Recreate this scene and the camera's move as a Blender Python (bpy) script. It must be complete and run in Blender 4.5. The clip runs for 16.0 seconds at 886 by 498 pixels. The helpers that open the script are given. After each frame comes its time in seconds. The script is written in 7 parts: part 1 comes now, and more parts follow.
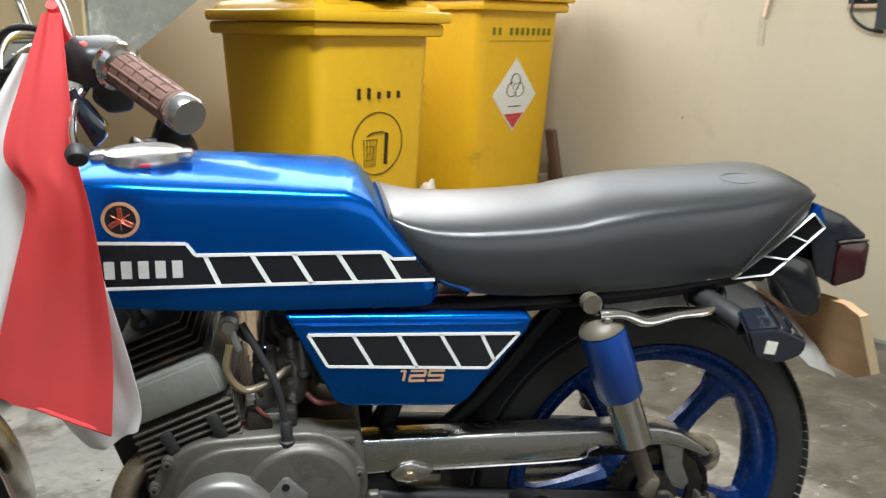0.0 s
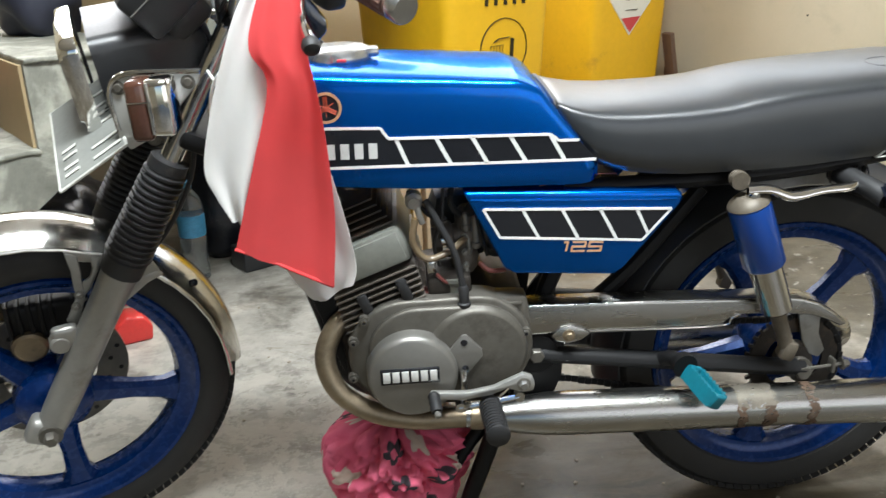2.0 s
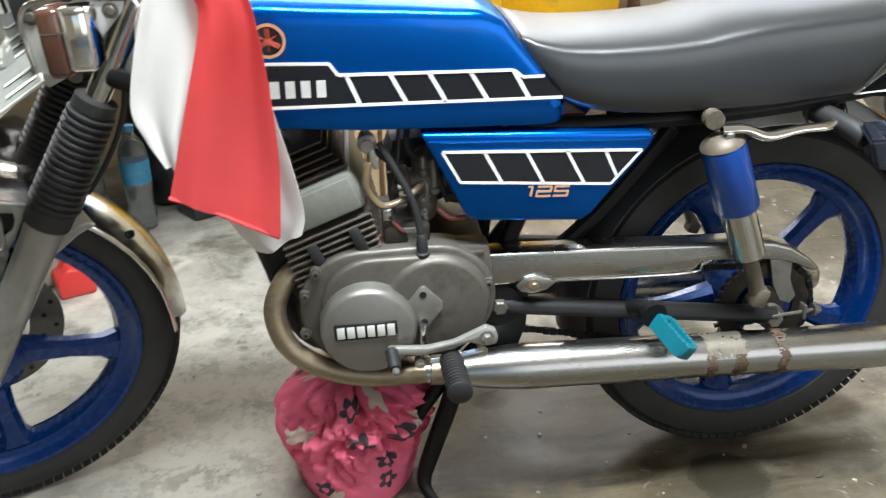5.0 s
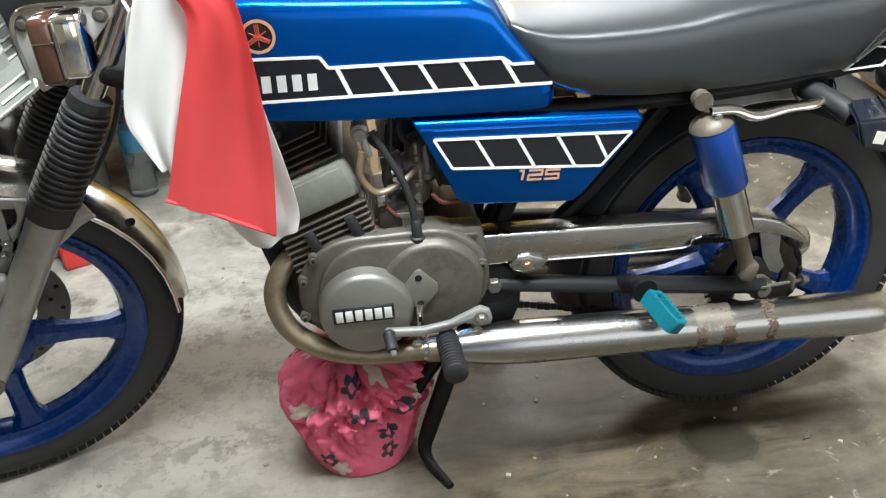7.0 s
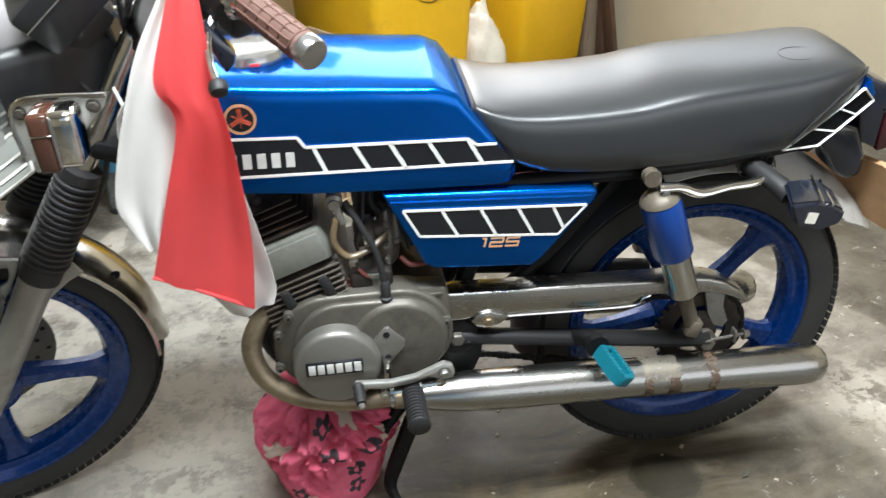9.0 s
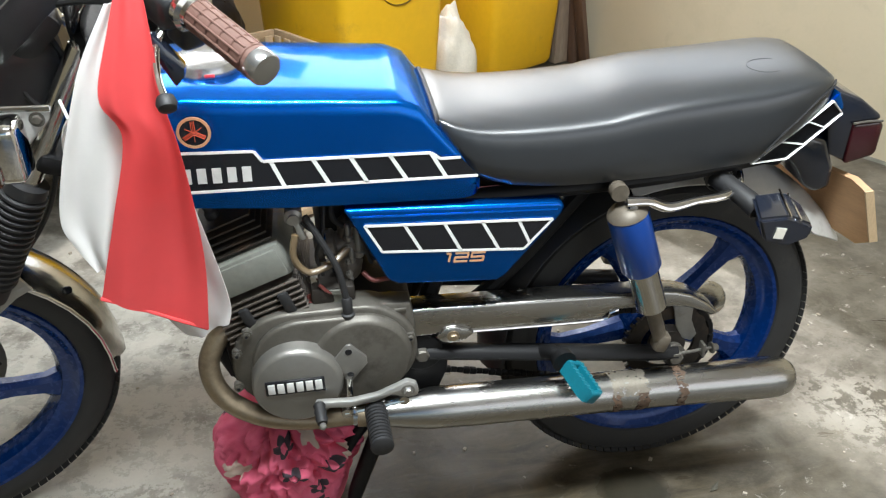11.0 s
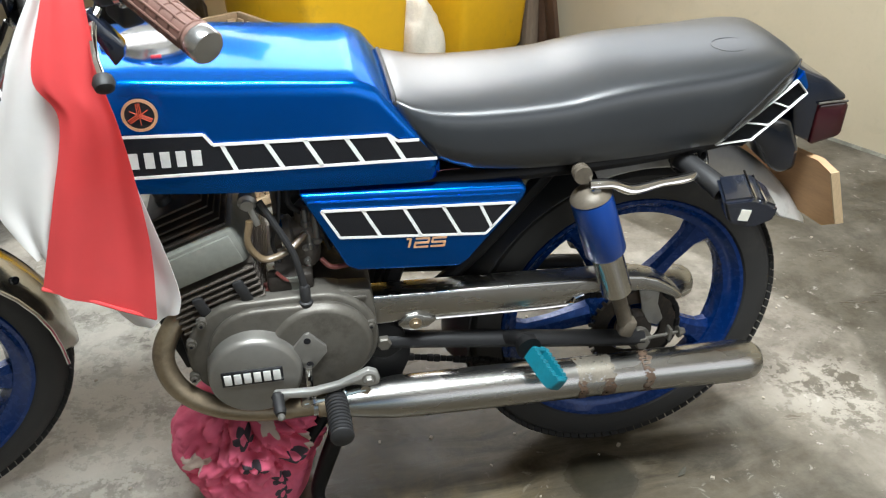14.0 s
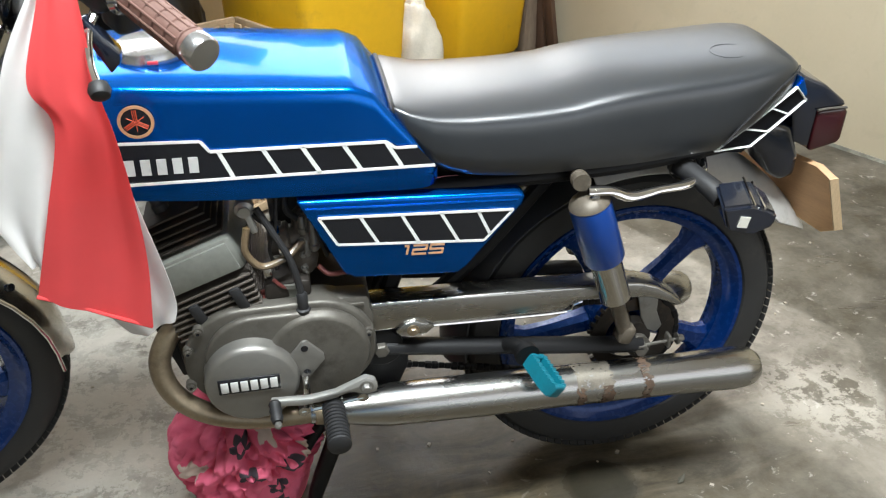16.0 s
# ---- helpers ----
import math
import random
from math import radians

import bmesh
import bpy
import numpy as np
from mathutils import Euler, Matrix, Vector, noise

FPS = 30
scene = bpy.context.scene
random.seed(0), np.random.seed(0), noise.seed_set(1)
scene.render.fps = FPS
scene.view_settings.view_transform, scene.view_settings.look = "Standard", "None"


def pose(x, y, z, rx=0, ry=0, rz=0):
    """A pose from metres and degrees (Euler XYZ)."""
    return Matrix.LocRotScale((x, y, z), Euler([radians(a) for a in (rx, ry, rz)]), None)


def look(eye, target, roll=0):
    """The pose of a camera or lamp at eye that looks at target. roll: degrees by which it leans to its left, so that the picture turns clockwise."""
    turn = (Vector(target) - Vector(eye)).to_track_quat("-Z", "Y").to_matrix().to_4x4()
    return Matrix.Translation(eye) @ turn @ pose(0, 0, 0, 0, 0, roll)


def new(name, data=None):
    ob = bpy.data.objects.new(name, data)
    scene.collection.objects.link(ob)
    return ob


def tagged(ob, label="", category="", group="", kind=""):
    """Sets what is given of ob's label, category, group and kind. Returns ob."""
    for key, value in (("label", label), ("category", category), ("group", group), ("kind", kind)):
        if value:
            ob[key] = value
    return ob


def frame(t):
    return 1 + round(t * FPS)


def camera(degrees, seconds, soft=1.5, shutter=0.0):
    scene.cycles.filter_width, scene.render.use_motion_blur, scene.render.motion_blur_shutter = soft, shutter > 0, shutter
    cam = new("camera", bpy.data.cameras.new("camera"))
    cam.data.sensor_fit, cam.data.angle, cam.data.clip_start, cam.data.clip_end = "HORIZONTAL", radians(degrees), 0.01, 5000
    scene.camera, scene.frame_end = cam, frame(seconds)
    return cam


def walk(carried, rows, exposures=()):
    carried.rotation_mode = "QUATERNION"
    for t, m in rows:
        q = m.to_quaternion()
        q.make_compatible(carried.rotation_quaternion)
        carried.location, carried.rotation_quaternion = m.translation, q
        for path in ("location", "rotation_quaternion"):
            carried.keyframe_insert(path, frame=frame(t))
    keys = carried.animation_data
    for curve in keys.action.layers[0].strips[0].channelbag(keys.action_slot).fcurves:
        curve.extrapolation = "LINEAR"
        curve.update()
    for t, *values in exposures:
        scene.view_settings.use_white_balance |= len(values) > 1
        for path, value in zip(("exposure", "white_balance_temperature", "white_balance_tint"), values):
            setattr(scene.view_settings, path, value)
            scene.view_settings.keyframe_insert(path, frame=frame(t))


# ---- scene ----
import itertools
cam = camera(55.38, 16.0, soft=1.2, shutter=0.5)
PATH = [
    (0, (-0.214, 0.760, 1.019), (0.184, 2.654, 0.512), 0.96),
    (0.5, (-0.284, 0.753, 1.007), (0.280, 2.612, 0.529), 2.84),
    (0.8, (-0.324, 0.702, 1.000), (0.279, 2.562, 0.580), 0.36),
    (1, (-0.353, 0.670, 1.001), (0.166, 2.562, 0.611), 0.66),
    (1.3, (-0.356, 0.631, 0.969), (-0.042, 2.551, 0.509), 0.84),
    (1.5, (-0.349, 0.637, 0.994), (-0.084, 2.537, 0.428), 0.20),
    (2, (-0.340, 0.628, 1.005), (-0.172, 2.498, 0.316), -1.60),
    (2.5, (-0.338, 0.617, 1.002), (-0.258, 2.484, 0.289), -1.75),
    (3, (-0.338, 0.619, 1.002), (-0.287, 2.475, 0.257), -1.76),
    (3.5, (-0.338, 0.624, 0.999), (-0.263, 2.466, 0.224), -1.79),
    (4, (-0.347, 0.655, 0.990), (-0.187, 2.482, 0.192), -1.47),
    (4.5, (-0.342, 0.671, 0.966), (-0.179, 2.486, 0.143), -1.31),
    (5, (-0.328, 0.707, 0.978), (-0.075, 2.517, 0.165), -1.14),
    (5.2, (-0.323, 0.714, 0.969), (-0.049, 2.527, 0.170), -1.97),
    (7.3, (-0.312, 0.708, 1.080), (-0.100, 2.424, 0.075), -2.85),
    (7.5, (-0.321, 0.691, 1.100), (-0.114, 2.381, 0.050), -3.46),
    (8, (-0.338, 0.664, 1.123), (-0.158, 2.320, 0.017), -2.28),
    (8.5, (-0.320, 0.667, 1.177), (-0.074, 2.350, 0.124), -0.91),
    (9, (-0.298, 0.684, 1.200), (-0.013, 2.404, 0.220), -0.45),
    (9.2, (-0.292, 0.697, 1.198), (0.026, 2.414, 0.224), -0.00),
    (11.3, (-0.267, 0.724, 1.208), (0.087, 2.426, 0.220), 0.69),
    (11.5, (-0.262, 0.726, 1.208), (0.106, 2.425, 0.218), 0.88),
    (12, (-0.258, 0.731, 1.195), (0.115, 2.429, 0.205), 0.93),
    (12.5, (-0.246, 0.740, 1.192), (0.142, 2.422, 0.181), 1.26),
    (13, (-0.242, 0.742, 1.194), (0.158, 2.420, 0.181), 1.04),
    (13.5, (-0.247, 0.742, 1.192), (0.145, 2.422, 0.180), 0.97),
    (14, (-0.244, 0.742, 1.190), (0.150, 2.422, 0.179), 0.87),
    (14.5, (-0.242, 0.754, 1.189), (0.177, 2.419, 0.163), 0.97),
    (15, (-0.238, 0.755, 1.190), (0.195, 2.423, 0.177), 1.30),
    (15.5, (-0.241, 0.752, 1.192), (0.179, 2.429, 0.186), 1.21),
    (16, (-0.242, 0.749, 1.191), (0.157, 2.433, 0.188), 0.94),
]
EXPOSURES = [(0, -0.22), (0.5, -0.06), (1, -0.06), (2, 0.05), (3, 0.20), (4, 0.31), (5.2, 0.35), (7.3, 0.28), (8.5, 0.20), (9.2, 0.11), (11.3, 0.06), (16, 0.06)]
walk(cam, [(t, look(eye, target, roll)) for t, eye, target, roll in PATH], EXPOSURES)

# ---- light ----
world = bpy.data.worlds.new("sky")
scene.world = world
world.use_nodes = True
_bg = world.node_tree.nodes["Background"]
_sky = world.node_tree.nodes.new("ShaderNodeTexSky")
_sky.sky_type, _sky.sun_disc = "NISHITA", False
_sky.sun_elevation, _sky.sun_rotation = radians(50), radians(25)
world.node_tree.links.new(_sky.outputs[0], _bg.inputs[0])
_bg.inputs[1].default_value = 0.12

ROOM_TURN = 33.0
EAST_TURN = 26.0
WALL_B_AT = 3.85
ROOM = Matrix.Rotation(radians(ROOM_TURN), 4, "Z")
EAST = Matrix.Rotation(radians(EAST_TURN), 4, "Z")


def room(a, b, z=0.0):
    """A place in the room's own axes: a towards the side wall, b towards the rear wall."""
    return ROOM @ Vector((a, b, z))


def east(a, b, z=0.0):
    """A place in the side wall's own axes, which is not quite square to the stairs."""
    return EAST @ Vector((a, b, z))


def area_light(name, at, target, wide, high, watts, colour):
    lamp = bpy.data.lights.new(name, "AREA")
    lamp.shape, lamp.size, lamp.size_y = "RECTANGLE", wide, high
    lamp.energy, lamp.color = watts, colour
    ob = new(name, lamp)
    ob.matrix_world = look(at, target)
    return ob


# daylight from the roof opening over the stairwell and from the high window behind it, both out of view
area_light("roof_opening_light", room(0.56, 1.02, 2.97), room(0.56, 1.02, 0.0), 1.3, 0.5, 190, (0.90, 0.97, 1.0))
area_light("high_window_light", room(1.86, WALL_B_AT - 0.02, 2.05), room(1.5, 1.2, 0.6), 3.1, 1.30, 104, (0.985, 0.985, 0.985))
# lamp added high in the side wall, unseen, to brighten the seat's rear top
area_light("added_side_light", east(2.98, 3.15, 2.10), east(1.2, 2.6, 0.7), 1.7, 0.90, 13, (0.93, 0.98, 1.0))
# unseen fill at the open garage front, added to lift the dark parts
area_light("front_fill_light", room(1.0, -2.6, 1.7), room(1.0, 2.0, 0.7), 4.4, 2.2, 40, (1.0, 0.96, 0.91))
sun = new("sun", bpy.data.lights.new("sun", "SUN"))
sun.data.energy, sun.data.angle, sun.data.color = 2.0, radians(0.5), (1.0, 0.95, 0.88)
sun.matrix_world = look((0, 0, 0), (-math.sin(radians(25)), -math.cos(radians(25)), -math.tan(radians(50))))


# ---- materials ----
def mat(name, colour, rough=0.5, metal=0.0, var=0.12, scale=14.0, bump=0.0, bscale=160.0, dirt=None, dirt_amount=0.0,
        dirt_scale=9.0, coat=0.0, rvar=0.04, spec=0.5, stretch=(1, 1, 1), transmission=0.0, alpha=1.0, edge=(1, 1, 1)):
    """A surface with colour and gloss that vary at two scales, dirt in patches and a fine relief."""
    m = bpy.data.materials.new(name)
    m.use_nodes = True
    nt = m.node_tree
    b = nt.nodes["Principled BSDF"]
    n, ln = nt.nodes.new, nt.links.new
    tc, mp = n("ShaderNodeTexCoord"), n("ShaderNodeMapping")
    mp.inputs["Scale"].default_value = stretch
    ln(tc.outputs["Object"], mp.inputs[0])

    def noise_tex(sc, detail=4.0, r=0.55):
        t = n("ShaderNodeTexNoise")
        t.inputs["Scale"].default_value, t.inputs["Detail"].default_value, t.inputs["Roughness"].default_value = sc, detail, r
        ln(mp.outputs[0], t.inputs["Vector"])
        return t.outputs["Fac"]

    big, small = noise_tex(scale), noise_tex(scale * 7.3, 3.0)
    add = n("ShaderNodeMath")
    add.operation = "ADD"
    ln(big, add.inputs[0]), ln(small, add.inputs[1])
    rng = n("ShaderNodeMapRange")
    rng.inputs["From Min"].default_value, rng.inputs["From Max"].default_value = 0.6, 1.4
    ln(add.outputs[0], rng.inputs["Value"])
    mix = n("ShaderNodeMix")
    mix.data_type = "RGBA"
    mix.inputs[6].default_value = tuple(min(1, c * (1 - var)) for c in colour) + (1,)
    mix.inputs[7].default_value = tuple(min(1, c * (1 + var)) for c in colour) + (1,)
    ln(rng.outputs[0], mix.inputs[0])
    out = mix.outputs[2]
    if dirt is not None:
        dn = noise_tex(dirt_scale, 8.0, 0.68)
        dr = n("ShaderNodeMapRange")
        dr.inputs["From Min"].default_value = 0.66 - 0.35 * dirt_amount
        dr.inputs["From Max"].default_value = 0.80 - 0.30 * dirt_amount
        ln(dn, dr.inputs["Value"])
        dm = n("ShaderNodeMix")
        dm.data_type = "RGBA"
        dm.inputs[7].default_value = (*dirt, 1)
        ln(dr.outputs[0], dm.inputs[0]), ln(out, dm.inputs[6])
        out = dm.outputs[2]
    ln(out, b.inputs["Base Color"])
    rr = n("ShaderNodeMapRange")
    rr.inputs["To Min"].default_value, rr.inputs["To Max"].default_value = max(0.02, rough - rvar), min(1, rough + rvar)
    rr.inputs["From Min"].default_value, rr.inputs["From Max"].default_value = 0.25, 0.75
    ln(small, rr.inputs["Value"])
    ln(rr.outputs[0], b.inputs["Roughness"])
    if dirt is not None and metal > 0:
        mm = n("ShaderNodeMapRange")
        mm.inputs["To Min"].default_value, mm.inputs["To Max"].default_value = metal, metal * 0.3
        ln(dr.outputs[0], mm.inputs["Value"]), ln(mm.outputs[0], b.inputs["Metallic"])
    else:
        b.inputs["Metallic"].default_value = metal
    b.inputs["Specular IOR Level"].default_value = spec
    b.inputs["Specular Tint"].default_value = (*edge, 1)
    b.inputs["Coat Weight"].default_value, b.inputs["Coat Roughness"].default_value = coat, 0.06
    b.inputs["Transmission Weight"].default_value, b.inputs["Alpha"].default_value = transmission, alpha
    if bump:
        bp = n("ShaderNodeBump")
        bp.inputs["Strength"].default_value, bp.inputs["Distance"].default_value = bump, 0.002
        ln(noise_tex(bscale, 5.0), bp.inputs["Height"]), ln(bp.outputs[0], b.inputs["Normal"])
    return m


M = dict(
    blue=mat("blue_paint", (0.0, 0.100, 0.47), 0.25, 0.85, 0.06, 3, coat=0.25, rvar=0.01, edge=(0.02, 0.60, 1.0)),
    blue_wheel=mat("blue_wheel_paint", (0.0, 0.018, 0.105), 0.27, 0.0, 0.10, 12, coat=0.25, rvar=0.02, edge=(0.30, 0.45, 1.0)),
    blue_shock=mat("blue_shock_paint", (0.0, 0.050, 0.29), 0.3, 0.1, 0.06, 8, coat=0.5, rvar=0.015),
    decal_black=mat("black_decal_vinyl", (0.010, 0.011, 0.014), 0.2, 0, 0.2, 20, coat=0.15, rvar=0.04, spec=0.4),
    decal_white=mat("white_decal_vinyl", (0.80, 0.80, 0.78), 0.3, 0, 0.04, 20),
    decal_grey=mat("pale_lettering_vinyl", (0.62, 0.62, 0.60), 0.3, 0, 0.05, 20),
    gold=mat("gold_orange_vinyl", (0.62, 0.35, 0.19), 0.3, 0.2, 0.15, 60),
    emblem_red=mat("red_emblem_enamel", (0.62, 0.10, 0.05), 0.25, 0.2, 0.2, 60, coat=0.5),
    seat=mat("black_vinyl", (0.018, 0.021, 0.025), 0.32, 0, 0.10, 5, bump=0.05, bscale=520, rvar=0.015, spec=0.9),
    seam=mat("black_piping", (0.015, 0.015, 0.016), 0.5, 0, 0.1, 30),
    rubber=mat("tyre_rubber", (0.019, 0.0185, 0.018), 0.72, 0, 0.25, 18, bump=0.2, bscale=300, dirt=(0.038, 0.034, 0.029), dirt_amount=0.18),
    black_rubber=mat("black_rubber", (0.014, 0.014, 0.015), 0.58, 0, 0.2, 30, bump=0.12, bscale=400, dirt=(0.055, 0.05, 0.045), dirt_amount=0.12),
    black_plastic=mat("black_plastic", (0.020, 0.021, 0.023), 0.4, 0, 0.15, 25, bump=0.05, bscale=700),
    black_gloss=mat("glossy_dark_plastic", (0.010, 0.013, 0.022), 0.16, 0, 0.15, 25, coat=0.6),
    black_steel=mat("black_painted_steel", (0.007, 0.007, 0.0075), 0.5, 0.0, 0.25, 22, bump=0.08, bscale=260, dirt=(0.028, 0.023, 0.018), dirt_amount=0.06, spec=0.22),
    chrome=mat("worn_chrome", (0.58, 0.575, 0.56), 0.15, 1.0, 0.06, 10, bump=0.01, bscale=120, dirt=(0.25, 0.22, 0.19), dirt_amount=0.04, dirt_scale=12, rvar=0.06),
    chrome_clean=mat("bright_chrome", (0.78, 0.77, 0.75), 0.08, 1.0, 0.04, 20, rvar=0.04),
    fender_chrome=mat("old_chrome", (0.56, 0.545, 0.515), 0.17, 1.0, 0.12, 6, bump=0.03, bscale=70, dirt=(0.24, 0.20, 0.165), dirt_amount=0.16, dirt_scale=7, rvar=0.08),
    muffler=mat("dull_polished_steel", (0.39, 0.383, 0.365), 0.27, 1.0, 0.07, 4, rvar=0.03, stretch=(0.25, 1, 1)),
    header=mat("heat_stained_pipe", (0.27, 0.215, 0.145), 0.42, 0.75, 0.22, 12, bump=0.1, bscale=220, dirt=(0.10, 0.07, 0.042), dirt_amount=0.35),
    residue=mat("dull_brown_residue", (0.25, 0.225, 0.185), 0.45, 0.7, 0.3, 40, bump=0.2, bscale=200, dirt=(0.10, 0.075, 0.05), dirt_amount=0.25, dirt_scale=40),
    rust=mat("rusty_strip", (0.085, 0.052, 0.033), 0.65, 0.0, 0.5, 25, bump=0.3, bscale=160, dirt=(0.16, 0.13, 0.10), dirt_amount=0.30, dirt_scale=28),
    alloy=mat("cast_alloy", (0.122, 0.113, 0.097), 0.48, 0.5, 0.18, 12, bump=0.14, bscale=420, dirt=(0.042, 0.035, 0.027), dirt_amount=0.38),
    alloy_bright=mat("brushed_alloy", (0.215, 0.207, 0.19), 0.42, 0.6, 0.08, 14, bump=0.04, bscale=600, dirt=(0.13, 0.115, 0.095), dirt_amount=0.15),
    bracket_steel=mat("pale_bracket_steel", (0.46, 0.46, 0.44), 0.38, 0.5, 0.08, 14, dirt=(0.25, 0.23, 0.20), dirt_amount=0.15),
    silver_paint=mat("silver_grey_paint", (0.31, 0.305, 0.285), 0.36, 0.5, 0.10, 12, dirt=(0.14, 0.12, 0.10), dirt_amount=0.2),
    fins=mat("sooty_fins", (0.125, 0.108, 0.092), 0.55, 0.5, 0.3, 18, bump=0.2, bscale=300, dirt=(0.04, 0.035, 0.03), dirt_amount=0.35),
    engine_dark=mat("oily_casting", (0.038, 0.032, 0.027), 0.55, 0.5, 0.3, 20, bump=0.25, bscale=200, dirt=(0.10, 0.06, 0.035), dirt_amount=0.3),
    head_paint=mat("grey_head_paint", (0.19, 0.195, 0.172), 0.5, 0.1, 0.15, 14, bump=0.1, bscale=300, dirt=(0.13, 0.11, 0.09), dirt_amount=0.18),
    brown_rubber=mat("brown_grip_rubber", (0.135, 0.070, 0.055), 0.55, 0, 0.15, 30, bump=0.2, bscale=400, dirt=(0.22, 0.15, 0.13), dirt_amount=0.2),
    hose=mat("amber_fuel_hose", (0.13, 0.092, 0.052), 0.35, 0, 0.15, 30, coat=0.2),
    red_plastic=mat("red_plastic", (0.55, 0.035, 0.030), 0.35, 0, 0.12, 20),
    teal=mat("teal_plastic", (0.004, 0.135, 0.185), 0.32, 0, 0.12, 25, bump=0.05, bscale=300),
    amber_lens=mat("smoked_amber_lens", (0.070, 0.030, 0.020), 0.12, 0, 0.15, 30, coat=0.5),
    red_lens=mat("dark_red_lens", (0.035, 0.006, 0.008), 0.14, 0, 0.15, 30, coat=0.5),
    plywood=mat("raw_plywood", (0.46, 0.27, 0.135), 0.6, 0, 0.14, 10, bump=0.12, bscale=120, dirt=(0.33, 0.17, 0.08), dirt_amount=0.12, stretch=(1, 1, 6)),
    wood_edge=mat("plywood_edge", (0.55, 0.40, 0.24), 0.7, 0, 0.2, 60, stretch=(6, 6, 1)),
    plate_metal=mat("grey_plate_metal", (0.19, 0.195, 0.18), 0.8, 0.0, 0.10, 16, dirt=(0.09, 0.085, 0.072), dirt_amount=0.25, spec=0.2),
    plate_mark=mat("worn_plate_paint", (0.50, 0.50, 0.46), 0.75, 0.0, 0.15, 60, dirt=(0.16, 0.155, 0.14), dirt_amount=0.3, spec=0.2),
    bin_yellow=mat("yellow_bin_plastic", (0.74, 0.42, 0.012), 0.42, 0, 0.06, 5, bump=0.05, bscale=160, dirt=(0.45, 0.25, 0.03), dirt_amount=0.12, dirt_scale=4),
    ink=mat("black_print", (0.018, 0.017, 0.012), 0.5, 0, 0.1, 40),
    ink_green=mat("dark_green_print", (0.13, 0.14, 0.02), 0.5, 0, 0.15, 40),
    sticker_white=mat("white_sticker", (0.72, 0.70, 0.62), 0.35, 0, 0.05, 30),
    sticker_red=mat("red_sticker", (0.55, 0.05, 0.06), 0.35, 0, 0.08, 30),
    black_bag=mat("black_bag_film", (0.012, 0.013, 0.018), 0.30, 0, 0.3, 20, bump=0.4, bscale=60, dirt=(0.05, 0.05, 0.06), dirt_amount=0.15),
    navy_cloth=mat("navy_nylon", (0.022, 0.024, 0.040), 0.55, 0, 0.2, 20, bump=0.3, bscale=90),
    grey_cloth=mat("dark_grey_cloth", (0.085, 0.090, 0.092), 0.8, 0, 0.15, 20, bump=0.3, bscale=300),
    white_bag=mat("white_film_bag", (0.62, 0.58, 0.50), 0.4, 0, 0.12, 20, bump=0.4, bscale=70),
    post_wood=mat("dirty_post_wood", (0.24, 0.175, 0.12), 0.75, 0, 0.25, 9, bump=0.3, bscale=90, dirt=(0.33, 0.27, 0.20), dirt_amount=0.3, stretch=(1, 1, 0.25)),
    plank_brown=mat("brown_plank_paint", (0.105, 0.058, 0.036), 0.6, 0, 0.2, 9, bump=0.2, bscale=90),
    crate=mat("pale_crate_wood", (0.40, 0.29, 0.18), 0.75, 0, 0.2, 16, bump=0.2, bscale=120),
    bowl=mat("faded_red_plastic", (0.24, 0.062, 0.05), 0.45, 0, 0.15, 12),
    basket=mat("grey_white_plastic", (0.40, 0.40, 0.38), 0.45, 0, 0.06, 12),
    bucket=mat("black_bucket_plastic", (0.020, 0.021, 0.021), 0.5, 0, 0.2, 12, dirt=(0.08, 0.075, 0.065), dirt_amount=0.3),
    label_blue=mat("blue_bottle_label", (0.05, 0.24, 0.42), 0.4, 0, 0.3, 60),
    green_plastic=mat("green_plastic", (0.02, 0.19, 0.11), 0.4, 0, 0.15, 20),
    bottle=mat("clear_bottle_plastic", (0.75, 0.82, 0.84), 0.06, 0, 0.02, 10, transmission=0.92, rvar=0.02),
    grimy_red=mat("grimy_red_rubber", (0.13, 0.030, 0.024), 0.5, 0, 0.3, 30, dirt=(0.05, 0.035, 0.03), dirt_amount=0.35),
    tan_bush=mat("tan_bush_rubber", (0.125, 0.105, 0.08), 0.5, 0.3, 0.2, 30, dirt=(0.05, 0.04, 0.03), dirt_amount=0.3),
    mudguard_grey=mat("dull_mudguard_paint", (0.42, 0.41, 0.385), 0.38, 0.0, 0.10, 12, dirt=(0.26, 0.235, 0.20), dirt_amount=0.15),
    smear=mat("dried_glue", (0.42, 0.37, 0.28), 0.7, 0, 0.15, 20),
    cap_alloy=mat("satin_cap_alloy", (0.42, 0.425, 0.43), 0.25, 0.9, 0.05, 8, rvar=0.01),
    stone=mat("pale_sack", (0.36, 0.32, 0.26), 0.8, 0, 0.2, 12, bump=0.4, bscale=60),
    leaf=mat("dry_leaf", (0.05, 0.045, 0.03), 0.7, 0, 0.3, 40),
    strap=mat("peach_strap", (0.60, 0.40, 0.29), 0.6, 0, 0.2, 30),
    dial=mat("dial_glass", (0.02, 0.02, 0.022), 0.06, 0, 0.1, 20, coat=1.0),
    mirror=mat("mirror_silver", (0.85, 0.86, 0.87), 0.03, 1.0, 0.01, 20, rvar=0.01),
)


def graph(m):
    nt = m.node_tree
    return nt.nodes["Principled BSDF"], nt.nodes.new, nt.links.new


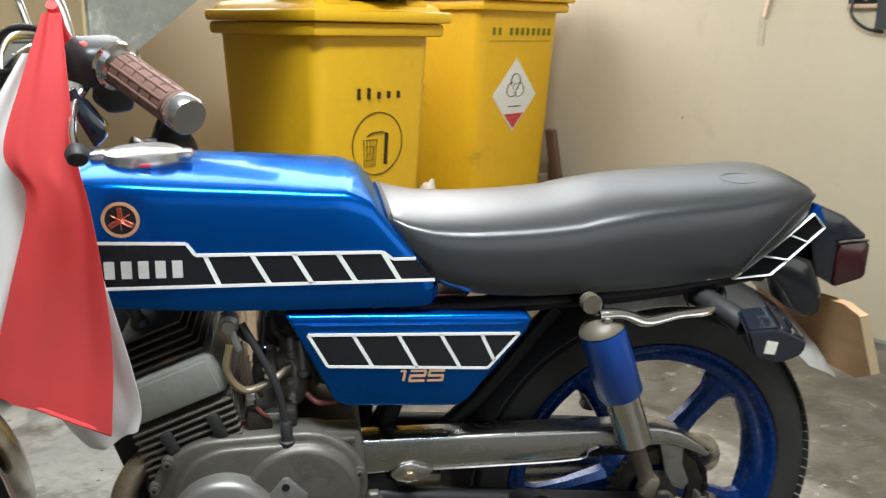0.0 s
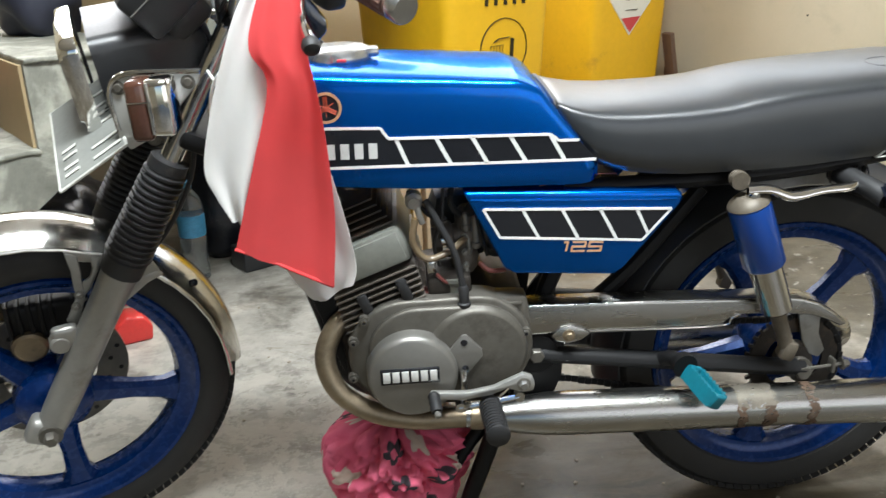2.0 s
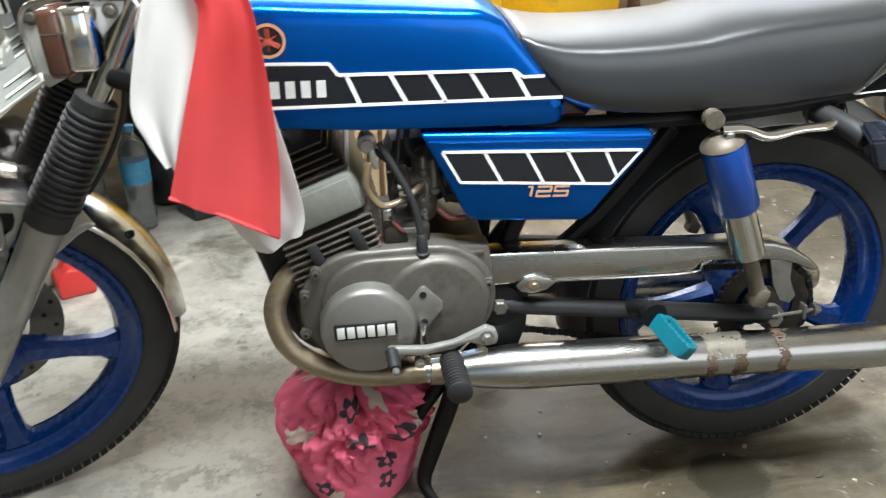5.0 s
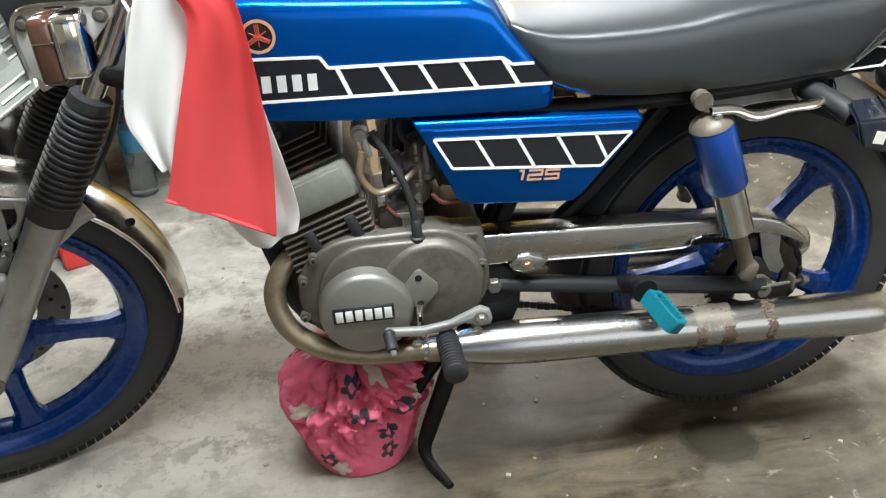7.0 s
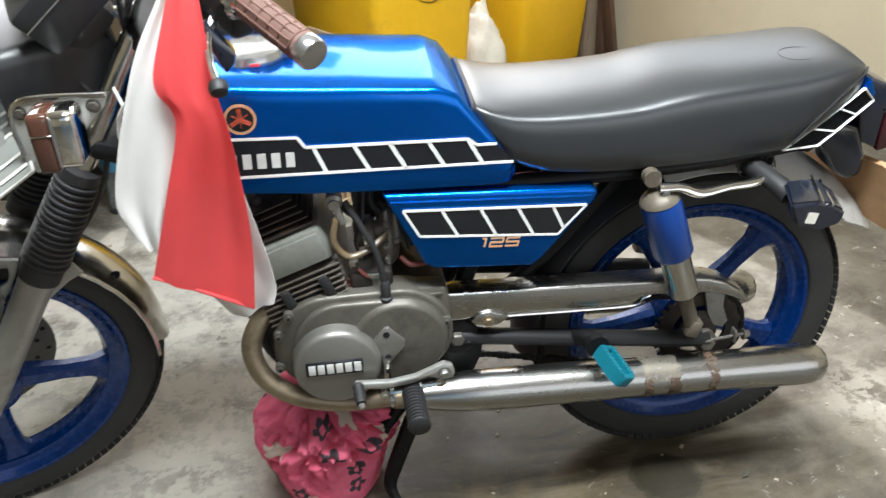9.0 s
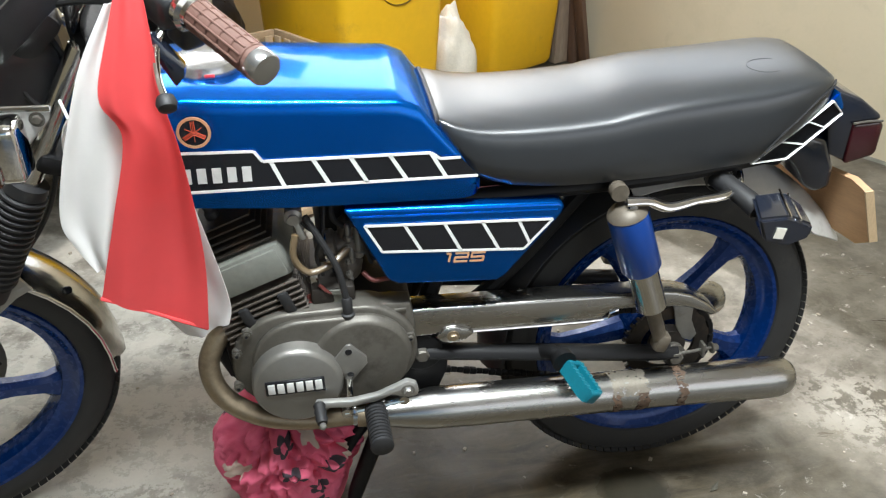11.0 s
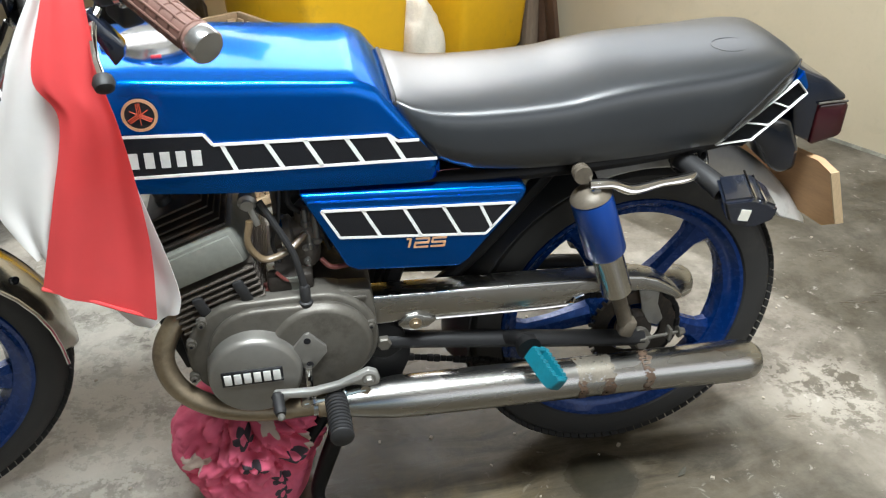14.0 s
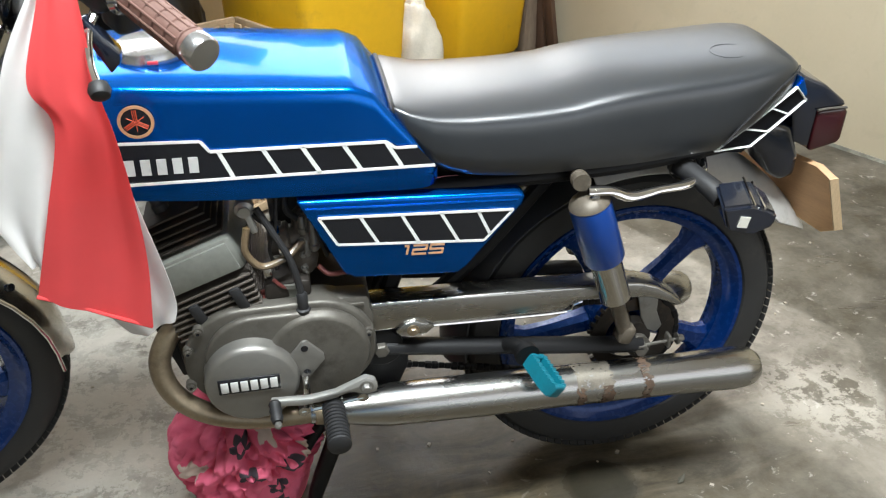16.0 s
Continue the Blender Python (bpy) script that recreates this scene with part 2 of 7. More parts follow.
def noise_of(n, ln, vec, sc, detail=6.0, r=0.6, dist=0.0):
    t = n("ShaderNodeTexNoise")
    t.inputs["Scale"].default_value, t.inputs["Detail"].default_value = sc, detail
    t.inputs["Roughness"].default_value, t.inputs["Distortion"].default_value = r, dist
    ln(vec, t.inputs["Vector"])
    return t.outputs["Fac"]


def ranged(n, ln, value, lo, hi, a=0.0, b=1.0):
    t = n("ShaderNodeMapRange")
    for key, v in (("From Min", lo), ("From Max", hi), ("To Min", a), ("To Max", b)):
        t.inputs[key].default_value = v
    ln(value, t.inputs["Value"])
    return t.outputs[0]


def blend(n, ln, fac, a, b):
    t = n("ShaderNodeMix")
    t.data_type = "RGBA"
    ln(fac, t.inputs[0])
    for slot, v in ((6, a), (7, b)):
        if isinstance(v, tuple):
            t.inputs[slot].default_value = (*v, 1)
        else:
            ln(v, t.inputs[slot])
    return t.outputs[2]


def maths(n, ln, op, a, b):
    t = n("ShaderNodeMath")
    t.operation = op
    for slot, v in ((0, a), (1, b)):
        if isinstance(v, (int, float)):
            t.inputs[slot].default_value = v
        else:
            ln(v, t.inputs[slot])
    return t.outputs[0]


def spot(n, ln, vec, x, y, radius, soft, wobble, value):
    """A patch mask: 1 inside a rough-edged round place on the floor, 0 outside."""
    d = n("ShaderNodeVectorMath")
    d.operation = "DISTANCE"
    ln(vec, d.inputs[0])
    d.inputs[1].default_value = (x, y, 0)
    e = maths(n, ln, "ADD", d.outputs["Value"], maths(n, ln, "MULTIPLY", maths(n, ln, "SUBTRACT", value, 0.5), wobble))
    return ranged(n, ln, e, radius - soft, radius + soft, 1.0, 0.0)


def floor_material():
    m = bpy.data.materials.new("worn_cement_floor")
    m.use_nodes = True
    b, n, ln = graph(m)
    tc = n("ShaderNodeTexCoord").outputs["Object"]
    big, mid, fine = noise_of(n, ln, tc, 1.3, 5), noise_of(n, ln, tc, 6.5, 9, 0.7, 0.3), noise_of(n, ln, tc, 55, 4)
    warp = noise_of(n, ln, tc, 9, 6, 0.65)
    col = blend(n, ln, ranged(n, ln, big, 0.35, 0.65), (0.042, 0.035, 0.025), (0.080, 0.068, 0.050))
    col = blend(n, ln, ranged(n, ln, mid, 0.42, 0.68), col, (0.145, 0.130, 0.103))
    col = blend(n, ln, ranged(n, ln, mid, 0.47, 0.30, 0, 0.7), col, (0.055, 0.048, 0.038))
    # behind the wheels: skim coat worn paler, with window glare added into the colour
    worn_glare = maths(n, ln, "MAXIMUM", maths(n, ln, "MAXIMUM", maths(n, ln, "MAXIMUM", spot(n, ln, tc, -0.95, 2.30, 0.45, 0.25, 0.4, warp), spot(n, ln, tc, -0.60, 2.10, 0.34, 0.22, 0.4, warp)), maths(n, ln, "MULTIPLY", spot(n, ln, tc, 0.95, 1.75, 0.20, 0.15, 0.3, warp), 0.4)), maths(n, ln, "MAXIMUM", spot(n, ln, tc, -0.75, 2.55, 0.75, 0.45, 0.6, warp), spot(n, ln, tc, 0.55, 2.25, 0.32, 0.22, 0.4, warp)))
    col = blend(n, ln, maths(n, ln, "MULTIPLY", worn_glare, 0.75), col, blend(n, ln, ranged(n, ln, mid, 0.35, 0.62), (0.17, 0.155, 0.13), (0.40, 0.38, 0.335)))
    # left rear lightened once more, window glare put into the colour
    pale = maths(n, ln, "MULTIPLY", spot(n, ln, tc, -0.72, 2.60, 0.70, 0.30, 0.6, warp), ranged(n, ln, mid, 0.36, 0.60, 0.28, 0.75))
    col = blend(n, ln, pale, col, (0.50, 0.475, 0.425))
    drawn = n("ShaderNodeMapping")
    drawn.inputs["Rotation"].default_value, drawn.inputs["Scale"].default_value = (0, 0, radians(-28)), (0.45, 1.7, 1)
    ln(tc, drawn.inputs[0])
    streak = noise_of(n, ln, drawn.outputs[0], 5.5, 8, 0.62, 0.5)
    tone = noise_of(n, ln, tc, 4.2, 10, 0.66, 0.25)
    col = blend(n, ln, ranged(n, ln, tone, 0.50, 0.38, 0.0, 0.72), col, (0.042, 0.033, 0.019))
    col = blend(n, ln, ranged(n, ln, tone, 0.52, 0.68, 0.0, 0.55), col, (0.225, 0.203, 0.165))
    # gloss beside the cloth bundle painted as paler cement
    near = maths(n, ln, "MAXIMUM", spot(n, ln, tc, -0.56, 1.90, 0.32, 0.20, 0.36, warp), spot(n, ln, tc, -0.95, 1.95, 0.40, 0.22, 0.4, warp))
    col = blend(n, ln, maths(n, ln, "MULTIPLY", near, ranged(n, ln, tone, 0.38, 0.58, 0.45, 0.92)), col, (0.43, 0.405, 0.352))
    speck = noise_of(n, ln, tc, 24, 10, 0.78, 0.4)
    col = blend(n, ln, ranged(n, ln, speck, 0.45, 0.33, 0.0, 0.26), col, (0.030, 0.025, 0.018))
    col = blend(n, ln, ranged(n, ln, speck, 0.58, 0.70, 0.0, 0.28), col, (0.26, 0.245, 0.21))
    col = blend(n, ln, ranged(n, ln, fine, 0.3, 0.75, 0.0, 0.15), col, (0.22, 0.205, 0.18))
    # pale scuffed plaster where the skim coat has flaked
    flake = noise_of(n, ln, tc, 17, 10, 0.75, 0.12)
    where = maths(n, ln, "MAXIMUM", maths(n, ln, "MULTIPLY", spot(n, ln, tc, 0.905, 1.955, 0.125, 0.04, 0.16, warp), 0.5), maths(n, ln, "MULTIPLY", spot(n, ln, tc, 0.80, 2.30, 0.30, 0.22, 0.3, warp), 0.14))
    # flakes at the left double as painted glints off the glossy floor
    where = maths(n, ln, "MAXIMUM", where, maths(n, ln, "MULTIPLY", spot(n, ln, tc, -0.80, 2.20, 0.50, 0.25, 0.4, warp), 0.75))
    flakes = maths(n, ln, "MULTIPLY", ranged(n, ln, flake, 0.475, 0.51), where)
    col = blend(n, ln, maths(n, ln, "MULTIPLY", flakes, 0.85), col, (0.52, 0.49, 0.43))
    sparse = ranged(n, ln, noise_of(n, ln, tc, 23, 8, 0.7, 0.5), 0.615, 0.655)
    col = blend(n, ln, maths(n, ln, "MULTIPLY", sparse, 0.7), col, (0.42, 0.40, 0.36))
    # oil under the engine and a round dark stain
    # oily brown front floor, darkened further to cancel the roof lamp's bright pool
    oily_dimmed = maths(n, ln, "MAXIMUM", spot(n, ln, tc, -0.58, 1.27, 0.50, 0.24, 0.4, warp), spot(n, ln, tc, 0.10, 1.25, 0.50, 0.26, 0.4, warp))
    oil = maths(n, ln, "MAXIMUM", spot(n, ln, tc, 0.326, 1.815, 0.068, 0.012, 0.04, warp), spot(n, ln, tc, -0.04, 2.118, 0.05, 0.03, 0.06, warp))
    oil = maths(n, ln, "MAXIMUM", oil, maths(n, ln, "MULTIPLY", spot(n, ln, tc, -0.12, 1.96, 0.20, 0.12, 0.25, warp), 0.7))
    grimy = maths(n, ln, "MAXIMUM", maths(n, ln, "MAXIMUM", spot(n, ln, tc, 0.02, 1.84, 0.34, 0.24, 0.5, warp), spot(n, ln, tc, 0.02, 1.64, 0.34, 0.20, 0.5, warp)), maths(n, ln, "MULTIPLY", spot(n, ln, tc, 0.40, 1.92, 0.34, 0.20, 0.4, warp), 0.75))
    # from here the grime mask also carries that darkened front floor
    grimy = maths(n, ln, "MAXIMUM", grimy, maths(n, ln, "MULTIPLY", oily_dimmed, 0.95))
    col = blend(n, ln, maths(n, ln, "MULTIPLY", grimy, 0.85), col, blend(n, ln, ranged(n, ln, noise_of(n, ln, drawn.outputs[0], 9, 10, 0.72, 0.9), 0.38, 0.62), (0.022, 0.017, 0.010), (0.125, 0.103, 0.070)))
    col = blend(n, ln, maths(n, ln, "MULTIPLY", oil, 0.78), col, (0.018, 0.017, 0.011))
    ochre = maths(n, ln, "MULTIPLY", spot(n, ln, tc, 0.02, 1.72, 0.20, 0.12, 0.3, warp), ranged(n, ln, flake, 0.45, 0.62))
    col = blend(n, ln, maths(n, ln, "MULTIPLY", ochre, 0.2), col, (0.23, 0.165, 0.075))
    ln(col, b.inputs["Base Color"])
    ln(ranged(n, ln, maths(n, ln, "MAXIMUM", oil, grimy), 0.0, 1.0, 0.42, 0.12), b.inputs["Specular IOR Level"])
    ln(ranged(n, ln, maths(n, ln, "ADD", streak, maths(n, ln, "MULTIPLY", oil, -0.20)), 0.3, 0.7, 0.24, 0.50), b.inputs["Roughness"])
    bp = n("ShaderNodeBump")
    bp.inputs["Strength"].default_value, bp.inputs["Distance"].default_value = 0.35, 0.004
    ln(maths(n, ln, "ADD", maths(n, ln, "ADD", mid, maths(n, ln, "MULTIPLY", fine, 0.25)), maths(n, ln, "MULTIPLY", flakes, 0.6)), bp.inputs["Height"])
    ln(bp.outputs[0], b.inputs["Normal"])
    return m


def plaster_material(name, light, dark, stain, bump=0.25, blotch=0.55):
    m = bpy.data.materials.new(name)
    m.use_nodes = True
    b, n, ln = graph(m)
    tc = n("ShaderNodeTexCoord").outputs["Object"]
    big, mid, fine = noise_of(n, ln, tc, 1.1, 4), noise_of(n, ln, tc, 7, 8, 0.65, 0.4), noise_of(n, ln, tc, 70, 4)
    col = blend(n, ln, ranged(n, ln, big, 0.3, 0.7), dark, light)
    col = blend(n, ln, ranged(n, ln, mid, 0.58 - 0.2 * (blotch - 0.55), 0.72 - 0.2 * (blotch - 0.55), 0, blotch), col, stain)
    col = blend(n, ln, ranged(n, ln, mid, 0.46, 0.30, 0, blotch - 0.45), col, tuple(c * 0.5 for c in dark))
    col = blend(n, ln, ranged(n, ln, fine, 0.35, 0.75, 0.0, 0.12), col, stain)
    ln(col, b.inputs["Base Color"])
    b.inputs["Roughness"].default_value = 0.75
    bp = n("ShaderNodeBump")
    bp.inputs["Strength"].default_value, bp.inputs["Distance"].default_value = bump, 0.004
    ln(maths(n, ln, "ADD", mid, maths(n, ln, "MULTIPLY", fine, 0.3)), bp.inputs["Height"])
    ln(bp.outputs[0], b.inputs["Normal"])
    return m


def rag_material():
    """Pink printed cotton with dark and pale five-petalled flowers, printed flat along the cloth."""
    m = bpy.data.materials.new("pink_flowered_cotton")
    m.use_nodes = True
    b, n, ln = graph(m)
    tc = n("ShaderNodeTexCoord").outputs["Object"]
    uv = n("ShaderNodeUVMap").outputs[0]
    cell = n("ShaderNodeTexVoronoi")
    cell.voronoi_dimensions = "2D"
    cell.inputs["Scale"].default_value, cell.inputs["Randomness"].default_value = 12.5, 0.8
    ln(uv, cell.inputs["Vector"])
    off = n("ShaderNodeVectorMath")
    off.operation = "SUBTRACT"
    ln(uv, off.inputs[0]), ln(cell.outputs["Position"], off.inputs[1])
    xyz = n("ShaderNodeSeparateXYZ")
    ln(off.outputs[0], xyz.inputs[0])
    sep = n("ShaderNodeSeparateColor")
    ln(cell.outputs["Color"], sep.inputs[0])
    turned = maths(n, ln, "ADD", maths(n, ln, "ARCTAN2", xyz.outputs[1], xyz.outputs[0]), maths(n, ln, "MULTIPLY", sep.outputs[2], 3.0))
    petals = maths(n, ln, "ABSOLUTE", maths(n, ln, "COSINE", maths(n, ln, "MULTIPLY", turned, 2.5), 0.0), 0.0)
    reach = maths(n, ln, "ADD", maths(n, ln, "MULTIPLY", petals, 0.0125), 0.0125)
    far = n("ShaderNodeVectorMath")
    far.operation = "LENGTH"
    ln(off.outputs[0], far.inputs[0])
    inside = ranged(n, ln, maths(n, ln, "SUBTRACT", far.outputs["Value"], reach), -0.001, 0.001, 1.0, 0.0)
    heart = ranged(n, ln, far.outputs["Value"], 0.0075, 0.0085, 1.0, 0.0)
    flower = blend(n, ln, ranged(n, ln, sep.outputs[0], 0.57, 0.59), (0.56, 0.45, 0.38), (0.050, 0.040, 0.050))
    chosen = maths(n, ln, "MULTIPLY", inside, ranged(n, ln, sep.outputs[1], 0.20, 0.22))
    grain = noise_of(n, ln, tc, 12, 4)
    col = blend(n, ln, ranged(n, ln, grain, 0.3, 0.7), (0.62, 0.075, 0.145), (0.72, 0.150, 0.245))
    inner = blend(n, ln, ranged(n, ln, sep.outputs[0], 0.57, 0.59), flower, (0.72, 0.14, 0.23))
    ln(blend(n, ln, chosen, col, blend(n, ln, heart, flower, inner)), b.inputs["Base Color"])
    b.inputs["Roughness"].default_value = 0.85
    bp = n("ShaderNodeBump")
    bp.inputs["Strength"].default_value, bp.inputs["Distance"].default_value = 0.25, 0.002
    ln(noise_of(n, ln, tc, 320, 3), bp.inputs["Height"]), ln(bp.outputs[0], b.inputs["Normal"])
    return m


def pattern_material():
    """Black cloth with small pale and pink print."""
    m = bpy.data.materials.new("printed_cloth")
    m.use_nodes = True
    b, n, ln = graph(m)
    tc = n("ShaderNodeTexCoord").outputs["Object"]
    v = n("ShaderNodeTexVoronoi")
    v.inputs["Scale"].default_value = 34
    ln(tc, v.inputs["Vector"])
    sep = n("ShaderNodeSeparateColor")
    ln(v.outputs["Color"], sep.inputs[0])
    tint = blend(n, ln, sep.outputs[0], (0.45, 0.16, 0.14), (0.42, 0.38, 0.32))
    ln(blend(n, ln, ranged(n, ln, v.outputs["Distance"], 0.30, 0.42, 0.9, 0.0), (0.014, 0.013, 0.014), tint), b.inputs["Base Color"])
    b.inputs["Roughness"].default_value = 0.85
    return m


M["floor"] = floor_material()
M["wall"] = plaster_material("cream_wall_paint", (0.50, 0.437, 0.315), (0.445, 0.388, 0.278), (0.39, 0.34, 0.252), 0.12)
M["stair"] = plaster_material("bare_cement_render", (0.26, 0.255, 0.215), (0.17, 0.168, 0.138), (0.44, 0.43, 0.36), 1.0, 1.0)
M["ceiling"] = plaster_material("white_ceiling", (0.66, 0.65, 0.62), (0.58, 0.57, 0.54), (0.5, 0.48, 0.44), 0.1)
M["riser"] = plaster_material("ochre_riser_paint", (0.50, 0.37, 0.20), (0.42, 0.31, 0.17), (0.30, 0.24, 0.15), 0.3)
M["rag"] = rag_material()


def through_light(name, colour, share):
    """Thin woven satin that lets some light through."""
    m = bpy.data.materials.new(name)
    m.use_nodes = True
    b, n, ln = graph(m)
    tc = n("ShaderNodeTexCoord").outputs["Object"]
    col = blend(n, ln, noise_of(n, ln, tc, 22, 5), tuple(c * 0.93 for c in colour), tuple(min(1, c * 1.05) for c in colour))
    ln(col, b.inputs["Base Color"])
    b.inputs["Roughness"].default_value, b.inputs["Specular IOR Level"].default_value = 0.5, 0.3
    bp = n("ShaderNodeBump")
    bp.inputs["Strength"].default_value, bp.inputs["Distance"].default_value = 0.08, 0.002
    ln(noise_of(n, ln, tc, 700, 3), bp.inputs["Height"]), ln(bp.outputs[0], b.inputs["Normal"])
    tr, mix = n("ShaderNodeBsdfTranslucent"), n("ShaderNodeMixShader")
    ln(col, tr.inputs["Color"])
    mix.inputs[0].default_value = share
    ln(b.outputs[0], mix.inputs[1]), ln(tr.outputs[0], mix.inputs[2])
    ln(mix.outputs[0], m.node_tree.nodes["Material Output"].inputs["Surface"])
    return m


M["flag_red"] = through_light("red_flag_satin", (0.80, 0.105, 0.11), 0.45)
M["flag_white"] = through_light("white_flag_satin", (0.80, 0.79, 0.77), 0.4)
M["print"] = pattern_material()

# ---- mesh helpers ----
ORIGIN = {}
SETTLED = {}


def thing(name, at, label, category, group=""):
    """An Empty at the thing's base, to which its parts are joined."""
    ob = new(name)
    ob.location = at
    ob.empty_display_size = 0.05
    ORIGIN[ob] = Vector(at)
    return tagged(ob, label, category, group)


def mesh_of(name, bm, material, sharp=35.0):
    bmesh.ops.recalc_face_normals(bm, faces=bm.faces)
    me = bpy.data.meshes.new(name)
    bm.to_mesh(me)
    bm.free()
    for mm in (material if isinstance(material, (list, tuple)) else [material]):
        me.materials.append(M[mm])
    me.shade_smooth()
    me.set_sharp_from_angle(angle=radians(sharp))
    return me


def part(name, bm, material, parent, label="", sharp=35.0, settled=True, deeper=None):
    """Links a bmesh as one mesh object under a thing or a part. Parts of the machine's body are set from its drawing axes to the floor's."""
    o = ORIGIN[parent]
    if settled and (parent in SETTLED or parent.name == "motorcycle"):
        deeper = SETTLED.get(parent, 0.0) if deeper is None else deeper
        settle(bm, deeper)
    bm.transform(Matrix.Translation(-o))
    ob = new(name, mesh_of(name, bm, material, sharp))
    ob.parent = parent
    ORIGIN[ob] = o
    if settled and (parent in SETTLED or parent.name == "motorcycle"):
        SETTLED[ob] = deeper
    return tagged(ob, label) if label else ob


def single(name, bm, material, at, label, category, group="", kind="", sharp=35.0):
    """A thing that is one mesh."""
    bm.transform(Matrix.Translation(-Vector(at)))
    ob = new(name, mesh_of(name, bm, material, sharp))
    ob.location = at
    ORIGIN[ob] = Vector(at)
    return tagged(ob, label, category, group, kind)


def axes(d):
    d = Vector(d).normalized()
    s = Vector((0, 0, 1)) if abs(d.z) < 0.9 else Vector((1, 0, 0))
    u = d.cross(s).normalized()
    return d, u, d.cross(u).normalized()


def ring(bm, c, u, v, r, k, turn=0.0, ry=None):
    return [bm.verts.new(Vector(c) + u * (r * math.cos(turn + 2 * math.pi * i / k)) + v * ((ry or r) * math.sin(turn + 2 * math.pi * i / k))) for i in range(k)]


def bridge(bm, a, b):
    k = len(a)
    for i in range(k):
        bm.faces.new((a[i], a[(i + 1) % k], b[(i + 1) % k], b[i]))


def lathe(bm, p, d, profile, k=24, caps=True, squash=1.0):
    """A turned body: profile of (along, radius) from p in the direction d."""
    d, u, v = axes(d)
    rings = [ring(bm, Vector(p) + d * s, u, v, max(r, 0.0004), k, 0, max(r, 0.0004) * squash) for s, r in profile]
    for a, b in zip(rings, rings[1:]):
        bridge(bm, a, b)
    if caps:
        bm.faces.new(rings[0]), bm.faces.new(rings[-1])
    return bm


def rod(bm, p, q, r0, r1=None, k=14):
    p, q = Vector(p), Vector(q)
    return lathe(bm, p, q - p, [(0, r0), ((q - p).length, r0 if r1 is None else r1)], k)


def bolt(bm, p, d, r, h):
    lathe(bm, p, d, [(0, r), (h * 0.8, r), (h, r * 0.8)], 6)
    lathe(bm, Vector(p) - Vector(d).normalized() * h * 0.1, d, [(0, r * 1.5), (h * 0.25, r * 1.5)], 14)
    return bm


def curve_points(pts, steps=6):
    """A smooth line through the points."""
    pts = [Vector(p) for p in pts]
    e = [pts[0] * 2 - pts[1]] + pts + [pts[-1] * 2 - pts[-2]]
    out = []
    for i in range(1, len(e) - 2):
        a, b, c, d = e[i - 1:i + 3]
        for j in range(steps):
            t = j / steps
            out.append(0.5 * (2 * b + (c - a) * t + (2 * a - 5 * b + 4 * c - d) * t * t + (3 * b - a - 3 * c + d) * t ** 3))
    return out + [pts[-1]]


def tube(bm, pts, r, k=10, steps=6, flat=1.0):
    """A bent round bar along a smooth line; r may be a list, one radius for each given point."""
    line = curve_points(pts, steps) if steps else [Vector(p) for p in pts]
    if isinstance(r, (list, tuple)):
        rad = []
        for i in range(len(line)):
            t = i / (len(line) - 1) * (len(r) - 1)
            j = min(int(t), len(r) - 2)
            rad.append(r[j] + (r[j + 1] - r[j]) * (t - j))
    else:
        rad = [r] * len(line)
    d, u, v = axes(line[1] - line[0])
    rings = []
    for i, p in enumerate(line):
        nd = (line[min(i + 1, len(line) - 1)] - line[max(i - 1, 0)]).normalized()
        u = (u - nd * u.dot(nd)).normalized()
        v = nd.cross(u)
        rings.append(ring(bm, p, u, v, rad[i], k, 0, rad[i] * flat))
    for a, b in zip(rings, rings[1:]):
        bridge(bm, a, b)
    bm.faces.new(rings[0]), bm.faces.new(rings[-1])
    return bm


def prism(bm, outline, y0, y1, bevel=0.0, segments=2):
    """An outline in x and z, drawn from y0 to y1, with rounded edges."""
    b2 = bmesh.new()
    f = [b2.verts.new((x, y0, z)) for x, z in outline]
    g = [b2.verts.new((x, y1, z)) for x, z in outline]
    b2.faces.new(f), b2.faces.new(g)
    bridge(b2, f, g)
    bmesh.ops.recalc_face_normals(b2, faces=b2.faces)
    if bevel:
        bmesh.ops.bevel(b2, geom=list(b2.edges), offset=bevel, segments=segments, affect="EDGES", profile=0.5, clamp_overlap=True)
    return merge(bm, b2)


def merge(bm, b2, m=None):
    if m is not None:
        b2.transform(m)
    me = bpy.data.meshes.new("tmp")
    b2.to_mesh(me)
    b2.free()
    bm.from_mesh(me)
    bpy.data.meshes.remove(me)
    return bm


def box(bm, c, s, bevel=0.0, turn=None, segments=2):
    b2 = bmesh.new()
    bmesh.ops.create_cube(b2, size=1, matrix=Matrix.Diagonal((*s, 1)))
    if bevel:
        bmesh.ops.bevel(b2, geom=list(b2.edges), offset=bevel, segments=segments, affect="EDGES", profile=0.5, clamp_overlap=True)
    return merge(bm, b2, Matrix.Translation(c) @ (turn.to_4x4() if turn is not None else Matrix()))


def loft(bm, rings, caps=True):
    vs = [[bm.verts.new(p) for p in r] for r in rings]
    for a, b in zip(vs, vs[1:]):
        bridge(bm, a, b)
    if caps:
        bm.faces.new(vs[0]), bm.faces.new(vs[-1])
    return bm


